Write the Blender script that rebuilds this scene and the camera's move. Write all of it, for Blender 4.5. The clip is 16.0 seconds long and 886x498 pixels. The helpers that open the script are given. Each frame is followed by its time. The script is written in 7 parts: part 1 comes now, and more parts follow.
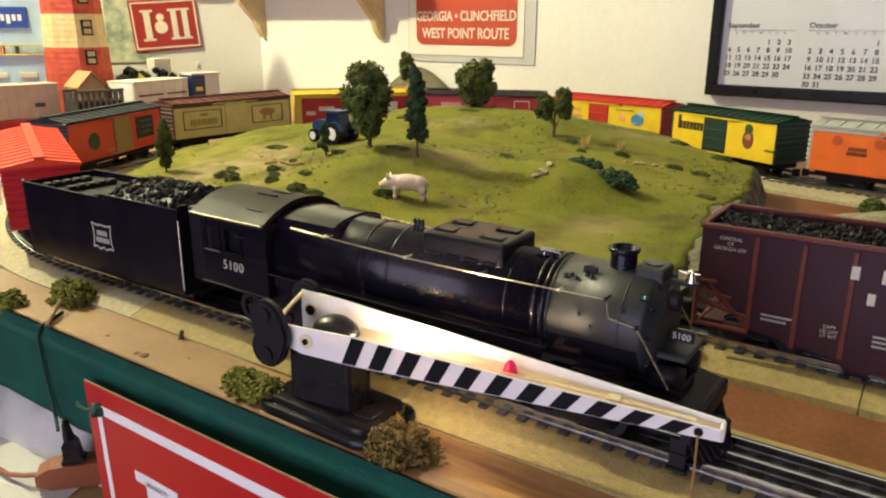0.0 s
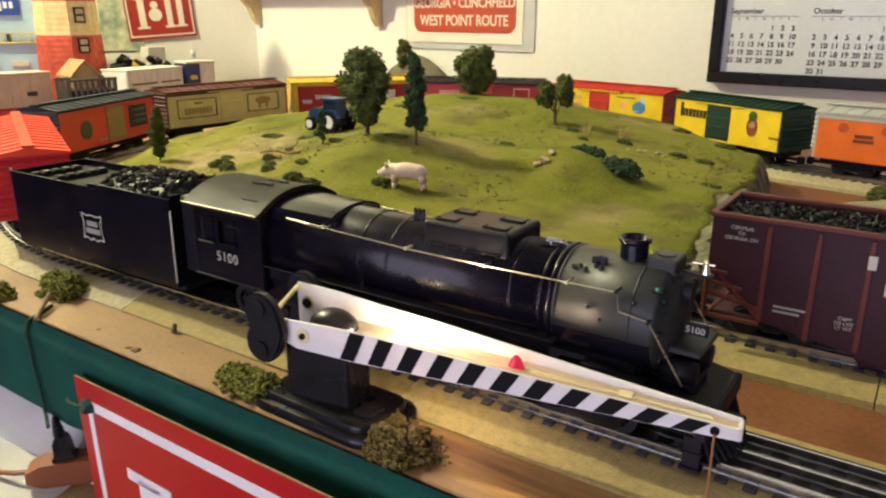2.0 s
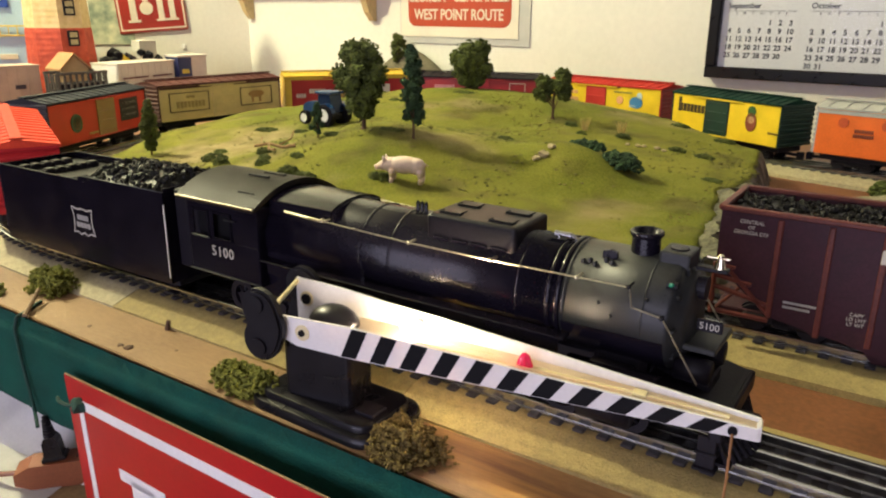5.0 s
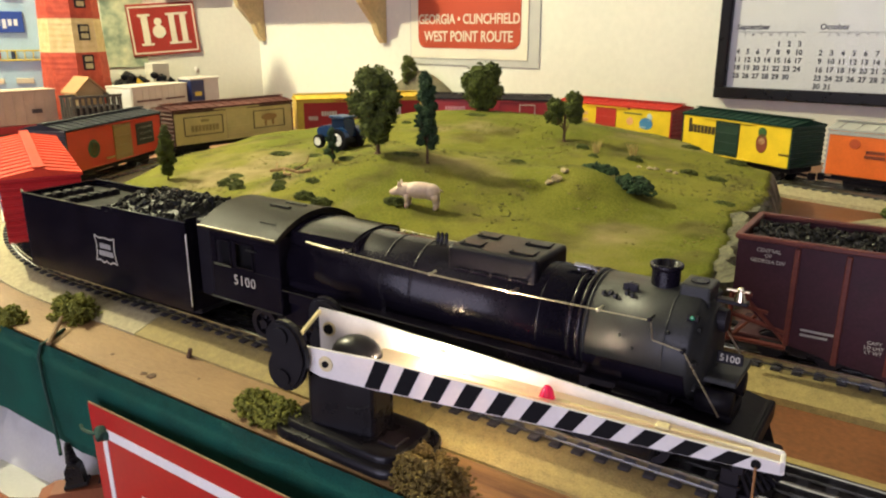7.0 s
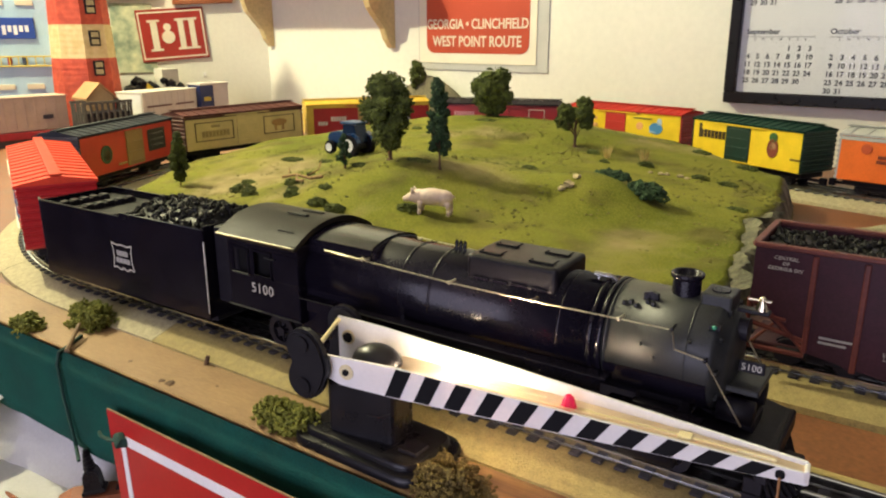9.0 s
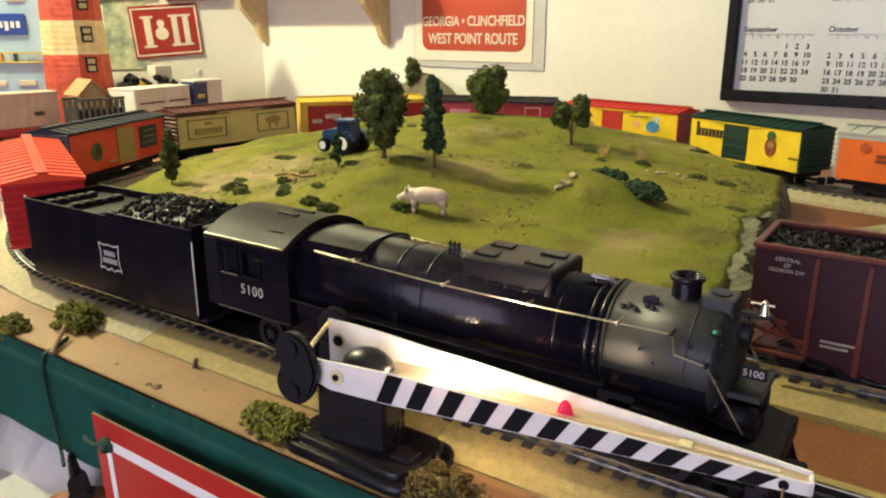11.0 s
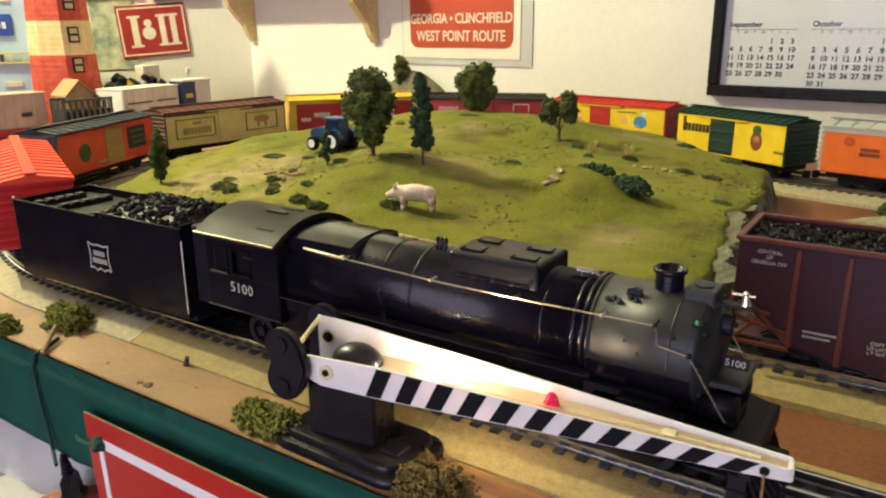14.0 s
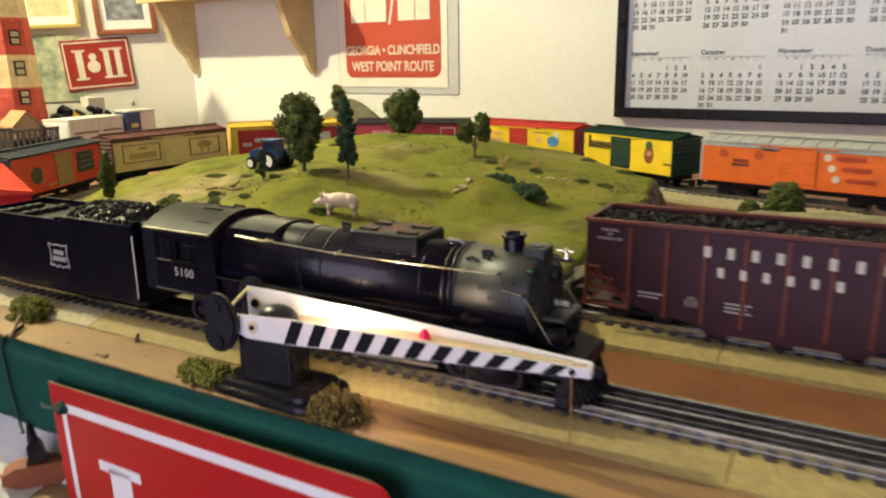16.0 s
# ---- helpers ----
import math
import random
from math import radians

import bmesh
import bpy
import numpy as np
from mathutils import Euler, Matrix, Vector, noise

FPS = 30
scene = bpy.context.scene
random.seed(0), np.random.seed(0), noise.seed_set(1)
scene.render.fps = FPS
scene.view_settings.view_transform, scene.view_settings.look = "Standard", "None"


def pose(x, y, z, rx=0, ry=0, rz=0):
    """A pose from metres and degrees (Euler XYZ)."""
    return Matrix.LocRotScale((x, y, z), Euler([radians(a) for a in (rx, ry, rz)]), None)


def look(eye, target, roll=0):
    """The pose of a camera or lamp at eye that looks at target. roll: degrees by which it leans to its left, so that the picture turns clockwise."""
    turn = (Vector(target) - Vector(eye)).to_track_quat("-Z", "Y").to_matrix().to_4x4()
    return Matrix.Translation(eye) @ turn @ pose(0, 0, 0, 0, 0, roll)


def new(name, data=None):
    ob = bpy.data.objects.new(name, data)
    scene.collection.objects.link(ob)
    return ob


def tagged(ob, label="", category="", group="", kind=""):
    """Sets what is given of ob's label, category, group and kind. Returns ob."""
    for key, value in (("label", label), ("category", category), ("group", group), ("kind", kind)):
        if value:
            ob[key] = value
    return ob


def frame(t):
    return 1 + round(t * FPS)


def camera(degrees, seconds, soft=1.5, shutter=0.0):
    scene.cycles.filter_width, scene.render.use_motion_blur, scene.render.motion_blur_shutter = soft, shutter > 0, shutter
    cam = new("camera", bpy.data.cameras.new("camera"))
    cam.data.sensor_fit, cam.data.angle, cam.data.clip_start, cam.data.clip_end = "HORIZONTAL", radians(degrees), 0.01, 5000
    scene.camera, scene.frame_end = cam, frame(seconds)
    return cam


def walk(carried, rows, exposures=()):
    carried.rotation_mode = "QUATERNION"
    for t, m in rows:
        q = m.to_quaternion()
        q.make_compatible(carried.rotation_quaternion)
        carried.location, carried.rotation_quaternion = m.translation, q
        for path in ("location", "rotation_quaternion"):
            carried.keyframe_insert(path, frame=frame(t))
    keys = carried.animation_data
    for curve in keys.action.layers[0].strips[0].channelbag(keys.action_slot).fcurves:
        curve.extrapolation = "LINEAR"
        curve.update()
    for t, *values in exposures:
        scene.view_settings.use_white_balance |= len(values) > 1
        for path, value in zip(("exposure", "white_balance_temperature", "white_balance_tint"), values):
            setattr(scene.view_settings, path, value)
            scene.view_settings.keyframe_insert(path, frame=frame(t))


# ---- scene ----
cam = camera(62.0, 16.0, soft=2.1, shutter=0.8)
PATH = [
    (0, (0.02453, 0.05397, 0.21817), (-0.58390, 0.79300, -0.07107), 0.19),
    (0.5, (0.02315, 0.05559, 0.21659), (-0.58450, 0.79334, -0.07749), 0.03),
    (1, (0.02333, 0.05990, 0.21631), (-0.58624, 0.79561, -0.07894), -0.43),
    (1.5, (0.01662, 0.05820, 0.21430), (-0.59480, 0.79155, -0.08298), 0.18),
    (2, (0.01274, 0.06448, 0.21373), (-0.59051, 0.80254, -0.08852), 0.11),
    (2.5, (0.01150, 0.07067, 0.21115), (-0.57431, 0.81913, -0.09971), 0.26),
    (3, (0.00221, 0.06489, 0.20802), (-0.58662, 0.80928, -0.10689), 0.66),
    (3.5, (0.00094, 0.06502, 0.20870), (-0.59086, 0.80912, -0.10126), 0.65),
    (6, (-0.00047, 0.07102, 0.20870), (-0.59692, 0.81426, -0.09435), 0.09),
    (6.5, (-0.00413, 0.06341, 0.21537), (-0.60741, 0.80529, -0.07733), 0.18),
    (7, (-0.00292, 0.06214, 0.21818), (-0.60860, 0.80483, -0.06740), -0.06),
    (7.5, (-0.00032, 0.05763, 0.22181), (-0.60903, 0.80143, -0.05428), -0.18),
    (8, (0.00055, 0.06267, 0.22134), (-0.60797, 0.80613, -0.05608), -0.53),
    (8.5, (-0.00542, 0.05730, 0.21920), (-0.61486, 0.79714, -0.06579), -0.37),
    (9, (-0.00837, 0.05688, 0.22134), (-0.62042, 0.79599, -0.05993), -0.21),
    (11.5, (-0.01778, 0.06724, 0.21872), (-0.62411, 0.80934, -0.06705), -0.06),
    (12, (-0.02300, 0.06627, 0.21677), (-0.62973, 0.80452, -0.07792), 0.01),
    (12.5, (-0.02701, 0.06681, 0.21522), (-0.63156, 0.80646, -0.08047), 0.31),
    (13, (-0.02202, 0.06547, 0.21955), (-0.62709, 0.80855, -0.06632), -0.02),
    (13.5, (-0.01511, 0.06686, 0.22048), (-0.61406, 0.81453, -0.06632), -0.42),
    (14, (-0.00939, 0.06382, 0.22048), (-0.60713, 0.81222, -0.06694), -0.50),
    (14.5, (0.00094, 0.06539, 0.21856), (-0.59060, 0.81833, -0.06983), -0.70),
    (15, (0.00414, 0.06100, 0.21984), (-0.58024, 0.82197, -0.06201), -0.62),
    (15.5, (0.02794, 0.04658, 0.21711), (-0.52895, 0.83451, -0.04567), -0.73),
    (16, (0.08537, -0.00272, 0.21698), (-0.46646, 0.79315, -0.03217), -0.95),
]
walk(cam, [(t, look(eye, target, roll)) for t, eye, target, roll in PATH])

# ---- world, lamps ----
world = bpy.data.worlds.new("room_world")
scene.world = world
world.use_nodes = True
wbg = world.node_tree.nodes["Background"]
wbg.inputs["Color"].default_value = (1.0, 0.86, 0.66, 1)
wbg.inputs["Strength"].default_value = 0.16


def area_lamp(name, at, target, size_x, size_y, watts, color):
    d = bpy.data.lights.new(name, "AREA")
    d.shape, d.size, d.size_y, d.energy, d.color = "RECTANGLE", size_x, size_y, watts, color
    ob = new(name, d)
    ob.matrix_world = look(at, target)
    return ob


def point_lamp(name, at, watts, color, radius):
    d = bpy.data.lights.new(name, "POINT")
    d.energy, d.color, d.shadow_soft_size = watts, color, radius
    ob = new(name, d)
    ob.location = at
    return ob


# A warm bulb high over the far end of the table, an added unseen overhead fill behind the eye, and dim daylight through
# the window behind.
point_lamp("ceiling_bulb_light", (-1.80, 0.22, 1.36), 154.0, (0.98, 0.93, 0.60), 0.026)
area_lamp("overhead_fill_light", (0.10, -0.35, 1.47), (0.10, -0.35, 0.0), 0.90, 0.90, 1.3, (1.0, 0.93, 0.74))
area_lamp("window_light", (0.15, -2.19, 0.20), (0.15, 0.0, 0.20), 2.46, 1.76, 72.0, (0.66, 0.63, 0.84))
scene.view_settings.exposure = 0.0
# ---- materials ----
def nodes_of(name):
    m = bpy.data.materials.new(name)
    m.use_nodes = True
    nt = m.node_tree
    return m, nt, nt.nodes["Principled BSDF"]


def surface(name, col, rough=0.5, metal=0.0, vary=0.25, scale=60.0, fine=400.0, bump=0.15, depth=0.0006, col2=None, coat=0.0, spec=0.5, patch=0.5):
    """Procedural surface: two scales of colour variation, grain in roughness and bump."""
    m, nt, b = nodes_of(name)
    L = nt.links.new
    tc = nt.nodes.new("ShaderNodeTexCoord")
    n1, n2 = nt.nodes.new("ShaderNodeTexNoise"), nt.nodes.new("ShaderNodeTexNoise")
    n1.inputs["Scale"].default_value, n1.inputs["Detail"].default_value = scale, 6
    n2.inputs["Scale"].default_value, n2.inputs["Detail"].default_value = fine, 5
    L(tc.outputs["Object"], n1.inputs["Vector"])
    L(tc.outputs["Object"], n2.inputs["Vector"])
    mix = nt.nodes.new("ShaderNodeMath")
    mix.operation = "MULTIPLY_ADD"
    L(n2.outputs["Fac"], mix.inputs[0])
    mix.inputs[1].default_value = 1 - patch
    half = nt.nodes.new("ShaderNodeMath")
    half.operation = "MULTIPLY"
    L(n1.outputs["Fac"], half.inputs[0])
    half.inputs[1].default_value = patch
    L(half.outputs[0], mix.inputs[2])
    ramp = nt.nodes.new("ShaderNodeValToRGB")
    lo = tuple(max(0.0, c * (1 - vary)) for c in col)
    hi = col2 or tuple(min(1.0, c * (1 + vary)) for c in col)
    ramp.color_ramp.elements[0].position, ramp.color_ramp.elements[1].position = 0.36, 0.64
    ramp.color_ramp.elements[0].color, ramp.color_ramp.elements[1].color = (*lo, 1), (*hi, 1)
    L(mix.outputs[0], ramp.inputs["Fac"])
    L(ramp.outputs["Color"], b.inputs["Base Color"])
    r = nt.nodes.new("ShaderNodeMapRange")
    r.inputs["To Min"].default_value, r.inputs["To Max"].default_value = max(0.02, rough - 0.12), min(1, rough + 0.12)
    L(n1.outputs["Fac"], r.inputs["Value"])
    L(r.outputs["Result"], b.inputs["Roughness"])
    b.inputs["Metallic"].default_value = metal
    b.inputs["Coat Weight"].default_value = coat
    b.inputs["Specular IOR Level"].default_value = spec
    if bump:
        bp = nt.nodes.new("ShaderNodeBump")
        bp.inputs["Strength"].default_value, bp.inputs["Distance"].default_value = bump, depth
        L(n2.outputs["Fac"], bp.inputs["Height"])
        L(bp.outputs["Normal"], b.inputs["Normal"])
    return m


def glowing(name, col, strength, base=(0.8, 0.2, 0.2)):
    m, nt, b = nodes_of(name)
    b.inputs["Base Color"].default_value = (*base, 1)
    b.inputs["Emission Color"].default_value = (*col, 1)
    b.inputs["Emission Strength"].default_value = strength
    b.inputs["Roughness"].default_value = 0.15
    return m


WALL = surface("wall_paint", (0.70, 0.687, 0.605), 0.75, vary=0.04, scale=3, fine=90, bump=0.08)
BLACK = surface("engine_black", (0.0062, 0.0050, 0.0090), 0.21, vary=0.3, scale=40, fine=900, bump=0.05, depth=0.0002, spec=0.24)
SATIN = surface("satin_black_plastic", (0.0075, 0.0068, 0.0085), 0.30, vary=0.2, scale=60, fine=900, bump=0.03, depth=0.0002, spec=0.3)
ROOFBLK = surface("dusty_roof_black", (0.016, 0.0135, 0.011), 0.46, vary=0.3, scale=40, fine=900, bump=0.1, depth=0.0002, spec=0.06)
MATTE = surface("matte_engine_black", (0.0070, 0.0060, 0.0080), 0.36, vary=0.3, scale=40, fine=900, bump=0.1, depth=0.0002, spec=0.16)
GRAPHITE = surface("graphite_grey", (0.017, 0.018, 0.018), 0.44, metal=0.0, vary=0.3, scale=50, fine=900, bump=0.10, depth=0.0002, spec=0.36)
FRAMEBLK = surface("running_gear_black", (0.0080, 0.0066, 0.0100), 0.5, vary=0.3, scale=80, spec=0.22)
STEEL = surface("rail_steel", (0.46, 0.46, 0.45), 0.20, metal=1.0, vary=0.12, scale=90, bump=0.03)
NICKEL = surface("handrail_wire", (0.50, 0.46, 0.36), 0.30, metal=1.0, vary=0.1, bump=0)
BRASS = surface("brass_rod", (0.55, 0.40, 0.18), 0.35, metal=1.0, vary=0.15, bump=0)
BALLAST = surface("grey_plastic_ballast", (0.34, 0.262, 0.098), 0.85, vary=0.24, scale=200, fine=900, bump=0.55, depth=0.0016)
BALLASTG = surface("pale_grey_ballast", (0.40, 0.345, 0.205), 0.85, vary=0.24, scale=200, fine=900, bump=0.55, depth=0.0016)
TIE = surface("dark_tie", (0.020, 0.016, 0.018), 0.55, vary=0.3, scale=200, fine=900)
GRASS = surface("grass_mat", (0.105, 0.115, 0.014), 0.95, vary=0.35, scale=9, fine=420, bump=1.0, depth=0.003, col2=(0.20, 0.165, 0.045), patch=0.62)
BOARD = surface("brown_hardboard", (0.185, 0.073, 0.031), 0.5, vary=0.3, scale=25, fine=300, bump=0.1)
TAN = surface("tan_table_edge", (0.215, 0.132, 0.060), 0.65, vary=0.3, scale=9, fine=300, bump=0.25, depth=0.001)
CLOTH = surface("green_felt", (0.007, 0.118, 0.082), 0.9, vary=0.3, scale=25, fine=900, bump=0.5, depth=0.001)
SIGNRED = surface("sign_red_enamel", (0.43, 0.012, 0.014), 0.38, vary=0.07, scale=20, bump=0.02, spec=0.25)
WHITEP = surface("white_paint", (0.78, 0.77, 0.74), 0.4, vary=0.06, scale=40, bump=0.03)
LETTER = surface("cream_lettering", (0.47, 0.44, 0.36), 0.5, vary=0.1, scale=90, bump=0)


def translucent(m, share, col):
    """Lets part of the light through a thin plastic moulding."""
    nt = m.node_tree
    b, out = nt.nodes["Principled BSDF"], nt.nodes["Material Output"]
    tr, mx = nt.nodes.new("ShaderNodeBsdfTranslucent"), nt.nodes.new("ShaderNodeMixShader")
    tr.inputs["Color"].default_value = (*col, 1)
    mx.inputs["Fac"].default_value = share
    nt.links.new(b.outputs["BSDF"], mx.inputs[1])
    nt.links.new(tr.outputs["BSDF"], mx.inputs[2])
    nt.links.new(mx.outputs["Shader"], out.inputs["Surface"])
    return m


GATEW = translucent(surface("gate_white_plastic", (0.86, 0.84, 0.80), 0.35, vary=0.05, scale=60, bump=0.03), 0.22, (0.9, 0.80, 0.76))
STRIPE = surface("stripe_black", (0.005, 0.0048, 0.0055), 0.5, vary=0.2, bump=0, spec=0.12)
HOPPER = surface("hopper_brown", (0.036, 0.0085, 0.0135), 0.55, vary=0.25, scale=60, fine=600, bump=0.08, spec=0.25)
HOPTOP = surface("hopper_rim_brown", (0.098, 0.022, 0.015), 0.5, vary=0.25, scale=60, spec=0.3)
COAL = surface("coal", (0.007, 0.007, 0.0075), 0.34, vary=0.5, scale=350, fine=900, bump=0.5, spec=0.12, col2=(0.016, 0.015, 0.013))
BARK = surface("twig_bark", (0.10, 0.055, 0.03), 0.9, vary=0.4, scale=200, fine=700, bump=0.6)
LEAF = surface("foam_leaf_dark", (0.050, 0.070, 0.010), 0.95, vary=0.6, scale=120, fine=700, bump=0.9, depth=0.002, col2=(0.120, 0.150, 0.018))
LEAF2 = surface("foam_leaf_blue_green", (0.026, 0.058, 0.018), 0.95, vary=0.5, scale=120, fine=700, bump=0.9, depth=0.002)
LICHEN = surface("lichen_olive", (0.135, 0.155, 0.012), 0.95, vary=0.45, scale=120, fine=700, bump=0.9, depth=0.002, col2=(0.24, 0.235, 0.026))
LICHENB = surface("lichen_brown", (0.140, 0.098, 0.020), 0.95, vary=0.45, scale=120, fine=700, bump=0.9, depth=0.002)
TUFT = surface("moss_tuft", (0.058, 0.082, 0.010), 0.95, vary=0.5, scale=150, fine=800, bump=0.9, depth=0.002, col2=(0.11, 0.13, 0.018))
STRAW = surface("dry_straw", (0.50, 0.38, 0.13), 0.9, vary=0.25, bump=0)
ROCKL = surface("pale_stone", (0.34, 0.27, 0.15), 0.9, vary=0.3, scale=60, fine=300, bump=0.5)
BARKL = surface("pale_branch", (0.24, 0.14, 0.06), 0.9, vary=0.3, scale=200, bump=0.4)
MOUNDM = surface("grey_brown_mound", (0.13, 0.115, 0.07), 0.95, vary=0.35, scale=40, fine=300, bump=0.8, depth=0.003)
TRACB = surface("tractor_blue", (0.010, 0.045, 0.13), 0.3, vary=0.15, bump=0.02)
TRACD = surface("tractor_dark_blue", (0.01, 0.025, 0.06), 0.2, vary=0.15, bump=0)
PIGPINK = surface("pink_plastic", (0.76, 0.58, 0.46), 0.5, vary=0.12, scale=60, fine=300, bump=0.2)


# ---- building helpers ----
def part(name, bm, material, parent=None, label="", smooth=False):
    me = bpy.data.meshes.new(name)
    if smooth:
        for f in bm.faces:
            f.smooth = True
    bm.to_mesh(me)
    if smooth == "auto":
        me.set_sharp_from_angle(angle=radians(32))
    bm.free()
    me.materials.append(material)
    ob = new(name, me)
    if parent is not None:
        ob.parent = parent
    if label:
        tagged(ob, label)
    return ob


def empty(name, m, label, category, group=""):
    ob = new(name)
    ob.empty_display_size = 0.02
    ob.matrix_world = m
    return tagged(ob, label, category, group)


def box(bm, x0, x1, y0, y1, z0, z1, bevel=0.0, seg=1, m=None):
    r = bmesh.ops.create_cube(bm, size=1.0)
    vs = r["verts"]
    for v in vs:
        v.co = Vector((x0 + (v.co.x + .5) * (x1 - x0), y0 + (v.co.y + .5) * (y1 - y0), z0 + (v.co.z + .5) * (z1 - z0)))
    if bevel:
        es = list({e for v in vs for e in v.link_edges})
        out = bmesh.ops.bevel(bm, geom=es, offset=bevel, segments=seg, affect="EDGES", profile=0.5)
        vs = list({v for f in out["faces"] for v in f.verts} | {v for v in vs if v.is_valid})
    if m is not None:
        bmesh.ops.transform(bm, matrix=m, verts=[v for v in vs if v.is_valid])
    return bm


def cube(x0, x1, y0, y1, z0, z1, bevel=0.0, seg=1, m=None):
    return box(bmesh.new(), x0, x1, y0, y1, z0, z1, bevel, seg, m)


def tube(bm, a, b, r0, r1=None, n=10, caps=True):
    """A cylinder or cone from a to b."""
    a, b = Vector(a), Vector(b)
    r1 = r0 if r1 is None else r1
    d = b - a
    m = Matrix.Translation((a + b) / 2) @ d.to_track_quat("Z", "Y").to_matrix().to_4x4()
    bmesh.ops.create_cone(bm, cap_ends=caps, segments=n, radius1=max(r0, 1e-5), radius2=max(r1, 1e-5), depth=d.length, matrix=m)
    return bm


def ball(bm, c, r, sx=1, sy=1, sz=1, sub=2):
    bmesh.ops.create_icosphere(bm, subdivisions=sub, radius=r, matrix=Matrix.Translation(c) @ Matrix.Diagonal((sx, sy, sz, 1)))
    return bm


def prism(pts, y0, y1, axis="y"):
    """Extrude an outline of (a, z) pairs along y (outline in x,z) or along x (outline in y,z)."""
    bm = bmesh.new()
    if axis == "y":
        lo, hi = [bm.verts.new((a, y0, z)) for a, z in pts], [bm.verts.new((a, y1, z)) for a, z in pts]
    else:
        lo, hi = [bm.verts.new((y0, a, z)) for a, z in pts], [bm.verts.new((y1, a, z)) for a, z in pts]
    n = len(pts)
    bm.faces.new(lo)
    bm.faces.new(hi[::-1])
    for i in range(n):
        bm.faces.new((lo[i], hi[i], hi[(i + 1) % n], lo[(i + 1) % n]))
    bmesh.ops.recalc_face_normals(bm, faces=bm.faces)
    return bm


def wire(bm, pts, r, n=6):
    """One bent round bar through the given points."""
    pts = [Vector(p) for p in pts]
    ways = [(q - p).normalized() for p, q in zip(pts, pts[1:])]
    side = ways[0].orthogonal().normalized()
    rings = []
    for i, p in enumerate(pts):
        way = (ways[max(0, i - 1)] + ways[min(len(ways) - 1, i)]).normalized()
        side = (side - way * side.dot(way)).normalized()
        up = way.cross(side)
        rings.append([bm.verts.new(p + (side * math.cos(2 * math.pi * k / n) + up * math.sin(2 * math.pi * k / n)) * r) for k in range(n)])
    for A, B in zip(rings, rings[1:]):
        for k in range(n):
            bm.faces.new((A[k], A[(k + 1) % n], B[(k + 1) % n], B[k]))
    bm.faces.new(rings[0][::-1])
    bm.faces.new(rings[-1])
    return bm


def ico_template(sub):
    bm = bmesh.new()
    bmesh.ops.create_icosphere(bm, subdivisions=sub, radius=1.0)
    bm.verts.index_update()
    vs, fs = [v.co.normalized() for v in bm.verts], [[v.index for v in f.verts] for f in bm.faces]
    bm.free()
    return vs, fs


ICO = {k: ico_template(k) for k in (1, 2, 3)}


class Bag:
    """Collects many small uneven lumps into one mesh."""

    def __init__(self):
        self.verts, self.faces = [], []

    def lump(self, c, r, squash=1.0, amp=0.3, freq=1.4, sub=2, rnd=random):
        vs, fs = ICO[sub]
        base = len(self.verts)
        off = Vector((rnd.uniform(0, 90), rnd.uniform(0, 90), rnd.uniform(0, 90)))
        cx, cy, cz = c
        for d in vs:
            k = r * (1 + amp * noise.noise(d * freq + off))
            self.verts.append((cx + d.x * k, cy + d.y * k, cz + d.z * k * squash))
        self.faces += [[base + q for q in f] for f in fs]

    def chip(self, c, r, rnd=random, flat=.8):
        vs, fs = ICO[1]
        base = len(self.verts)
        m = Euler([rnd.uniform(0, 6.28) for _ in range(3)]).to_matrix() @ Matrix.Diagonal((rnd.uniform(.7, 1.3), rnd.uniform(.6, 1.2), rnd.uniform(.5, 1.0) * flat))
        c = Vector(c)
        for d in vs:
            self.verts.append(tuple(c + m @ (d * r * rnd.uniform(.72, 1.12))))
        self.faces += [[base + q for q in f] for f in fs]

    def part(self, name, material, parent=None, label=""):
        me = bpy.data.meshes.new(name)
        me.from_pydata(self.verts, [], self.faces)
        me.materials.append(material)
        ob = new(name, me)
        if parent is not None:
            ob.parent = parent
        if label:
            tagged(ob, label)
        return ob


def lump(bm, c, r, squash=1.0, amp=0.3, freq=1.4, sub=2, seed=0.0):
    """An uneven clump: an icosphere pushed in and out by noise."""
    res = bmesh.ops.create_icosphere(bm, subdivisions=sub, radius=1.0)
    c = Vector(c)
    for v in res["verts"]:
        d = v.co.normalized()
        k = 1 + amp * noise.noise(d * freq + Vector((seed, seed * 1.7, -seed)))
        v.co = c + Vector((d.x * r * k, d.y * r * k, d.z * r * k * squash))
    return bm


TEXTS = {}


def lettering(name, text, size, material, parent, m, label="", depth=0.0002, align="CENTER", spacing=1.0, bold=0.0):
    """Flat raised words as a mesh; the same words share one mesh."""
    key = (text, size, depth, align, spacing, bold, material.name)
    if key not in TEXTS:
        cu = bpy.data.curves.new(name, "FONT")
        cu.body, cu.size, cu.extrude, cu.align_x, cu.align_y, cu.space_character, cu.resolution_u = text, size, depth, align, "CENTER", spacing, 3
        cu.offset = bold * size
        tmp = bpy.data.objects.new(name, cu)
        me = bpy.data.meshes.new_from_object(tmp)
        bpy.data.objects.remove(tmp)
        me.materials.clear()
        me.materials.append(material)
        TEXTS[key] = me
    ob = new(name, TEXTS[key])
    ob.parent = parent
    ob.matrix_local = m
    if label:
        tagged(ob, label)
    return ob


def structure(ob, label, category=""):
    return tagged(ob, label, category, kind="structure")


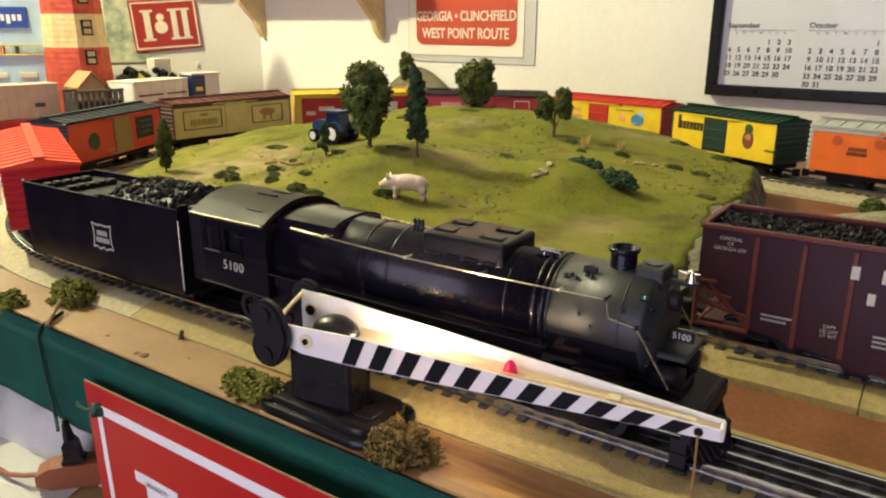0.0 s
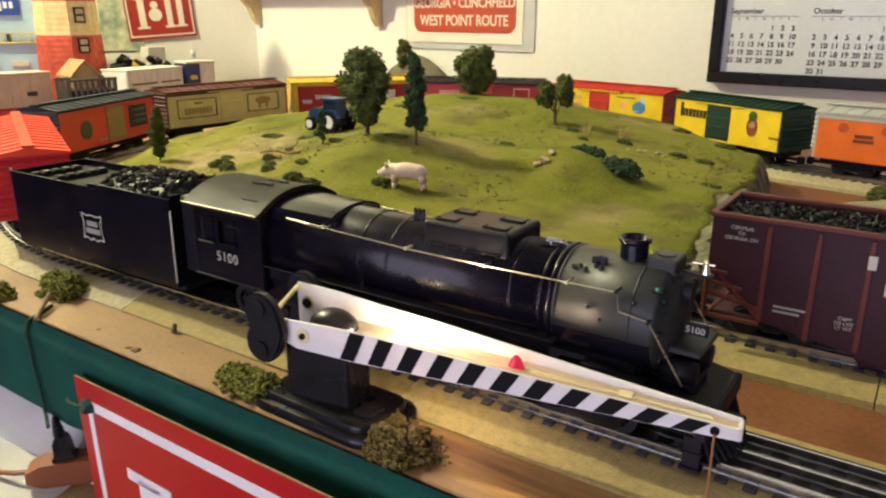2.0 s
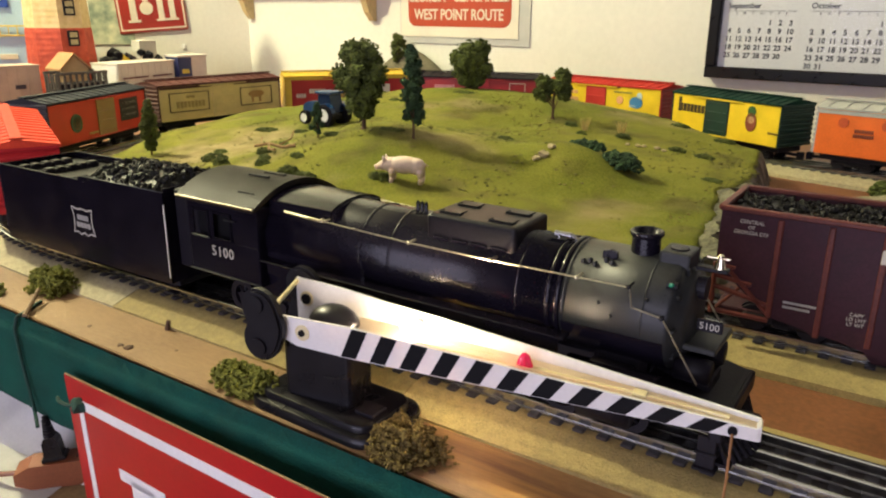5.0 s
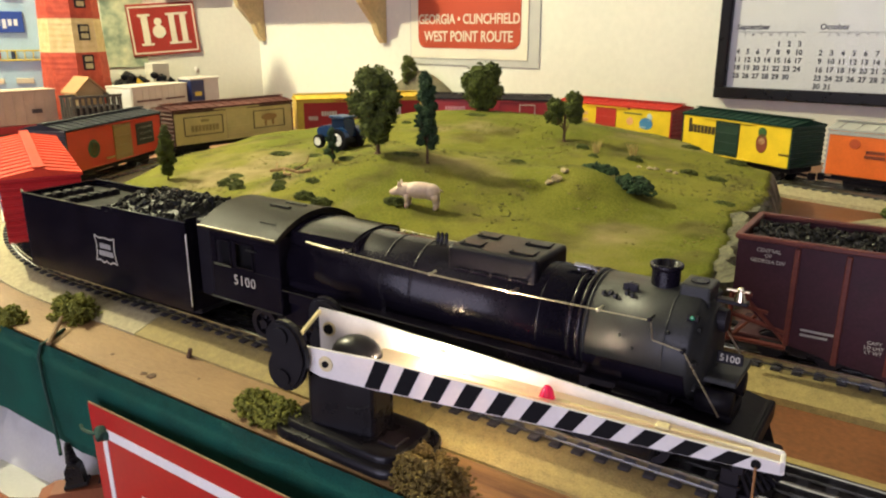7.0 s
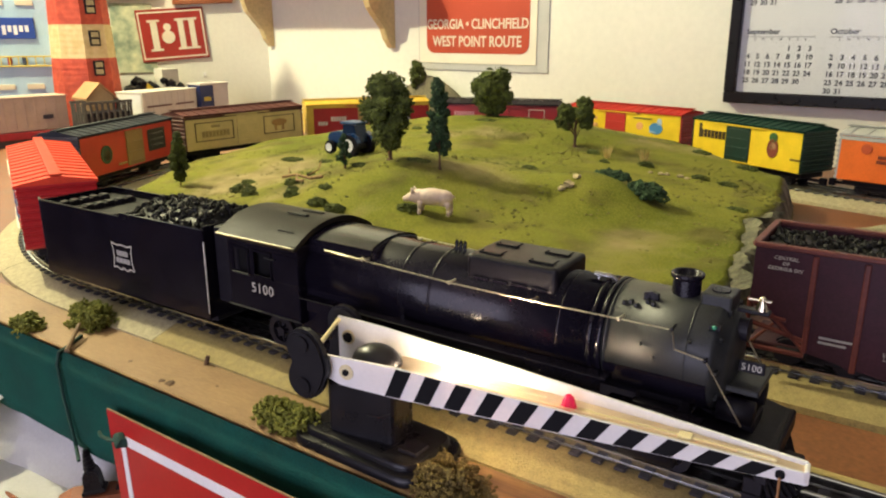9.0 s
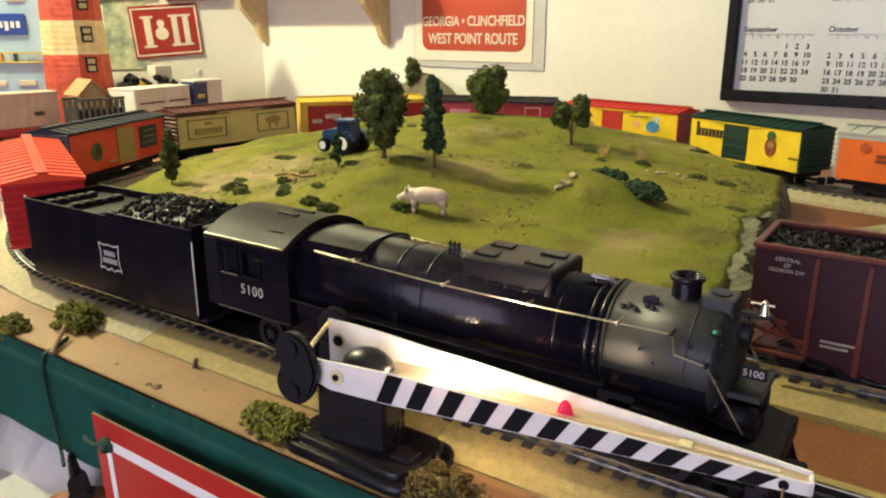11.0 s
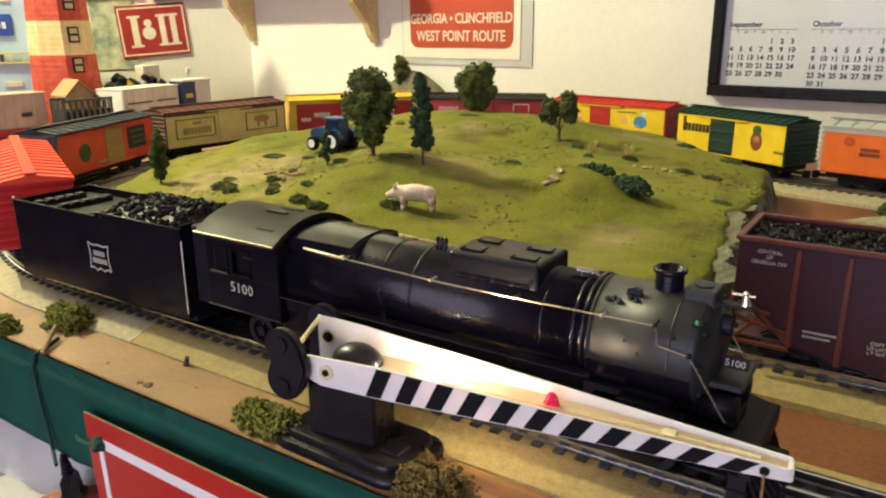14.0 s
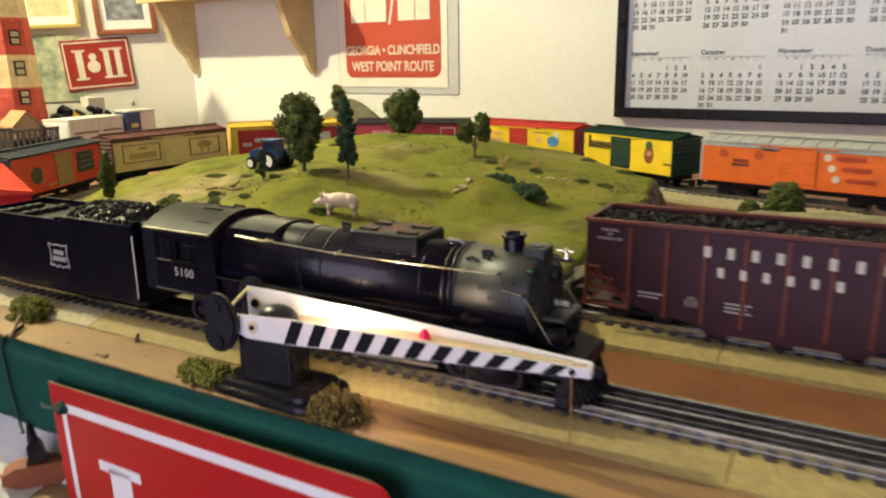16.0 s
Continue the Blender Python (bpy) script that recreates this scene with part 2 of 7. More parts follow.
# ---- room ----
def slab(name, x0, x1, y0, y1, z0, z1, mat, label):
    return structure(part(name, cube(x0, x1, y0, y1, z0, z1), mat), label)


FLOORZ, CEILZ = -0.92, 1.50
XL, XR, YB, YF = -3.9, 2.2, 1.44, -2.2
WIN = (-1.10, 1.40, -0.70, 1.10)                  # window opening in the south wall
# Unseen floor and walls, coloured dark to cut reflections and bounced light.
FLOORM = surface("unseen_dark_floor", (0.105, 0.075, 0.055), 0.95, vary=0.25, scale=8, fine=300, bump=0.3)
DARKWALL = surface("unseen_dark_wall", (0.032, 0.019, 0.011), 0.6, vary=0.3, scale=6, fine=120, bump=0.1)
CEILM = surface("ceiling_white", (0.50, 0.485, 0.44), 0.8, vary=0.04, scale=4, fine=120, bump=0.1)
slab("floor", XL - .1, XR + .1, YF - .1, YB + .1, FLOORZ - .06, FLOORZ, FLOORM, "unseen floor of the train room, kept dark to limit bounced light")
slab("ceiling", XL - .1, XR + .1, YF - .1, YB + .1, CEILZ, CEILZ + .06, CEILM, "plain white ceiling")
slab("wall_north", -1.83, XR, YB, YB + .1, FLOORZ, CEILZ, WALL, "cream painted wall behind the layout")
SLANT = Matrix.Translation((-1.93, 1.21, 0)) @ Matrix.Rotation(radians(-28), 4, "Z")      # on the slanting side wall, x out of it
for y0_, y1_, mat_, label_ in ((-1.15, 0.2605, WALL, "cream painted slanting side wall with pictures"), (-4.2, -1.15, DARKWALL, "unseen side wall kept dark to cut reflections")):
    ww = structure(part("wall_west_1" if mat_ is WALL else "wall_west_2", cube(-0.1, 0, y0_, y1_, FLOORZ, CEILZ), mat_), label_)
    ww.matrix_world = SLANT
slab("wall_east", XR, XR + .1, YF, YB + .1, FLOORZ, CEILZ, DARKWALL, "unseen wall kept dark to cut reflections")
for n_, (a, b_, c, d) in enumerate(((XL, WIN[0], FLOORZ, CEILZ), (WIN[1], XR, FLOORZ, CEILZ), (WIN[0], WIN[1], FLOORZ, WIN[2]), (WIN[0], WIN[1], WIN[3], CEILZ))):
    slab("wall_south_%d" % (n_ + 1), a, b_, YF - .1, YF, c, d, DARKWALL, "unseen wall round the window, kept dark to cut reflections")

# ---- layout table ----
def edge_material():
    """Tan board with long dark stains and ochre streaks towards its far end, the ochre brightened as if lit by the gate
    bulb.
    """
    m, nt, b = nodes_of("stained_lit_edge_board")
    L = nt.links.new
    tc = nt.nodes.new("ShaderNodeTexCoord")

    def nz(sx, sy, scale, detail):
        mp = nt.nodes.new("ShaderNodeMapping")
        mp.inputs["Scale"].default_value = (sx, sy, 1)
        L(tc.outputs["Object"], mp.inputs["Vector"])
        n = nt.nodes.new("ShaderNodeTexNoise")
        n.inputs["Scale"].default_value, n.inputs["Detail"].default_value = scale, detail
        L(mp.outputs["Vector"], n.inputs["Vector"])
        return n.outputs["Fac"]

    def ramp(src, p0, c0, p1, c1):
        r = nt.nodes.new("ShaderNodeValToRGB")
        r.color_ramp.elements[0].position, r.color_ramp.elements[1].position = p0, p1
        r.color_ramp.elements[0].color, r.color_ramp.elements[1].color = (*c0, 1), (*c1, 1)
        L(src, r.inputs["Fac"])
        return r.outputs["Color"]

    def mix(fac, a, c):
        x = nt.nodes.new("ShaderNodeMix")
        x.data_type = "RGBA"
        L(fac, x.inputs["Factor"])
        L(a, x.inputs["A"])
        L(c, x.inputs["B"])
        return x.outputs["Result"]

    base = ramp(nz(1, 1, 9, 6), 0.35, (0.205, 0.112, 0.046), 0.65, (0.320, 0.188, 0.078))
    grain = ramp(nz(1, 4, 160, 4), 0.35, (0.16, 0.085, 0.036), 0.65, (0.31, 0.185, 0.08))
    half = nt.nodes.new("ShaderNodeValue")
    half.outputs[0].default_value = 0.3
    col = mix(half.outputs[0], base, grain)
    sep = nt.nodes.new("ShaderNodeSeparateXYZ")
    L(tc.outputs["Object"], sep.inputs[0])
    far = nt.nodes.new("ShaderNodeMapRange")
    far.inputs["From Min"].default_value, far.inputs["From Max"].default_value = 0.00, 0.10
    L(sep.outputs["X"], far.inputs["Value"])
    streak = ramp(nz(3.2, 42, 1.0, 5), 0.46, (0, 0, 0), 0.56, (1, 1, 1))
    stain_glow = nt.nodes.new("ShaderNodeMath")
    stain_glow.operation = "MULTIPLY"
    L(streak, stain_glow.inputs[0])
    L(far.outputs["Result"], stain_glow.inputs[1])
    # Dark stains, with ochre raised to paint in the gate bulb's glow.
    col = mix(stain_glow.outputs[0], col, ramp(nz(2, 30, 2.0, 6), 0.42, (0.115, 0.050, 0.022), 0.58, (0.50, 0.275, 0.070)))
    L(col, b.inputs["Base Color"])
    b.inputs["Roughness"].default_value = 0.6
    bp = nt.nodes.new("ShaderNodeBump")
    bp.inputs["Strength"].default_value, bp.inputs["Distance"].default_value = 0.3, 0.001
    L(nz(1, 1, 300, 4), bp.inputs["Height"])
    L(bp.outputs["Normal"], b.inputs["Normal"])
    return m


EDGEM = edge_material()

ANG = 5.0
TRK = pose(-0.08, 0.390, 0, 0, 0, ANG)          # along the near straight track
EDGE = pose(-0.25, 0.282, 0, 0, 0, ANG)         # along the table's front edge


def table_top():
    t = empty("layout_table", Matrix.Identity(4), "plywood train table with brown top and green felt fascia", "table")
    bm = bmesh.new()
    a, b = EDGE @ Vector((-2.10, 0, 0)), EDGE @ Vector((1.6, 0, 0))
    top = [(a.x, a.y), (b.x, b.y), (1.34, 1.438), (-1.803, 1.438), (-2.36, 0.39)]
    lo, hi = [bm.verts.new((x, y, -0.02)) for x, y in top], [bm.verts.new((x, y, 0)) for x, y in top]
    bm.faces.new(lo[::-1])
    bm.faces.new(hi)
    for i in range(5):
        bm.faces.new((lo[i], lo[(i + 1) % 5], hi[(i + 1) % 5], hi[i]))
    part("tabletop", bm, BOARD, t)
    strip = part("edge_board", cube(-2.05, 1.5, 0.004, 0.052, 0.0005, 0.003, 0.001), EDGEM, t, "tan worn edge strip with brown streaks")
    strip.matrix_local = EDGE
    # felt skirt with shallow folds
    bm = bmesh.new()
    n, rows = 320, 9
    grid = []
    for i in range(n + 1):
        u = -2.06 + 3.6 * i / n
        col = []
        for j in range(rows + 1):
            z = 0.004 - 0.070 * j / rows
            w = 0.0035 * noise.noise(Vector((u * 16, z * 3, 1.0))) + 0.002 * noise.noise(Vector((u * 45, z * 8, 5.0)))
            y = -0.004 - abs(w) * (0.3 + j / rows) + (0.004 if j == 0 else 0)
            col.append(bm.verts.new((u, y, z)))
        grid.append(col)
    for i in range(n):
        for j in range(rows):
            bm.faces.new((grid[i][j], grid[i][j + 1], grid[i + 1][j + 1], grid[i + 1][j]))
    bmesh.ops.solidify(bm, geom=bm.faces, thickness=0.0025)
    s = part("felt_fascia", bm, CLOTH, t, "dark green felt fascia", smooth=True)
    s.matrix_local = EDGE
    for u in (-1.9, -1.0, 0.2, 1.3):
        leg = part("leg", cube(-0.035, 0.035, 0.08, 0.15, FLOORZ, -0.02, 0.002), BOARD, t)
        leg.matrix_local = EDGE @ Matrix.Translation((u, 0, 0))
    return t


table_top()

# ---- track: a straight, a half circle round the hill and a straight along the wall ----
RAD = 0.457
CEN = TRK @ Vector((-0.545, RAD, 0))
STRAIGHT_MID = 0.035


def track_point(s):
    """Place and heading of the loop, s metres back from the front of the engine along the train."""
    if s < 0.545:
        p = TRK @ Vector((-s, 0, 0))
        return p, radians(ANG + 180)
    q = s - 0.545
    a1 = radians(ANG - 90)                       # direction from the centre
    half = radians(90 + ANG) * RAD
    if q < half:
        a = a1 - q / RAD
        return CEN + Vector((math.cos(a), math.sin(a), 0)) * RAD, a - math.pi / 2
    q -= half
    c2 = CEN + Vector((0, STRAIGHT_MID, 0))
    if q < STRAIGHT_MID:
        return CEN + Vector((-RAD, q, 0)), math.pi / 2
    q -= STRAIGHT_MID
    turn = radians(116)
    if q < turn * RAD:
        a = math.pi - q / RAD
        return c2 + Vector((math.cos(a), math.sin(a), 0)) * RAD, a - math.pi / 2
    q -= turn * RAD
    a = math.pi - turn
    p, h = c2 + Vector((math.cos(a), math.sin(a), 0)) * RAD, a - math.pi / 2
    lead, back, r2 = 0.12, radians(18), 0.50
    if q < lead:
        return p + Vector((math.cos(h), math.sin(h), 0)) * q, h
    p, q = p + Vector((math.cos(h), math.sin(h), 0)) * lead, q - lead
    ctr = p + Vector((-math.sin(h), math.cos(h), 0)) * r2
    k = min(q / r2, back)
    p, h = ctr + Vector((math.sin(h + k), -math.cos(h + k), 0)) * r2, h + k
    q = max(0.0, q - back * r2)
    return p + Vector((math.cos(h), math.sin(h), 0)) * q, h


# Dark colour for a strip that paints the train's shade between the rails.
RAILSHADE = surface("painted_track_shade", (0.030, 0.024, 0.024), 0.75, vary=0.4, scale=120, fine=700, bump=0.4, depth=0.001)
RAILZ = 0.017
PROFILE = [(-0.047, 0.0), (-0.0468, 0.0046), (-0.0268, 0.0105), (-0.0255, 0.0108), (0.0255, 0.0108), (0.0268, 0.0105), (0.0468, 0.0046), (0.047, 0.0)]


def sweep(bm, fn, s0, s1, step, prof, closed=False):
    rows = []
    n = max(1, int(round((s1 - s0) / step)))
    for i in range(n + 1):
        p, h = fn(s0 + (s1 - s0) * i / n)
        side = Vector((-math.sin(h), math.cos(h), 0))
        rows.append([bm.verts.new(p + side * a + Vector((0, 0, z))) for a, z in prof])
    k = len(prof)
    for r0, r1 in zip(rows, rows[1:]):
        for j in range(k if closed else k - 1):
            bm.faces.new((r0[j], r1[j], r1[(j + 1) % k], r0[(j + 1) % k]))
    if closed:
        bm.faces.new(rows[0])
        bm.faces.new(rows[-1][::-1])
    bmesh.ops.recalc_face_normals(bm, faces=bm.faces)
    return bm


RAILPROF = [(-0.0020, 0.0), (-0.0020, 0.0008), (-0.0006, 0.0014), (-0.0006, 0.004), (-0.0014, 0.0046), (-0.0013, 0.0057), (-0.0007, 0.0062), (0.0007, 0.0062), (0.0013, 0.0057), (0.0014, 0.0046), (0.0006, 0.004), (0.0006, 0.0014), (0.0020, 0.0008), (0.0020, 0.0)]


def track(fn, s0, s1, label, sect=0.254, first=0.0, pitch=0.0125, pale=False):
    t = empty("railway_track", Matrix.Identity(4), label, "track", "tracks of the layout")
    s = s0 - first
    cut = [s0]
    while s < s1:
        s += sect
        if s0 < s < s1:
            cut.append(s)
    cut.append(s1)
    for a, b in zip(cut, cut[1:]):
        bm = sweep(bmesh.new(), fn, a + 0.0004, b - 0.0004, 0.012, PROFILE + [(0.047, -0.0), (-0.047, -0.0)][:0], closed=True)
        part("roadbed_section", bm, BALLASTG if a > 0.41 and pale else BALLAST, t)
    part("shade_strip", sweep(bmesh.new(), fn, s0, s1, 0.012, [(-0.0165, 0.0104), (-0.0165, 0.0113), (0.0165, 0.0113), (0.0165, 0.0104)], closed=True), RAILSHADE, t, "dark strip painting the shade between the rails")
    for off in (-0.0172, 0.0, 0.0172):
        bm = sweep(bmesh.new(), fn, s0, s1, 0.012, [(a + off, z + 0.0115) for a, z in RAILPROF], closed=True)
        part("rail", bm, STEEL, t, "bright steel rail" if off else "darker centre rail")
    tie = None
    k = int((s1 - s0) / pitch)
    for i in range(k):
        p, h = fn(s0 + (i + .5) * pitch)
        if tie is None:
            tie = part("tie", cube(-0.0030, 0.0030, -0.0234, 0.0234, 0.0080, 0.0124, 0.0006), TIE, t)
        else:
            o = new("tie", tie.data)
            o.parent = t
            tie_ob = o
        (tie if i == 0 else tie_ob).matrix_local = Matrix.Translation(p) @ Matrix.Rotation(h, 4, "Z")
    return t


track(track_point, -0.75, 2.75, "three-rail model track on grey plastic roadbed", first=0.10, pale=True)
TRK2 = pose(-0.08, 0.550, 0, 0, 0, ANG)
track(lambda s: (TRK2 @ Vector((s, 0, 0)), radians(ANG)), -0.55, 0.75, "three-rail model siding track on grey roadbed", first=0.254 - 0.035 + 0.254 - 0.05)

# ---- hill ----
def bell(x, y, cx, cy, sx, sy):
    return math.exp(-0.5 * (((x - cx) / sx) ** 2 + ((y - cy) / sy) ** 2))


def cutting(y):
    """Right-hand limit of the hill beside the siding."""
    wob = 0.010 * noise.noise(Vector((y * 22, 4.0, 0))) + 0.006 * noise.noise(Vector((y * 70, 9.0, 0)))
    if y < 0.80:
        return wob - 0.165 - 0.23 * max(0.0, y - 0.58)
    return wob - 0.2156 - (0.24 * (y - 0.90) if y > 0.90 else 0.0)


def hill_edge(x, y, steep=1.0):
    """Distance inside the hill's outline: inside the curve of the loop, past the near straight, left of the cutting."""
    w = 0.016 * noise.noise(Vector((x * 9, y * 9, 2.0)))
    ring = 0.404 - math.hypot(x - CEN.x, y - max(CEN.y, min(CEN.y + STRAIGHT_MID, y)))
    if x > CEN.x:
        q = (TRK.inverted() @ Vector((x, y, 0)))
        cut = (cutting(y) - x) * steep
        far = 1.235 - 0.62 * max(0.0, x + 0.50) - y
        if x < -0.50:
            far = min(far, 9) if y < CEN.y else 0.404 - math.hypot(x - CEN.x, y - CEN.y - STRAIGHT_MID)
        ring = min(q.y - 0.052, cut, far)
    return ring + w


def hill_z(x, y):
    d = hill_edge(x, y, 3.6)
    rise = max(0.0, min(1.0, d / 0.05)) ** 0.6
    z = 0.034 + 0.056 * bell(x, y, -0.70, 1.03, 0.24, 0.17) + 0.036 * bell(x, y, -0.575, 0.675, 0.082, 0.080)
    z += 0.012 * bell(x, y, -0.47, 0.70, 0.16, 0.12) + 0.028 * bell(x, y, -0.372, 0.755, 0.042, 0.028) + 0.012 * bell(x, y, -0.80, 0.76, 0.12, 0.10)
    z += 0.005 * noise.noise(Vector((x * 8, y * 8, 0))) + 0.0015 * noise.noise(Vector((x * 40, y * 40, 3)))
    return z * rise


def hill():
    bm = bmesh.new()
    nx, ny = 190, 170
    x0, x1, y0, y1 = -1.10, -0.13, 0.38, 1.33
    g = {}
    for i in range(nx + 1):
        for j in range(ny + 1):
            x, y = x0 + (x1 - x0) * i / nx, y0 + (y1 - y0) * j / ny
            if hill_edge(x, y) > -0.012:
                g[i, j] = bm.verts.new((x, y, max(hill_z(x, y), -0.002) - (0.004 if hill_edge(x, y) < 0 else 0)))
    for i in range(nx):
        for j in range(ny):
            k = [(i, j), (i + 1, j), (i + 1, j + 1), (i, j + 1)]
            if all(q in g for q in k):
                bm.faces.new([g[q] for q in k])
    ob = part("grassy_hill", bm, HILLM, smooth=True)
    return tagged(ob, "olive green grass-covered hill with sandy patches and rocky edge", "hill")


def hill_material():
    m, nt, b = nodes_of("hill_scenery")
    L = nt.links.new
    tc = nt.nodes.new("ShaderNodeTexCoord")

    def nz(scale, detail=6):
        n = nt.nodes.new("ShaderNodeTexNoise")
        n.inputs["Scale"].default_value, n.inputs["Detail"].default_value = scale, detail
        L(tc.outputs["Object"], n.inputs["Vector"])
        return n

    def ramp(src, p0, c0, p1, c1):
        r = nt.nodes.new("ShaderNodeValToRGB")
        r.color_ramp.elements[0].position, r.color_ramp.elements[1].position = p0, p1
        r.color_ramp.elements[0].color, r.color_ramp.elements[1].color = (*c0, 1), (*c1, 1)
        L(src, r.inputs["Fac"])
        return r

    def mix(fac, a, c):
        x = nt.nodes.new("ShaderNodeMix")
        x.data_type = "RGBA"
        L(fac, x.inputs["Factor"])
        L(a, x.inputs["A"])
        L(c, x.inputs["B"])
        return x.outputs["Result"]

    big, mid, fine = nz(7), nz(38), nz(520, 6)
    grass = ramp(big.outputs["Fac"], 0.38, (0.100, 0.116, 0.009), 0.62, (0.200, 0.190, 0.027))
    speck = ramp(fine.outputs["Fac"], 0.36, (0.048, 0.060, 0.005), 0.60, (0.225, 0.22, 0.036))
    half = nt.nodes.new("ShaderNodeValue")
    half.outputs[0].default_value = 0.34
    col = mix(half.outputs[0], grass.outputs["Color"], speck.outputs["Color"])
    dark = nz(17, 7)
    dm = ramp(dark.outputs["Fac"], 0.50, (0, 0, 0), 0.66, (0.75, 0.75, 0.75))
    soil = ramp(mid.outputs["Fac"], 0.35, (0.050, 0.050, 0.010), 0.65, (0.120, 0.098, 0.032))
    col = mix(dm.outputs["Color"], col, soil.outputs["Color"])
    sand = ramp(mid.outputs["Fac"], 0.3, (0.20, 0.15, 0.07), 0.7, (0.33, 0.26, 0.14))
    pat = nz(5.5, 8)
    pm = ramp(pat.outputs["Fac"], 0.56, (0, 0, 0), 0.68, (0.8, 0.8, 0.8))
    col = mix(pm.outputs["Color"], col, sand.outputs["Color"])
    geo = nt.nodes.new("ShaderNodeNewGeometry")
    sep = nt.nodes.new("ShaderNodeSeparateXYZ")
    L(geo.outputs["Normal"], sep.inputs[0])
    steep = ramp(sep.outputs["Z"], 0.60, (1, 1, 1), 0.80, (0, 0, 0))
    rock = ramp(mid.outputs["Fac"], 0.35, (0.08, 0.07, 0.06), 0.65, (0.24, 0.22, 0.18))
    col = mix(steep.outputs["Color"], col, rock.outputs["Color"])
    L(col, b.inputs["Base Color"])
    b.inputs["Roughness"].default_value = 0.95
    b.inputs["Specular IOR Level"].default_value = 0.15
    bp = nt.nodes.new("ShaderNodeBump")
    bp.inputs["Strength"].default_value, bp.inputs["Distance"].default_value = 0.8, 0.0016
    L(fine.outputs["Fac"], bp.inputs["Height"])
    L(bp.outputs["Normal"], b.inputs["Normal"])
    return m


HILLM = hill_material()
hill()


# ---- rolling stock ----
def truck(parent, u):
    """A four-wheel bogie under a car."""
    fr = part("bogie", cube(-0.024, 0.024, -0.021, -0.017, 0.006, 0.0135, 0.002), FRAMEBLK, parent)
    bm = fr.data
    b2 = bmesh.new()
    b2.from_mesh(bm)
    box(b2, -0.024, 0.024, 0.017, 0.021, 0.006, 0.0135, 0.002)
    box(b2, -0.006, 0.006, -0.021, 0.021, 0.005, 0.017, 0.001)
    b2.to_mesh(bm)
    b2.free()
    fr.matrix_local = Matrix.Translation((u, 0, RAILZ))
    for w in (-0.017, 0.017):
        for v in (-0.0155, 0.0155):
            bw = bmesh.new()
            tube(bw, (w, v - 0.0022, 0.0085), (w, v + 0.0022, 0.0085), 0.0085, n=16)
            tube(bw, (w, v * 0.86 - 0.001, 0.0085), (w, v * 0.86 + 0.001, 0.0085), 0.0098, n=16)
            part("wheel", bw, FRAMEBLK, fr)


def car_pose(s):
    p, h = track_point(s)
    return Matrix.Translation(p) @ Matrix.Rotation(h + math.pi, 4, "Z")


PLAIN = {}


def paint(col, rough=0.45):
    key = (col, rough)
    if key not in PLAIN:
        PLAIN[key] = surface("car_paint", col, rough, vary=0.12, scale=50, fine=500, bump=0.05, depth=0.0003, spec=0.5 if rough < 0.6 else 0.14)
    return PLAIN[key]


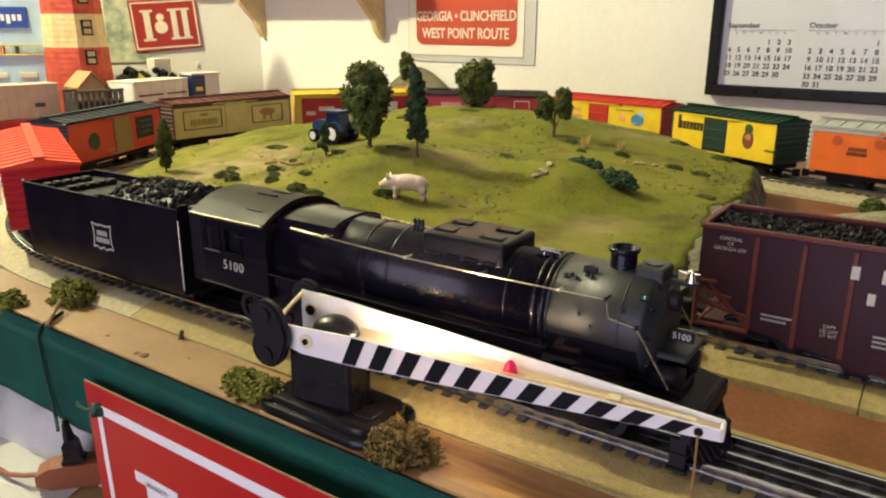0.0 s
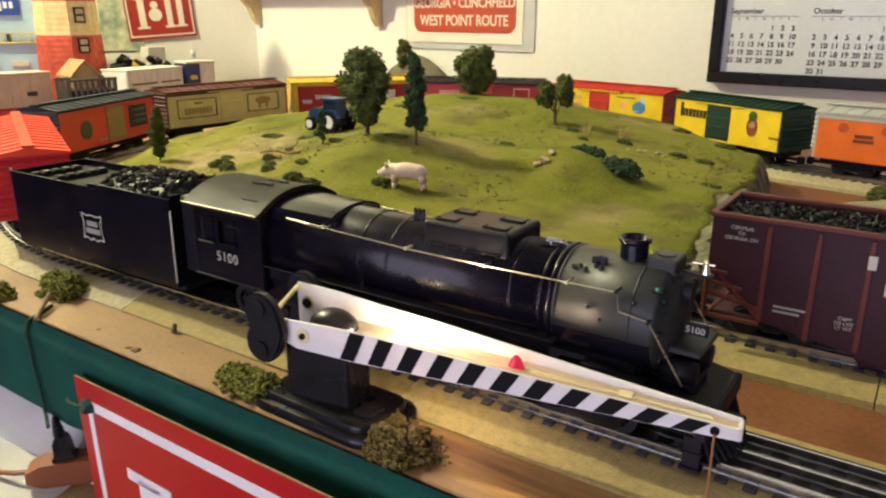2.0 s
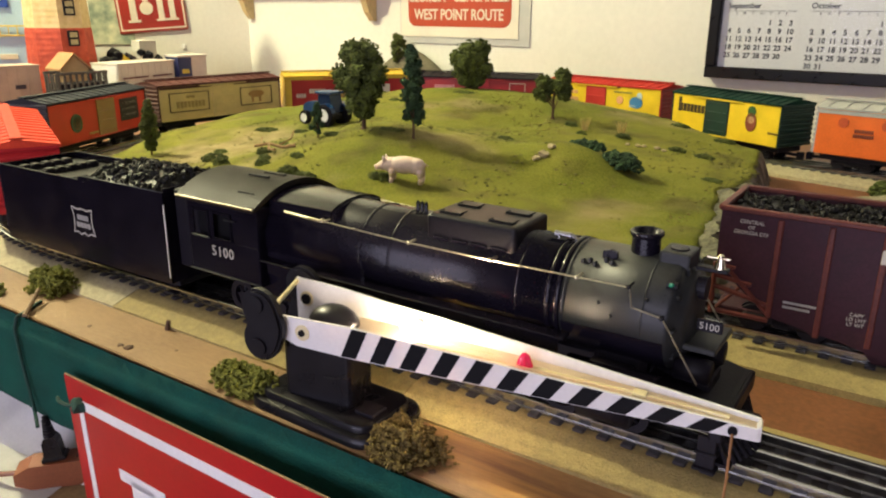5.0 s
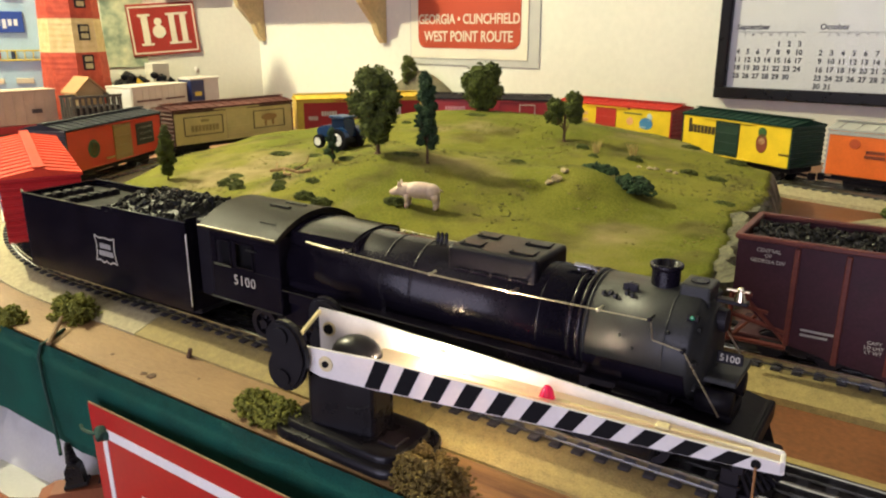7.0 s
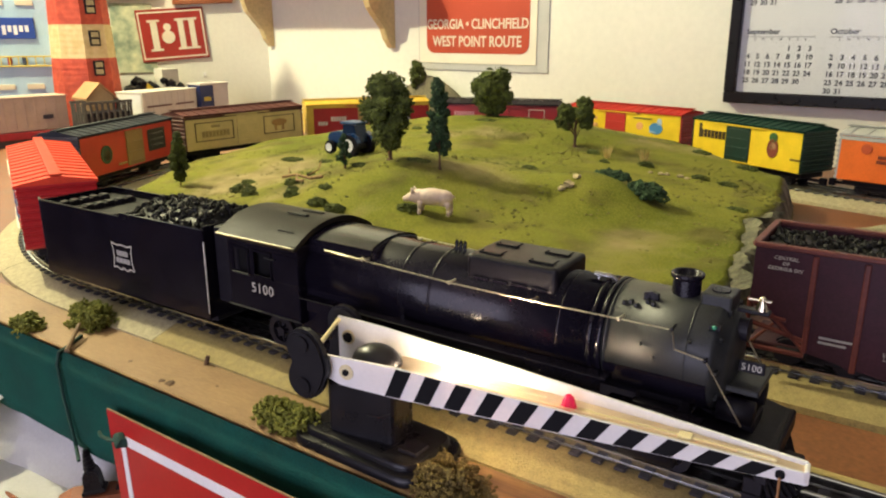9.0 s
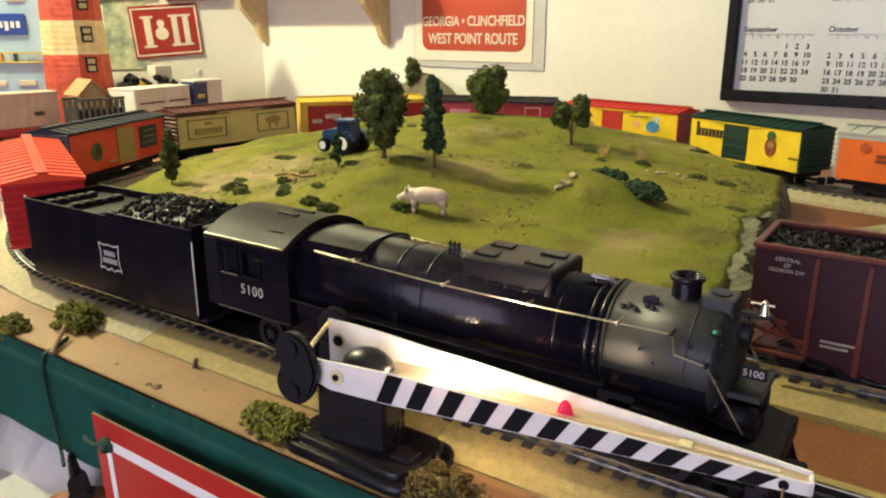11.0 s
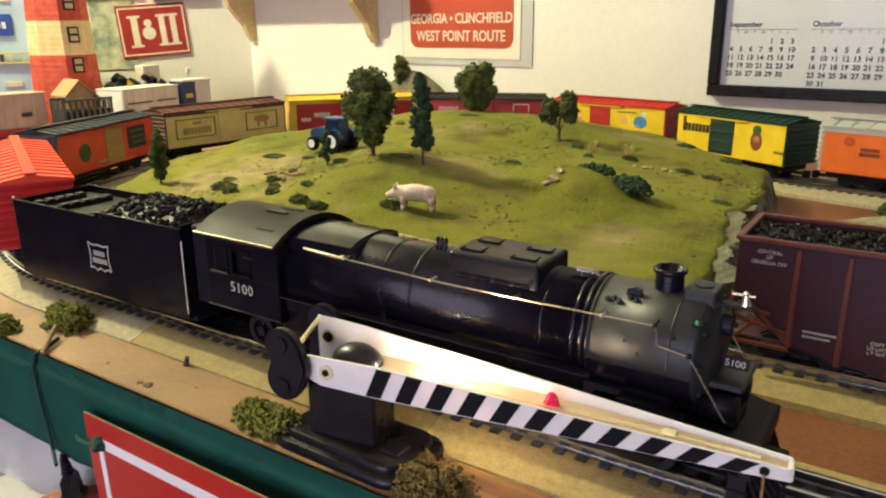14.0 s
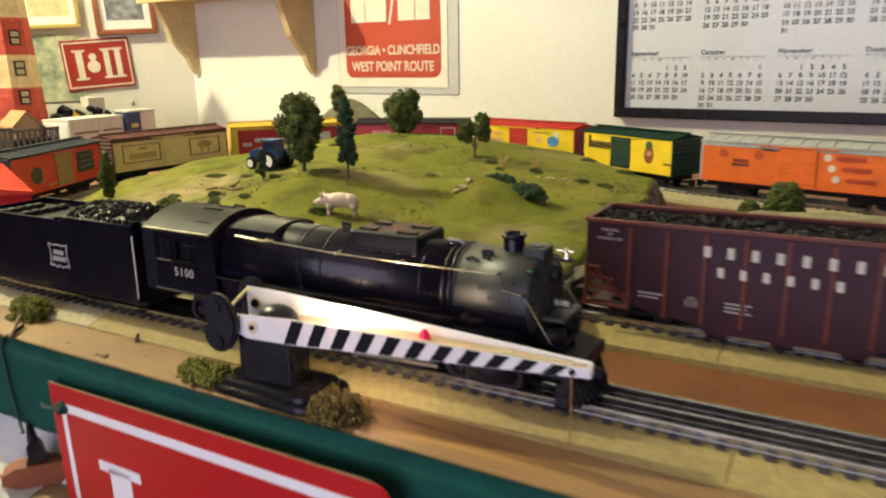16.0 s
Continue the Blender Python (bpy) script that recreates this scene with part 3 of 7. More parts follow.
def boxcar(s, label, side, roof, end, door, length=0.235, height=0.053, width=0.064, floor=0.037, panels=(), outer=False, roof_ribs=True, door_u=0.0, door_w=0.05, ribs=0, inward=0.0):
    """A boxcar whose near side carries the given panels: (u0, u1, z0, z1, colour, name)."""
    c = empty("boxcar", car_pose(s) @ Matrix.Translation((0, inward, 0)), label, "boxcar", "cars of the train")
    hl, hw = length / 2, width / 2
    top = floor + height
    part("body", cube(-hl, hl, -hw, hw, floor, top, 0.0012), paint(side), c)
    for e in (-1, 1):
        x = e * hl
        prof = [(x - e * .0006, floor)]
        for k in range(9):
            z = floor + (height + .003) * k / 9
            d = (height + .003) / 9
            prof += [(x + e * .0008, z + d * .12), (x + e * .0026, z + d * .32), (x + e * .0026, z + d * .68), (x + e * .0008, z + d * .9)]
        prof += [(x + e * .0008, top + .003), (x - e * .0006, top + .003)]
        part("end", prism(prof, -hw, hw), paint(end), c)
    pts = [(-hw - .002, top), (hw + .002, top), (hw + .002, top + .0025), (0, top + .0085), (-hw - .002, top + .0025)]
    rb = prism(pts, -hl - .002, hl + .002, "x")
    part("roof", rb, paint(roof, 0.7), c)
    if roof_ribs:
        rb = bmesh.new()
        n = 13
        for k in range(n):
            u = -hl + length * (k + .5) / n
            for e in (-1, 1):
                tube(rb, (u, e * (hw + .0015), top + .003), (u, 0, top + .0089), 0.0008, n=6)
        part("roof_rib", rb, paint(roof, 0.7), c)
    part("running_board", cube(-hl - .004, hl + .004, -.005, .005, top + .0092, top + .0106, .0003), paint(tuple(q * .8 for q in roof), 0.7), c)
    for e in (-1, 1):
        d = cube(door_u - door_w / 2, door_u + door_w / 2, e * hw - .0012 if e > 0 else -hw - .0016, hw + .0016 if e > 0 else -hw + .0012, floor + .002, top - .003, 0.0005)
        for k in range(4):
            z = floor + .008 + k * height * .24
            box(d, door_u - door_w / 2 + .002, door_u + door_w / 2 - .002, e * (hw + .0016) - .0008, e * (hw + .0016) + .0008, z, z + .0015, 0.0004)
        part("door", d, paint(door), c)
        for z in (floor + .001, top - .0025):
            part("door_rail", cube(door_u - door_w * 1.05, door_u + door_w * 1.05, e * (hw + .0024) - .0008, e * (hw + .0024) + .0008, z, z + .0018, .0003), paint(side), c)
    for k in range(ribs):
        u = -hl + length * (k + .5) / ribs
        if abs(u - door_u) > door_w * .55:
            part("side_rib", cube(u - .0006, u + .0006, -hw - .0009, -hw, floor + .001, top - .001), paint(side), c)
    sy = -1 if outer else 1
    for shape in panels:
        kind, w, z, a, b, col, nm = shape
        u = w if outer else -w
        y = sy * (hw + .0004)
        if kind == "rect":
            part(nm, cube(u - a / 2, u + a / 2, y - .0006, y + .0006, z - b / 2, z + b / 2), paint(col), c)
        elif kind == "disc":
            bm = bmesh.new()
            bmesh.ops.create_cone(bm, cap_ends=True, segments=24, radius1=a, radius2=a, depth=.0012, matrix=Matrix.Translation((u, y, z)) @ Matrix.Rotation(math.pi / 2, 4, "X") @ Matrix.Diagonal((1, b / a, 1, 1)))
            part(nm, bm, paint(col), c)
        elif kind == "frame":
            for q in ((u - a / 2, u + a / 2, z - b / 2, z - b / 2 + .0013), (u - a / 2, u + a / 2, z + b / 2 - .0013, z + b / 2), (u - a / 2, u - a / 2 + .0013, z - b / 2, z + b / 2), (u + a / 2 - .0013, u + a / 2, z - b / 2, z + b / 2)):
                part(nm, cube(q[0], q[1], y - .0006, y + .0006, q[2], q[3]), paint(col), c)
        elif kind == "word":
            n = max(3, int(a / (b * .62)))
            for k in range(n):
                uu = u - a / 2 + a * (k + .5) / n
                part(nm, cube(uu - a / n * .36, uu + a / n * .36, y - .0006, y + .0006, z - b / 2, z + b / 2), paint(col), c)
    part("underframe", cube(-hl * .96, hl * .96, -hw * .7, hw * .7, floor - .008, floor, .001), FRAMEBLK, c)
    for e in (-1, 1):
        truck(c, e * (hl - .045))
        cp = bmesh.new()
        tube(cp, (e * hl * .9, 0, floor - .010), (e * (hl + .015), 0, floor - .010), 0.0022, n=8)
        box(cp, e * (hl + .014) - .004, e * (hl + .014) + .004, -.004, .004, floor - .015, floor - .005, .001)
        part("coupler", cp, FRAMEBLK, c)
    return c


PITCH = 0.271


SB = 0.545 + radians(110.5 - 85) * RAD + 0.022
CREAM, MAROON = (0.60, 0.455, 0.19), (0.075, 0.022, 0.018)
YEL, GRN, ORG = (0.72, 0.50, 0.015), (0.005, 0.027, 0.017), (0.72, 0.14, 0.015)
DKB, PALE, INKB = (0.06, 0.028, 0.012), (0.62, 0.56, 0.46), (0.018, 0.02, 0.022)
RAYS = [("rect", 0.058 + .021 * math.cos(a * .785), 0.0625 + .019 * math.sin(a * .785), .009, .006, (0.55, 0.04, 0.025), "sunburst_ray") for a in range(8)]
boxcar(SB - .028, "white boxcar with bright red roof and ends and red sunburst panel", (0.68, 0.62, 0.50), (0.72, 0.066, 0.030), (0.46, 0.016, 0.018), (0.02, 0.03, 0.16), length=0.275, height=0.056, outer=True, inward=0.014,
       panels=RAYS + [("disc", 0.058, 0.0625, .0125, .0175, (0.25, 0.32, 0.36), "sunburst_oval"), ("disc", 0.058, 0.0625, .0065, .008, (0.60, 0.06, 0.03), "sunburst_core")])
boxcar(SB + PITCH + .028, "orange-red boxcar with black roof and tan door", (0.56, 0.034, 0.018), (0.022, 0.025, 0.032), (0.025, 0.025, 0.03), (0.28, 0.17, 0.06), length=0.225, height=0.055, door_w=.042, door_u=-.008,
       panels=[("rect", 0.066, 0.068, .046, .032, INKB, "black_panel")] + [("word", 0.066, 0.077 - .0085 * k, .036, .0034, (0.42, 0.42, 0.40), "panel_line") for k in range(3)]
       + [("disc", -0.060, 0.063, .0125, .0125, (0.05, 0.085, 0.04), "round_emblem"), ("disc", -0.060, 0.063, .0085, .0085, (0.30, 0.09, 0.04), "emblem_core"), ("word", -0.025, 0.0455, .020, .003, (0.45, 0.30, 0.12), "small_marking")])
boxcar(SB + PITCH * 2 + .024, "cream boxcar with dark maroon roof and two framed panels", CREAM, MAROON, MAROON, CREAM, length=0.240, height=0.055, door_w=.044,
       panels=[("rect", 0.0, 0.0895, .238, .004, MAROON, "top_stripe"), ("frame", -0.066, 0.066, .074, .031, DKB, "panel_frame"), ("frame", 0.068, 0.066, .068, .031, DKB, "panel_frame"),
               ("word", -0.064, 0.062, .054, .010, (0.34, 0.24, 0.09), "panel_word"), ("word", -0.064, 0.074, .016, .004, (0.34, 0.24, 0.09), "panel_word"), ("disc", 0.068, 0.069, .0165, .0062, (0.36, 0.19, 0.06), "panel_shape"), ("rect", 0.060, 0.060, .004, .010, (0.36, 0.19, 0.06), "panel_shape"), ("rect", 0.076, 0.060, .004, .010, (0.36, 0.19, 0.06), "panel_shape")])
boxcar(SB + PITCH * 3 + .015, "dark red boxcar with yellow roof and ends", (0.34, 0.014, 0.020), (0.55, 0.36, 0.04), (0.55, 0.36, 0.04), (0.34, 0.21, 0.07), height=0.055, door_w=.046,
       panels=[("rect", 0.0, 0.0895, .232, .0045, (0.55, 0.36, 0.04), "top_stripe"), ("rect", -0.112, 0.064, .010, .052, (0.55, 0.36, 0.04), "corner_post"), ("rect", 0.030, 0.063, .006, .052, PALE, "door_post"),
               ("word", -0.060, 0.067, .030, .008, PALE, "pale_word"), ("word", -0.090, 0.059, .018, .007, PALE, "pale_word"), ("rect", 0.065, 0.066, .028, .022, PALE, "pale_panel")])
boxcar(SB + PITCH * 4 + .006, "dark red boxcar with black roof and pale emblem", (0.31, 0.014, 0.020), (0.018, 0.016, 0.02), (0.02, 0.02, 0.02), (0.31, 0.014, 0.02), height=0.052,
       panels=[("frame", 0.078, 0.072, .030, .020, PALE, "pale_emblem"), ("word", -0.062, 0.072, .040, .008, (0.55, 0.25, 0.28), "pale_word")])
boxcar(SB + PITCH * 5 + .002, "yellow boxcar with red roof and red door", YEL, (0.45, 0.03, 0.02), (0.33, 0.016, 0.02), (0.42, 0.022, 0.016), door_w=.042, door_u=.010,
       panels=[("rect", -0.006, 0.0885, .090, .0022, INKB, "door_track"), ("word", -0.072, 0.075, .046, .006, (0.62, 0.34, 0.16), "faded_word"), ("word", -0.072, 0.063, .050, .006, (0.62, 0.34, 0.16), "faded_word"), ("word", 0.045, 0.081, .036, .0026, (0.25, 0.22, 0.05), "thin_word"), ("disc", 0.040, 0.068, .0065, .0065, (0.66, 0.32, 0.16), "round_label"),
               ("disc", 0.072, 0.066, .0125, .0095, (0.06, 0.22, 0.42), "blue_shape"), ("disc", 0.078, 0.077, .0050, .0062, (0.45, 0.55, 0.62), "pale_shape"), ("rect", 0.066, 0.060, .012, .003, (0.45, 0.55, 0.62), "pale_shape")])
boxcar(SB + PITCH * 6 + .002, "yellow boxcar with dark green roof, door and ends", YEL, GRN, GRN, GRN, length=0.197, door_w=.044, door_u=.010, height=0.055,
       panels=[("word", -0.058, 0.073, .050, .0115, (0.045, 0.028, 0.012), "dark_word"), ("rect", -0.083, 0.077, .005, .021, (0.045, 0.028, 0.012), "dark_word"), ("disc", 0.052, 0.066, .0092, .0130, (0.20, 0.045, 0.022), "brown_oval"), ("disc", 0.052, 0.069, .0058, .0050, (0.50, 0.30, 0.16), "pale_oval"),
               ("disc", 0.052, 0.081, .0068, .0068, (0.03, 0.10, 0.03), "green_cap"), ("word", 0.090, 0.055, .016, .003, (0.25, 0.16, 0.02), "small_marking"), ("rect", -0.02, 0.0395, .09, .004, YEL, "sill_step")])
boxcar(SB + PITCH * 7 - .003, "orange refrigerator car with silver roof and ends", ORG, (0.40, 0.40, 0.37), (0.36, 0.37, 0.39), ORG, length=0.268, height=0.057, door_w=.05,
       panels=[("rect", 0.0, 0.0910, .266, .0045, (0.40, 0.40, 0.37), "silver_stripe"), ("disc", -0.102, 0.079, .0062, .0062, (0.46, 0.075, 0.02), "round_emblem"), ("disc", -0.052, 0.079, .0062, .0062, (0.46, 0.075, 0.02), "round_emblem"), ("word", -0.077, 0.070, .022, .004, (0.16, 0.04, 0.02), "dark_word"), ("word", -0.077, 0.064, .024, .004, (0.16, 0.04, 0.02), "dark_word"),
               ("rect", -0.012, 0.0875, .074, .0022, INKB, "door_track"), ("rect", -0.012, 0.0385, .074, .0030, INKB, "door_track")] + [("disc", 0.038 + .006 * k, 0.082 - .014 * k, .0048, .0048, PALE, "pale_arrow") for k in range(3)] + [("word", 0.066 + .007 * k, 0.082 - .014 * k, .036, .006, (0.40, 0.05, 0.02), "dark_word") for k in range(3)])
boxcar(SB + PITCH * 8 + .010, "dark blue boxcar with pale block markings", (0.010, 0.018, 0.085), (0.015, 0.02, 0.09), (0.010, 0.018, 0.085), (0.010, 0.018, 0.085), height=0.062, length=0.26,
       panels=[("word", -0.085, 0.080, .055, .012, (0.50, 0.46, 0.20), "pale_word"), ("word", -0.085, 0.068, .052, .003, (0.45, 0.45, 0.45), "small_marking")])

# ---- steam engine ----
BOILZ = 0.076


def ring_profile(rows, n=44, z=None, y=0.0):
    """A body of revolution along x from (x, radius) pairs."""
    z = BOILZ if z is None else z
    bm = bmesh.new()
    prev = None
    for x, r in rows:
        cur = [bm.verts.new((x, y + r * math.cos(2 * math.pi * k / n), z + r * math.sin(2 * math.pi * k / n))) for k in range(n)]
        if prev:
            for k in range(n):
                bm.faces.new((prev[k], prev[(k + 1) % n], cur[(k + 1) % n], cur[k]))
        else:
            bm.faces.new(cur[::-1])
        prev = cur
    bm.faces.new(prev)
    bmesh.ops.recalc_face_normals(bm, faces=bm.faces)
    return bm


def band(u, r=0.0267, w=0.0016):
    return ring_profile([(u - w / 2, r - .001), (u - w / 2 * .9, r), (u + w / 2 * .9, r), (u + w / 2, r - .001)])


def spoked_wheel(parent, name, u, v, r, spokes=14, mat=None):
    bm = bmesh.new()
    s = -1 if v < 0 else 1
    n = 32
    for rr0, rr1, w0, w1 in ((r - .0028, r, -.002, .002), (r, r + .0012, -.002 * 1, -.0008)):
        ring = [[bm.verts.new((rr * math.cos(2 * math.pi * k / n), w, rr * math.sin(2 * math.pi * k / n))) for k in range(n)] for rr, w in ((rr0, w0), (rr1, w0), (rr1, w1), (rr0, w1))]
        for a in range(4):
            A, B = ring[a], ring[(a + 1) % 4]
            for k in range(n):
                bm.faces.new((A[k], A[(k + 1) % n], B[(k + 1) % n], B[k]))
    for k in range(spokes):
        a = 2 * math.pi * k / spokes
        tube(bm, (0.002 * math.cos(a), 0, 0.002 * math.sin(a)), ((r - .002) * math.cos(a), 0, (r - .002) * math.sin(a)), 0.0009, 0.0007, n=5)
    tube(bm, (0, -.0028, 0), (0, .0028, 0), 0.0034, n=14)
    bmesh.ops.recalc_face_normals(bm, faces=bm.faces)
    if s > 0:
        bmesh.ops.rotate(bm, verts=bm.verts, matrix=Matrix.Rotation(math.pi, 3, "Z"))
    ob = part(name, bm, mat or FRAMEBLK, parent)
    ob.matrix_local = Matrix.Translation((u, v, RAILZ + r))
    return ob


def engine():
    e = empty("steam_locomotive", TRK, "black model steam locomotive with grey smokebox standing on track", "locomotive")
    # boiler and firebox
    part("boiler", ring_profile([(-0.285, 0.0275), (-0.232, 0.0275), (-0.214, 0.0262), (-0.081, 0.0262)]), BLACK, e, smooth=True)
    part("firebox", cube(-0.285, -0.2, -0.0262, 0.0262, 0.036, 0.078, 0.003, 2), BLACK, e)
    sb = part("smokebox", ring_profile([(-0.081, 0.0268), (-0.0315, 0.0268), (-0.0290, 0.0258), (-0.0285, 0.0225), (-0.0255, 0.0215), (-0.0235, 0.013), (-0.023, 0.002)], 56), GRAPHITE, e, "lighter grey smokebox", smooth=True)
    for u in (-0.2045, -0.1835, -0.1045):
        part("boiler_band", band(u), BLACK, e, smooth=True)
    part("boiler_band", band(-0.0875, 0.0272, 0.0024), BLACK, e, smooth=True)
    part("boiler_band", band(-0.0825, 0.0276, 0.0024), BLACK, e, smooth=True)
    part("smokebox_band", band(-0.0795, 0.0272, 0.0012), GRAPHITE, sb, smooth=True)
    part("smokebox_band", band(-0.0415, 0.0271, 0.0008), GRAPHITE, sb, smooth=True)
    rv = bmesh.new()
    for ring_u in (-0.0785, -0.0335):
        for k in range(26):
            a = radians(20 + 7.2 * k)
            ball(rv, (ring_u, -0.0268 * math.cos(a), BOILZ + 0.0268 * math.sin(a)), 0.00042, sub=1)
    tagged(part("riveting", rv, GRAPHITE, sb), kind="stuff")
    # Black cover paints the shade and dark gear under the smokebox.
    belly = bmesh.new()
    arc = [radians(194 + 152 * k / 26) for k in range(27)]
    strips = [[belly.verts.new((u, r * math.cos(q), BOILZ + r * math.sin(q))) for q in arc] for u, r in ((-0.0800, .0262), (-0.0800, .0273), (-0.0312, .0273), (-0.0312, .0262))]
    for A, B in zip(strips, strips[1:] + strips[:1]):
        for k in range(26):
            belly.faces.new((A[k], A[k + 1], B[k + 1], B[k]))
    for k in (0, 26):
        belly.faces.new([row[k] for row in strips])
    bmesh.ops.recalc_face_normals(belly, faces=belly.faces)
    part("smokebox_underside_shade", belly, BLACK, sb, "smokebox underside blackened for the shade below", smooth="auto")
    for k in range(10):
        a = 2 * math.pi * k / 10
        dog = cube(-0.0008, 0.0008, -0.0022, 0.0022, -0.0008, 0.0008, 0.0003)
        d = part("door_clamp", dog, GRAPHITE, sb)
        d.matrix_local = Matrix.Translation((-0.0278, 0.0235 * math.cos(a), BOILZ + 0.0235 * math.sin(a))) @ Matrix.Rotation(a, 4, "X")
    # steam pipe fittings on the smokebox side
    ft = bmesh.new()
    for u, a in ((-0.0745, 128), (-0.0715, 126), (-0.0685, 129), (-0.064, 122), (-0.061, 124)):
        a = radians(a)
        y, z = 0.0265 * math.cos(a), BOILZ + 0.0265 * math.sin(a)
        box(ft, u - .0009, u + .0009, y - .0011, y + .0011, z - .0003, z + .002, .0003)
    part("pipe_fittings", ft, GRAPHITE, sb)
    fin = prism([(-0.0665, 0.0), (-0.0665, 0.0035), (-0.063, 0.0045), (-0.0595, 0.0035), (-0.0595, 0.0)], -0.0012, 0.0012)
    f = part("check_valve", fin, BLACK, e)
    f.matrix_local = Matrix.Translation((0, -0.0115, 0.0995))
    # stack
    st = bmesh.new()
    tube(st, (-0.0505, 0, 0.099), (-0.0505, 0, 0.1015), 0.0092, 0.0070, n=28)
    tube(st, (-0.0505, 0, 0.1012), (-0.0505, 0, 0.1105), 0.0068, 0.0066, n=28, caps=False)
    n = 28
    rows = [(0.0066, 0.1095), (0.0078, 0.1105), (0.0079, 0.1122), (0.0070, 0.1128), (0.0058, 0.1122), (0.0055, 0.103)]
    vs = [[st.verts.new((-0.0505 + r * math.cos(2 * math.pi * k / n), r * math.sin(2 * math.pi * k / n), z)) for k in range(n)] for r, z in rows]
    for A, B in zip(vs, vs[1:]):
        for k in range(n):
            st.faces.new((A[k], A[(k + 1) % n], B[(k + 1) % n], B[k]))
    st.faces.new(vs[-1])
    bmesh.ops.recalc_face_normals(st, faces=st.faces)
    part("smokestack", st, BLACK, e, smooth=True)
    # feedwater heater box over the smokebox front
    hb = part("heater_box", cube(-0.0415, -0.0275, -0.0085, 0.0085, 0.0985, 0.1065, 0.0012, 2), GRAPHITE, e)
    hc = bmesh.new()
    tube(hc, (-0.0345, 0, 0.1063), (-0.0345, 0, 0.1071), 0.0042, n=18)
    part("cover", hc, BLACK, hb)
    # bell, whistle and valves
    bl = bmesh.new()
    tube(bl, (-0.0955, -0.003, 0.1045), (-0.0865, -0.003, 0.1045), 0.0014, n=10)
    tube(bl, (-0.0865, -0.003, 0.1045), (-0.0835, -0.003, 0.1030), 0.0012, 0.0006, n=10)
    tube(bl, (-0.0935, -0.003, 0.1015), (-0.0935, -0.003, 0.104), 0.0008, n=8)
    part("whistle", bl, STEEL, e, "bright chrome whistle")
    for k in range(3):
        v = bmesh.new()
        u = -0.1815 + 0.0028 * k
        tube(v, (u, 0.0, 0.1015), (u, 0.0, 0.1065), 0.0011, n=8)
        tube(v, (u, 0.0, 0.1065), (u, 0.0, 0.1082), 0.0013, 0.0003, n=8)
        part("safety_valve", v, BLACK, e)
    # sand box
    sd = part("sand_box", cube(-0.1630, -0.1095, -0.0185, 0.0185, 0.0925, 0.1078, 0.0024, 3), MATTE, e)
    for u0, u1, v0 in ((-0.157, -0.146, -0.0125), (-0.157, -0.146, 0.0055), (-0.127, -0.115, -0.0125), (-0.127, -0.115, 0.0055)):
        lid = cube(u0, u1, v0, v0 + .0085, 0.1075, 0.1084, 0.0004)
        lo = part("sand_lid", lid, MATTE, sd)
        br = cube(u0 - .0012, u1 + .0012, v0 - .0012, v0 - .0002, 0.1075, 0.1089, .0003)
        box(br, u0 - .001, u0, v0 - .001, v0 + .003, 0.1075, 0.1089, .0003)
        box(br, u1, u1 + .001, v0 - .001, v0 + .003, 0.1075, 0.1089, .0003)
        part("lid_hinge", br, STRIPE, lo)
    for e_ in (-1, 1):
        for k in range(4):
            pl = cube(-0.158 + k * .0115, -0.1485 + k * .0115, -.0006, .0006, -.0016, .0016, .0004)
            p = part("valve_plate", pl, BLACK, e)
            a = radians(46)
            p.matrix_local = Matrix.Translation((0, e_ * 0.0266 * math.cos(a), BOILZ + 0.0266 * math.sin(a))) @ Matrix.Rotation(e_ * radians(-44), 4, "X")
    # turret cover in front of the cab
    tp = [(-0.0225, 0.0905), (-0.0228, 0.0985)] + [(-0.0222 + 0.0444 * k / 12, 0.0996 + 0.0046 * (1 - abs(k / 6 - 1) ** 2.4)) for k in range(13)] + [(0.0228, 0.0985), (0.0225, 0.0905)]
    bm = prism(tp, -0.277, -0.2245, "x")
    bmesh.ops.bevel(bm, geom=[x for x in bm.edges if all(v.co.x > -0.23 for v in x.verts)], offset=0.0022, segments=3, affect="EDGES")
    part("turret_cover", bm, BLACK, e, smooth="auto")
    lip = wire(bmesh.new(), [(-0.262, -0.0245, 0.0945), (-0.24, -0.0252, 0.0938), (-0.2335, -0.0252, 0.0935), (-0.230, -0.0255, 0.0952)], 0.0009)
    part("turret_pipe", lip, NICKEL, e)
    # cab: side sheets with window openings, front, roof
    cab = part("cab_front", cube(-0.2795, -0.277, -0.0325, 0.0325, 0.045, 0.0955, 0.0006), BLACK, e)
    for s in (-1, 1):
        y0, y1 = sorted((s * 0.0335, s * 0.0318))
        b = bmesh.new()
        box(b, -0.3415, -0.277, y0, y1, 0.0465, 0.0705, 0.0005)
        box(b, -0.3415, -0.277, y0, y1, 0.0885, 0.0965, 0.0005)
        for u0, u1 in ((-0.3415, -0.3365), (-0.3205, -0.3175), (-0.2995, -0.277)):
            box(b, u0, u1, y0, y1, 0.0700, 0.0890, 0.0004)
        part("cab_side", b, BLACK, e)
        for u0, u1 in ((-0.3362, -0.3208), (-0.3172, -0.2998)):
            w = bmesh.new()
            ys = s * 0.0338
            for a in ((u0, u1, .0705, .0718), (u0, u1, .0872, .0885), (u0, u0 + .0012, .0705, .0885), (u1 - .0012, u1, .0705, .0885)):
                box(w, a[0], a[1], ys - .0006, ys + .0006, a[2], a[3], .0002)
            part("cab_window_frame", w, BLACK, e)
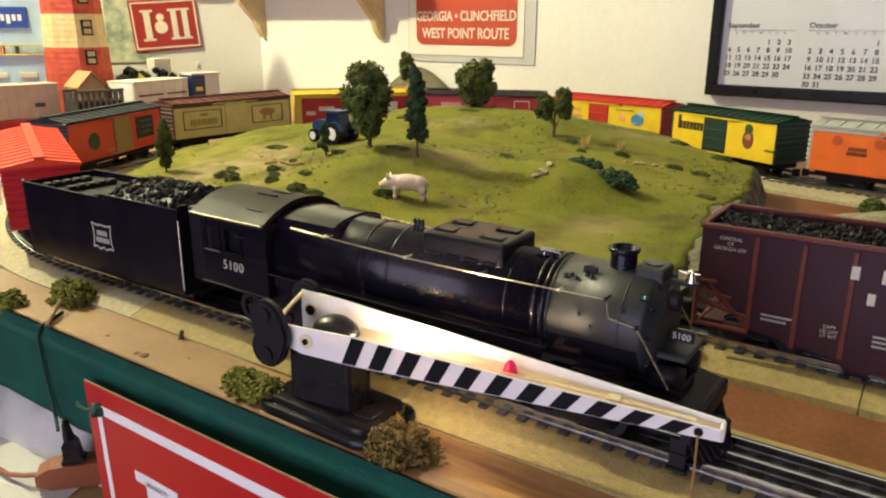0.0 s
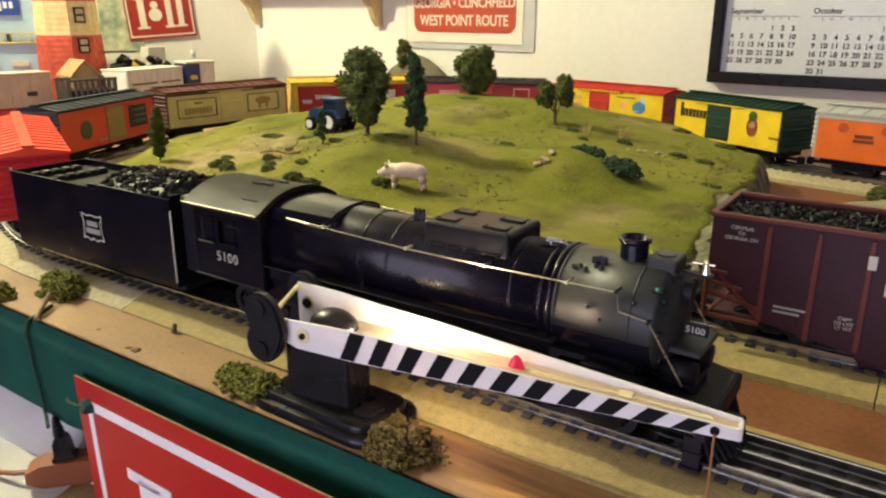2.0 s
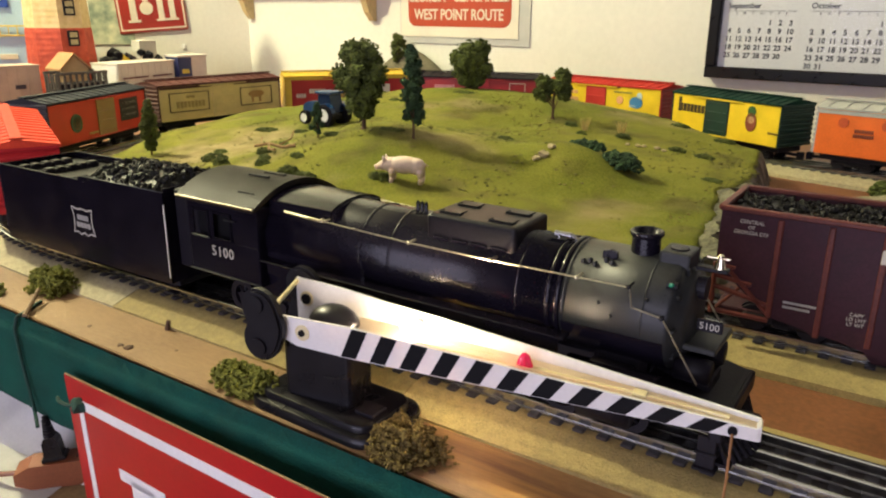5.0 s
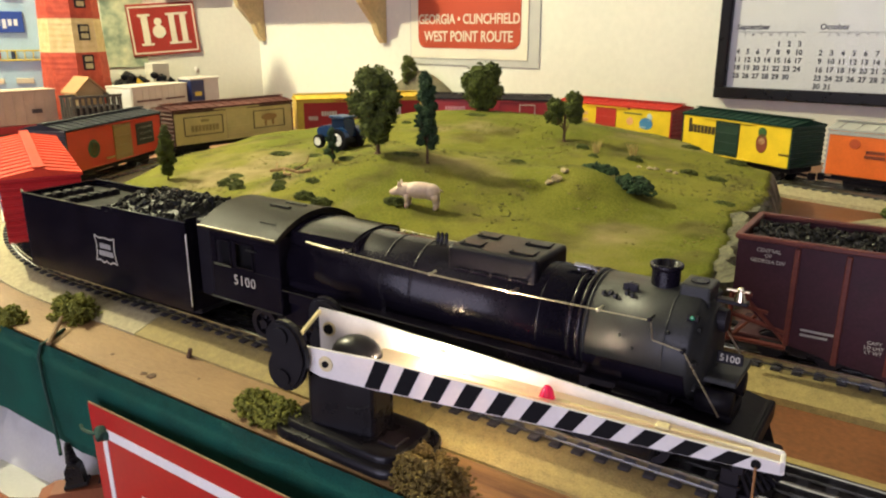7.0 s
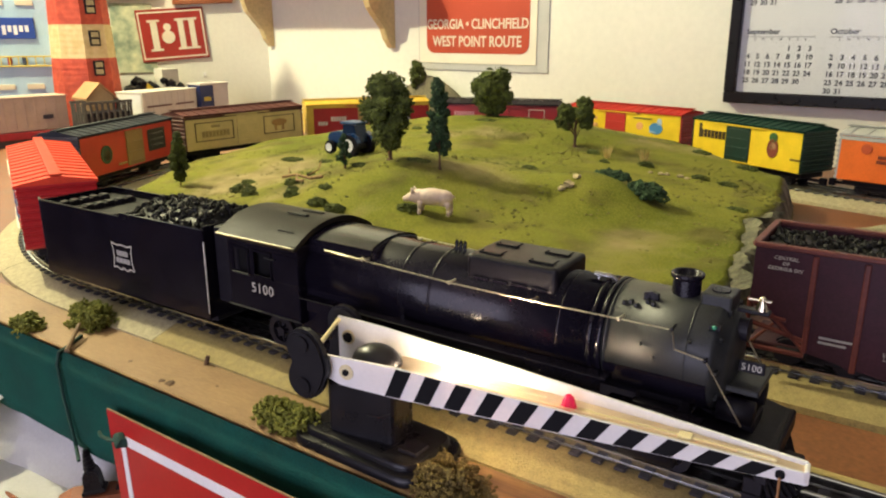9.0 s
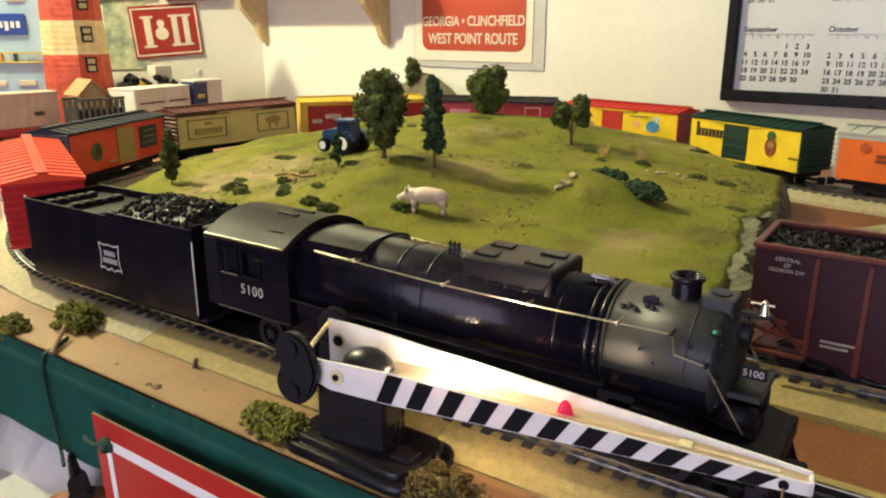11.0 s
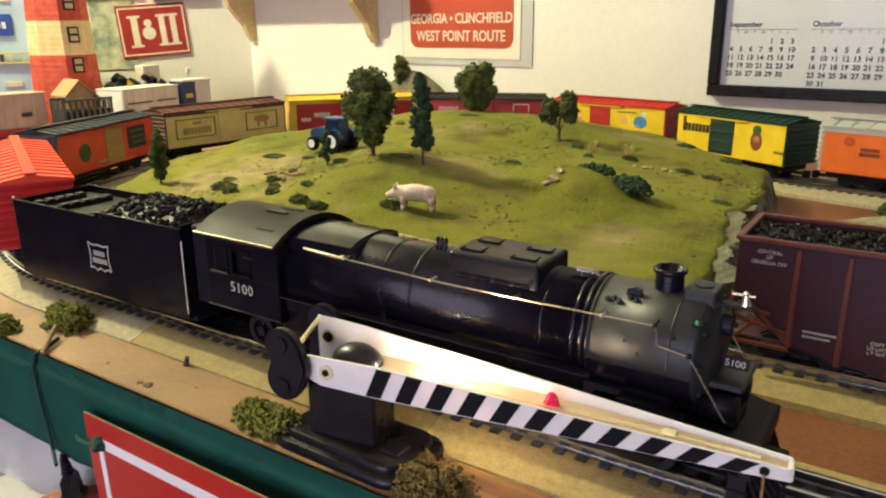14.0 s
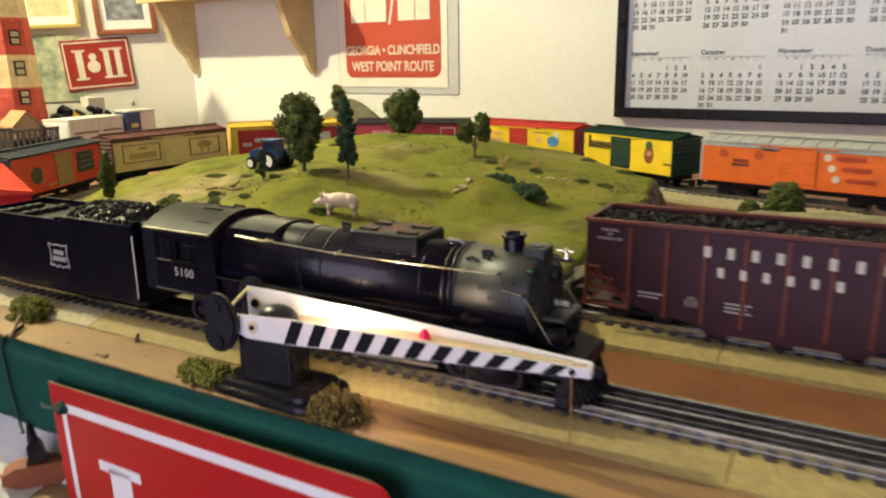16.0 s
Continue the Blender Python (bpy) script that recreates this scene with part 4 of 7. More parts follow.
    # Black block fills the cab in place of its shaded interior.
    part("cab_shade_block", cube(-0.3355, -0.281, -0.0300, 0.0300, 0.0475, 0.0925, .001), STRIPE, e)
    part("cab_diaphragm", cube(-0.3675, -0.3440, -0.0235, 0.0235, 0.040, 0.0945, .001), FRAMEBLK, e)
    part("cab_floor", cube(-0.345, -0.277, -0.033, 0.033, 0.0455, 0.0475, 0.0005), BLACK, e)
    part("cab_bottom_rail", cube(-0.343, -0.2765, -0.0346, -0.0332, 0.0462, 0.0472, 0.0003), GRAPHITE, e)
    part("arm_rest", cube(-0.337, -0.3205, -0.0352, -0.0336, 0.0700, 0.0712, 0.0004), GRAPHITE, e)
    part("rain_strip", cube(-0.306, -0.296, -0.0350, -0.0335, 0.0842, 0.0850, 0.0003), GRAPHITE, e)
    pts = [(-0.0365, 0.0935), (-0.0372, 0.0945), (-0.0368, 0.0958)]
    pts += [(-0.036 + 0.072 * k / 18, 0.0962 + 0.0118 * (1 - abs(k / 9 - 1) ** 2.1)) for k in range(0, 19)]
    pts += [(0.0372, 0.0945), (0.036, 0.0935)] + [(0.034 - 0.068 * k / 18, 0.0938 + 0.0110 * (1 - abs(k / 9 - 1) ** 2.1)) for k in range(1, 18)]
    roof = part("cab_roof", prism(pts, -0.3475, -0.2755, "x"), ROOFBLK, e, smooth="auto")
    # Bright metal wire on each eave stands in for the bulb's highlight.
    for y in (-0.0371, 0.0371):
        part("eave_highlight", wire(bmesh.new(), [(-0.3470, y, 0.0957), (-0.2760, y, 0.0957)], 0.0007, 8), NICKEL, roof, "bright wire standing in for the highlight along the cab eave")
    part("roof_rim", prism([(y, z + .0006) for y, z in pts[3:22]] + [(y, z - .001) for y, z in pts[3:22]][::-1], -0.2795, -0.2750, "x"), ROOFBLK, roof, smooth="auto")
    for u, y in ((-0.302, -0.006), (-0.298, 0.004)):
        h = part("roof_hatch", cube(u - .009, u + .009, y - .0012, y + .0012, 0.1074, 0.1088, .0003), STRIPE, roof)
    part("roof_slot", cube(-0.300, -0.286, -0.0265, -0.0255, 0.1005, 0.1026, .0002), STRIPE, roof)
    lettering("cab_number", "5100", 0.0095, LETTER, e, Matrix.Translation((-0.3100, -0.03362, 0.0620)) @ pose(0, 0, 0, 90, 0, 0), "cream painted engine number", spacing=1.12)
    # walkways, frame and gear
    for s in (-1, 1):
        y0, y1 = sorted((s * 0.0335, s * 0.0245))
        part("running_board", cube(-0.277, -0.075, y0, y1, 0.0622, 0.0636, 0.0004), BLACK, e)
        part("running_board", cube(-0.075, -0.030, y0, y1, 0.0522, 0.0536, 0.0004), BLACK, e)
        part("skirt_plate", cube(-0.272, -0.078, s * 0.0318 - .0006, s * 0.0318 + .0006, 0.0555, 0.0622, 0.0004), BLACK, e)
        part("air_reservoir", ring_profile([(-0.205, 0.002), (-0.204, 0.0042), (-0.158, 0.0042), (-0.157, 0.002)], 14, 0.058, s * 0.0275), FRAMEBLK, e, smooth=True)
        part("cylinder", ring_profile([(-0.0665, 0.004), (-0.066, 0.0098), (-0.0415, 0.0098), (-0.041, 0.0045), (-0.0385, 0.003)], 22, 0.0345, s * 0.0265), FRAMEBLK, e, smooth=True)
        part("valve_chest", ring_profile([(-0.064, 0.003), (-0.0635, 0.0058), (-0.044, 0.0058), (-0.0435, 0.003)], 18, 0.0485, s * 0.0250), FRAMEBLK, e, smooth=True)
        for u in (-0.118, -0.157, -0.196, -0.235):
            spoked_wheel(e, "driving_wheel", u, s * 0.0165, 0.0182)
        for u in (-0.046, -0.080):
            spoked_wheel(e, "leading_wheel", u, s * 0.0162, 0.0092, 8)
        for u in (-0.275, -0.312):
            spoked_wheel(e, "trailing_wheel", u, s * 0.0162, 0.0105, 8)
        yr = s * 0.0225
        rod = cube(-0.240, -0.113, yr - .0008, yr + .0008, 0.0285, 0.0315, .0006)
        for u in (-0.118, -0.157, -0.196, -0.235):
            tube(rod, (u, yr - .0014, 0.030), (u, yr + .0014, 0.030), 0.0030, n=14)
        part("side_rod", rod, STEELD, e)
        yr = s * 0.0252
        m = cube(-0.157, -0.092, yr - .0008, yr + .0008, -.0013, .0013, .0005)
        bmesh.ops.transform(m, matrix=Matrix.Translation((0, 0, 0.0305)) @ Matrix.Rotation(radians(-3), 4, "Y"), verts=m.verts)
        tube(m, (-0.157, yr - .0015, 0.0305 - .008), (-0.157, yr + .0015, 0.0305 - .008), 0.0028, n=12)
        part("main_rod", m, STEELD, e)
        vr = wire(bmesh.new(), [(-0.157, yr, 0.026), (-0.148, yr - s * .001, 0.044), (-0.110, yr - s * .001, 0.050), (-0.070, yr - s * .001, 0.049)], 0.0009)
        part("valve_gear", vr, STEELD, e)
        part("crosshead", cube(-0.098, -0.089, s * 0.0262 - .002, s * 0.0262 + .002, 0.0325, 0.0395, .0008), BRASS, e)
        part("guide_bar", cube(-0.118, -0.066, s * 0.0262 - .001, s * 0.0262 + .001, 0.0402, 0.0416, .0003), STEELD, e)
        rail = [(-0.2405, s * 0.0262, 0.0945), (-0.2385, s * 0.0292, 0.0955), (-0.1675, s * 0.0288, 0.0930), (-0.1175, s * 0.0288, 0.0930), (-0.0470, s * 0.0288, 0.0938), (-0.0455, s * 0.0288, 0.0848), (-0.0317, s * 0.0285, 0.0826), (-0.0140, s * 0.0285, 0.0560)]
        part("handrail", wire(bmesh.new(), rail, 0.00043, 8), NICKEL, e)
        for u, z in ((-0.228, 0.0948), (-0.1675, 0.0930), (-0.1175, 0.0930), (-0.072, 0.0934), (-0.0475, 0.0940), (-0.0318, 0.0826)):
            k = bmesh.new()
            tube(k, (u, s * 0.0225, z), (u, s * 0.0288, z), 0.0007, 0.0006, n=8)
            ball(k, (u, s * 0.0288, z), 0.0011, sub=2)
            part("handrail_knob", k, NICKEL if u < -.05 else BLACK, e)
    bm = bmesh.new()
    for u, v, z in ((-0.062, -0.0262, 0.0825), (-0.040, -0.0255, 0.0885), (-0.0555, -0.0266, 0.0775)):
        ball(bm, (u, v, z), 0.0011, sub=1)
    part("boiler_studs", bm, GRAPHITE, e)
    # front end
    part("frame", cube(-0.330, -0.012, -0.010, 0.010, 0.026, 0.050, 0.001), FRAMEBLK, e)
    part("ash_pan", cube(-0.276, -0.215, -0.0145, 0.0145, 0.030, 0.046, 0.002), FRAMEBLK, e)
    part("smokebox_saddle", cube(-0.066, -0.040, -0.018, 0.018, 0.030, 0.058, 0.003), FRAMEBLK, e)
    dk = prism([(-0.038, 0.050), (-0.004, 0.042), (-0.002, 0.042), (-0.002, 0.0385), (-0.038, 0.046)], -0.0295, 0.0295)
    part("pilot_deck", dk, FRAMEBLK, e)
    pb = part("pilot_beam", cube(-0.006, 0.000, -0.0315, 0.0315, 0.0325, 0.0415, 0.0008), FRAMEBLK, e)
    cc = part("cowcatcher", cube(-0.004, 0.004, -0.027, 0.027, 0.0188, 0.0206, .0004), FRAMEBLK, e)
    for k in range(13):
        v = -0.027 + 0.0045 * k
        reach = 0.010 * (1 - (abs(v) / 0.030) ** 1.5)
        part("pilot_bar", tube(bmesh.new(), (-0.003, v, 0.033), (0.001 + reach, v * .92, 0.0195), 0.0012, n=6), FRAMEBLK, cc)
    for s in (-1, 1):
        stp = bmesh.new()
        box(stp, -0.010, -0.002, s * 0.030 - .001, s * 0.030 + .001, 0.018, 0.034, .0004)
        box(stp, -0.011, -0.001, s * 0.029 - .004, s * 0.029 + .004, 0.0175, 0.0190, .0004)
        box(stp, -0.011, -0.001, s * 0.029 - .003, s * 0.029 + .003, 0.0255, 0.0268, .0004)
        part("step", stp, FRAMEBLK, e)
        air = ring_profile([(-0.028, 0.002), (-0.0275, 0.006), (-0.012, 0.006), (-0.0115, 0.002)], 16, 0.055, s * 0.0125)
        part("air_pump", air, FRAMEBLK, e, smooth=True)
    nb = part("number_board", cube(-0.0226, -0.0110, -0.0045, -0.0025, 0.0708, 0.0765, .0005), FRAMEBLK, e)
    lettering("board_number", "5100", 0.0046, LETTER, nb, Matrix.Translation((-0.0168, -0.0047, 0.0736)) @ pose(0, 0, 0, 90, 0, 0))
    part("board_shelf", cube(-0.0255, -0.0105, -0.0155, 0.0155, 0.0645, 0.0675, .0006), GRAPHITE, e)
    hd = bmesh.new()
    tube(hd, (-0.0255, 0, 0.0900), (-0.0205, 0, 0.0900), 0.0055, n=20)
    part("headlight", hd, FRAMEBLK, e)
    bell = bmesh.new()
    tube(bell, (-0.0165, 0.0005, 0.1005), (-0.0165, 0.0005, 0.1050), 0.0028, 0.0014, n=14)
    ball(bell, (-0.0165, 0.0005, 0.1056), 0.0014)
    tube(bell, (-0.0225, 0.0005, 0.1050), (-0.0125, 0.0005, 0.1050), 0.0006, n=6)
    part("bell", bell, SILVERG, e, "bright nickel bell")
    part("bell_bracket", cube(-0.0265, -0.0125, -0.002, 0.003, 0.0985, 0.1005, .0005), FRAMEBLK, e)
    for s in (-1, 1):
        cl = bmesh.new()
        tube(cl, (-0.0335, s * 0.0195, 0.0955), (-0.0285, s * 0.0195, 0.0955), 0.0017, n=10)
        ml = part("marker_lamp", cl, FRAMEBLK, e)
        gl = bmesh.new()
        ball(gl, (-0.0310, s * 0.0212, 0.0960), 0.0012)
        part("lens", gl, GREENGLASS, ml, "green jewel lens")
    cp = cube(0.000, 0.0095, -.003, .003, 0.0285, 0.0345, .001)
    part("coupler", cp, FRAMEBLK, e)
    return e


STEELD = surface("dull_rod_steel", (0.30, 0.27, 0.22), 0.4, metal=1.0, vary=0.2, bump=0)
SILVERG = surface("nickel_bell", (0.75, 0.68, 0.5), 0.2, metal=1.0, vary=0.1, bump=0)
GREENGLASS = surface("green_glass", (0.01, 0.18, 0.09), 0.1, vary=0.1, bump=0, coat=0.6)
engine()


# ---- tender ----
def coal_load(name, m, u0, u1, half, z0, rise, count, size, label):
    def top(u, v):
        a = (u - u0) / (u1 - u0)
        prof = min(1.0, a / .22, (1 - a) / .10) if rise > .004 else 1
        return z0 + rise * max(0, prof) * (1 - (v / half) ** 2 * .75) + .0012 * noise.noise(Vector((u * 90, v * 90, 4)))

    bag = Bag()
    n, k = 40, 16
    for i in range(n + 1):
        for j in range(k + 1):
            u, v = u0 + (u1 - u0) * i / n, -half + 2 * half * j / k
            bag.verts.append((u, v, top(u, v) - .001))
    for i in range(n):
        for j in range(k):
            a = i * (k + 1) + j
            bag.faces.append([a, a + k + 1, a + k + 2, a + 1])
    for _ in range(count):
        u, v = random.uniform(u0, u1), random.uniform(-half, half)
        bag.chip((u, v, top(u, v)), size * random.uniform(.6, 1.5))
    ob = bag.part(name, COAL)
    ob.matrix_world = m
    return tagged(ob, label, "coal", kind="stuff")


TEND = TRK @ Matrix.Translation((-0.472, 0.0, 0)) @ Matrix.Rotation(radians(1.0), 4, "Z")


def tender():
    t = empty("coal_tender", TEND, "black model coal tender with white shield emblem", "tender")
    for s in (-1, 1):
        y0, y1 = sorted((s * 0.0335, s * 0.0322))
        b = bmesh.new()
        out = [(-0.1035, 0.0275), (0.1025, 0.0275), (0.1025, 0.0925), (0.0085, 0.0925), (0.0065, 0.0895), (-0.1035, 0.0895)]
        b = prism(out, y0, y1)
        part("side_sheet", b, BLACK, t)
        tr = bmesh.new()
        wire(tr, [(-0.1035, s * 0.0330, 0.0897), (0.0065, s * 0.0330, 0.0897), (0.0088, s * 0.0330, 0.0927), (0.1025, s * 0.0330, 0.0927)], 0.0006)
        part("rim", tr, GRAPHITE, t, smooth=True)
        hr = wire(bmesh.new(), [(0.1045, s * 0.0348, 0.0850), (0.1045, s * 0.0352, 0.0330)], 0.0005, 8)
        part("grab_rail", hr, NICKEL, t)
    part("rear_sheet", cube(-0.1050, -0.1035, -0.0335, 0.0335, 0.0275, 0.0893, .0004), BLACK, t)
    part("front_sheet", cube(0.1005, 0.1022, -0.032, 0.032, 0.0275, 0.0950, .0005), BLACK, t)
    part("deck", cube(-0.1035, 0.004, -0.0322, 0.0322, 0.0275, 0.0835, 0), DECKM, t, "dusty grey-black water deck")
    part("bunker_floor", cube(0.004, 0.1005, -0.0322, 0.0322, 0.0275, 0.080, 0), BLACK, t)
    for u, v0, v1 in ((-0.086, -0.026, 0.018), (-0.058, -0.022, 0.024)):
        bm = cube(u - .003, u + .003, v0, v1, 0.0833, 0.0872, .0006)
        for k in range(5):
            v = v0 + (v1 - v0) * (k + .5) / 5
            box(bm, u - .0038, u + .0038, v - .003, v + .003, 0.0833, 0.0884, .0006)
        part("deck_rib", bm, FRAMEBLK, t)
    for x, y in ((-0.07, 0.018), (-0.072, -0.012), (-0.03, 0.02)):
        bm = bmesh.new()
        tube(bm, (x, y, 0.0833), (x, y, 0.0845), 0.0016, n=10)
        part("filler_cap", bm, FRAMEBLK, t)
    # shield emblem: outline and two plain bars
    sh = bmesh.new()
    pts = [(-0.0125, 0.0105), (-0.006, 0.0090), (0, 0.0100), (0.006, 0.0090), (0.0125, 0.0105), (0.0110, 0.004), (0.0112, -0.003), (0.0130, -0.0095), (0.0085, -0.0085), (0.004, -0.0105), (0, -0.0085), (-0.004, -0.0105), (-0.0085, -0.0085), (-0.0130, -0.0095), (-0.0112, -0.003), (-0.0110, 0.004)]
    for a, b in zip(pts, pts[1:] + pts[:1]):
        tube(sh, (a[0], 0, a[1]), (b[0], 0, b[1]), 0.00055, n=6)
    em = part("shield_emblem", sh, LETTER, t, "white outlined shield emblem")
    em.matrix_local = Matrix.Translation((0.006, -0.0337, 0.0575)) @ Matrix.Diagonal((1, .35, 1, 1))
    for z, w in ((0.0030, 0.0070), (-0.0028, 0.0090)):
        for k in range(4):
            u = -w + 2 * w * (k + .5) / 4
            bb = part("emblem_bar", cube(u - w / 4.8, u + w / 4.8, -.0004, .0004, z - .0020, z + .0020), LETTERD, em)
    part("underframe", cube(-0.100, 0.098, -0.024, 0.024, 0.0215, 0.0275, .001), FRAMEBLK, t)
    for u in (-0.066, 0.064):
        truck(t, u)
    bm = bmesh.new()
    tube(bm, (-0.104, 0, 0.028), (-0.120, 0, 0.028), 0.002, n=8)
    box(bm, -0.124, -0.116, -.004, .004, 0.023, 0.033, .001)
    part("coupler", bm, FRAMEBLK, t)
    part("drawbar", cube(0.098, 0.135, -.003, .003, 0.030, 0.033, .0005), FRAMEBLK, t)
    for s in (-1, 1):
        part("step", cube(0.094, 0.104, s * 0.031 - .003, s * 0.031 + .003, 0.0195, 0.021, .0004), FRAMEBLK, t)
    lm = bmesh.new()
    ball(lm, (-0.1045, -0.0325, 0.0905), 0.0012)
    part("marker_lamp", lm, NICKEL, t)
    return t


DECKM = surface("dusty_deck", (0.020, 0.019, 0.019), 0.65, vary=0.3, scale=60, fine=500, bump=0.1, spec=0.12)
LETTERD = surface("grey_emblem_ink", (0.30, 0.29, 0.26), 0.5, vary=0.1, bump=0)
tender()
coal_load("tender_coal", TEND, -0.004, 0.100, 0.0315, 0.0865, 0.0135, 520, 0.0024, "heap of glossy black coal lumps in the tender")


# ---- hopper car on the siding ----
def hopper():
    h = empty("hopper_car", TRK2 @ Matrix.Translation((0.082, 0.000, 0)), "dark brown coal hopper car loaded with coal", "hopper car")
    L0, L1, W = -0.142, 0.142, 0.0325
    zb, zt = 0.031, 0.0965
    for s in (-1, 1):
        y0, y1 = sorted((s * W, s * (W - .0014)))
        out = [(L0, 0.061), (L0 + .034, 0.0335), (L0 + .075, zb - .004), (L0 + .10, zb - .010), (L1 - .10, zb - .010), (L1 - .075, zb - .004), (L1 - .034, 0.0335), (L1, 0.061), (L1, zt), (L0, zt)]
        part("side_sheet", prism(out, y0, y1), HOPPER, h)
        n = 9
        for k in range(n):
            u = L0 + .034 + (L1 - L0 - .068) * k / (n - 1)
            yb0, yb1 = sorted((s * (W + .0018), s * W))
            bm = cube(u - .0016, u + .0016, yb0, yb1, 0.0335 if k in (0, n - 1) else zb - .004, zt - .002, .0005)
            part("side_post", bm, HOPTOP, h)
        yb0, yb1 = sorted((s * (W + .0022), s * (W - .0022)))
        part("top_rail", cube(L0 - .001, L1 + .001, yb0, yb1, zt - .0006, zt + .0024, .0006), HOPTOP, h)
        for e, L in ((1, L0), (-1, L1)):
            cage = bmesh.new()
            for a, b in (((L, 0.0625), (L, 0.029)), ((L, 0.047), (L + e * .034, 0.0405)), ((L, 0.031), (L + e * .034, 0.031)), ((L, 0.0605), (L + e * .012, 0.0605)), ((L, 0.0540), (L + e * .022, 0.0515)), ((L + e * .034, 0.0345), (L + e * .008, 0.0590))):
                x0, x1 = sorted((a[0], b[0]))
                tube(cage, (a[0], s * (W - .0006), a[1]), (b[0], s * (W - .0006), b[1]), 0.0017, n=6)
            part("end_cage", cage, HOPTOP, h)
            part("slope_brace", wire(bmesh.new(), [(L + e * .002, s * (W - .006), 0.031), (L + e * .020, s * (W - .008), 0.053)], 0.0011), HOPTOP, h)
    for e, L in ((1, L0), (-1, L1)):
        part("end_sheet", cube(min(L, L + e * .0014), max(L, L + e * .0014), -W + .0014, W - .0014, 0.061, zt, .0002), HOPPER, h)
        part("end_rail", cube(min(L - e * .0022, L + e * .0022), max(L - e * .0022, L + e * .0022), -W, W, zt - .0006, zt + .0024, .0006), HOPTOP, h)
        sl = prism([(L + e * .001, 0.0605), (L + e * .060, 0.026), (L + e * .062, 0.0275), (L + e * .003, 0.0625)], -W + .0016, W - .0016)
        part("slope_sheet", sl, HOPPER, h)
        part("end_sill", cube(min(L, L + e * .05), max(L, L + e * .05), -.020, .020, 0.0275, 0.0305, .0006), HOPPER, h)
        bm = bmesh.new()
        tube(bm, (L + e * .01, 0, 0.028), (L - e * .014, 0, 0.028), 0.0022, n=8)
        box(bm, L - e * .014 - .004, L - e * .014 + .004, -.0045, .0045, 0.0225, 0.0335, .001)
        part("coupler", bm, FRAMEBLK, h)
        truck(h, L + e * .040)
        wh = bmesh.new()
        tube(wh, (L - e * .002, -0.012, 0.052), (L - e * .0035, -0.012, 0.052), 0.0055, n=16)
        part("brake_wheel", wh, HOPTOP, h)
    for u in (-0.045, 0.0, 0.045):
        part("hopper_chute", prism([(u - .020, 0.030), (u - .006, 0.0135), (u + .006, 0.0135), (u + .020, 0.030)], -.020, .020), HOPPER, h)
    side = lambda u, z: Matrix.Translation((u, -W - .00035, z)) @ pose(0, 0, 0, 90, 0, 0)  # noqa: E731
    for i, (txt, z) in enumerate((("CENTRAL", 0.0905), ("OF", 0.0872), ("GEORGIA DIV", 0.0838))):
        lettering("stencil", txt, 0.0032, LETTER, h, side(L0 + .018, z))
    for txt, z in (("CAPY", 0.0455), ("LD LMT", 0.0425), ("LT WT", 0.0395)):
        lettering("stencil", txt, 0.0030, LETTER, h, side(L0 + .080, z), align="CENTER")
    for u, rows in ((L0 + .050, 2), (L0 + .112, 3)):
        for r in range(rows):
            part("stencil_bar", cube(u - .009, u + .009 - .003 * (r % 2), -W - .0006, -W, 0.0445 - .003 * r, 0.0458 - .003 * r), LETTERD, h)
    # road name as eight plain blocks, number as plain blocks
    for k in range(8):
        u = L0 + .089 + k * .0159
        if u < L1 - .012:
            part("name_block", cube(u - .0023, u + .0023, -W - .0024, -W + .001, 0.0780, 0.0860, .0003), LETTER, h)
    for k in range(6):
        u = L0 + .099 + k * .0150
        part("number_block", cube(u - .0021, u + .0021, -W - .0024, -W + .001, 0.0640, 0.0710, .0003), LETTER, h)
    return h


hopper()
coal_load("hopper_coal", TRK2 @ Matrix.Translation((0.082, 0, 0)), -0.138, 0.138, 0.0305, 0.0925, 0.003, 900, 0.0021, "rough coal load filling the hopper car")

# ---- crossing gate ----
GATE = pose(-0.2705, 0.2943, 0, 0, 0, math.degrees(math.atan2(0.0468, 0.2016)))
ARM0, ARM1 = -0.0165, 0.2165


def arm_z(x, k):
    """Lower (0) and upper (1) edge of the arm at x."""
    a = max(0.0, min(1.0, (x - 0.03) / (ARM1 - 0.03)))
    mid = 0.0522 - 0.0007 * a
    return mid + (k * 2 - 1) * (0.0082 * (1 - a) + 0.0027 * a)


def far_y(x):
    a = max(0.0, min(1.0, (x - 0.0) / (ARM1 - 0.0)))
    return 0.0300 * (1 - a) + 0.0062 * a


def rounded_plate(x0, x1, y0, y1, z0, z1, r, bevel):
    """A plate with rounded corners in plan and a soft upper edge."""
    bm = bmesh.new()
    rings = []
    for inset, z in ((0, z0), (0, z1 - bevel), (bevel * .12, z1 - bevel * .55), (bevel * .42, z1 - bevel * .16), (bevel, z1)):
        ring = []
        for cx, cy, a0 in ((x1 - r, y0 + r, -90), (x1 - r, y1 - r, 0), (x0 + r, y1 - r, 90), (x0 + r, y0 + r, 180)):
            for k in range(7):
                a = radians(a0 + 15 * k)
                ring.append(bm.verts.new((cx + (r - inset) * math.cos(a), cy + (r - inset) * math.sin(a), z)))
        rings.append(ring)
    n = len(rings[0])
    for A, B in zip(rings, rings[1:]):
        for k in range(n):
            bm.faces.new((A[k], A[(k + 1) % n], B[(k + 1) % n], B[k]))
    bm.faces.new(rings[0][::-1])
    bm.faces.new(rings[-1])
    return bm


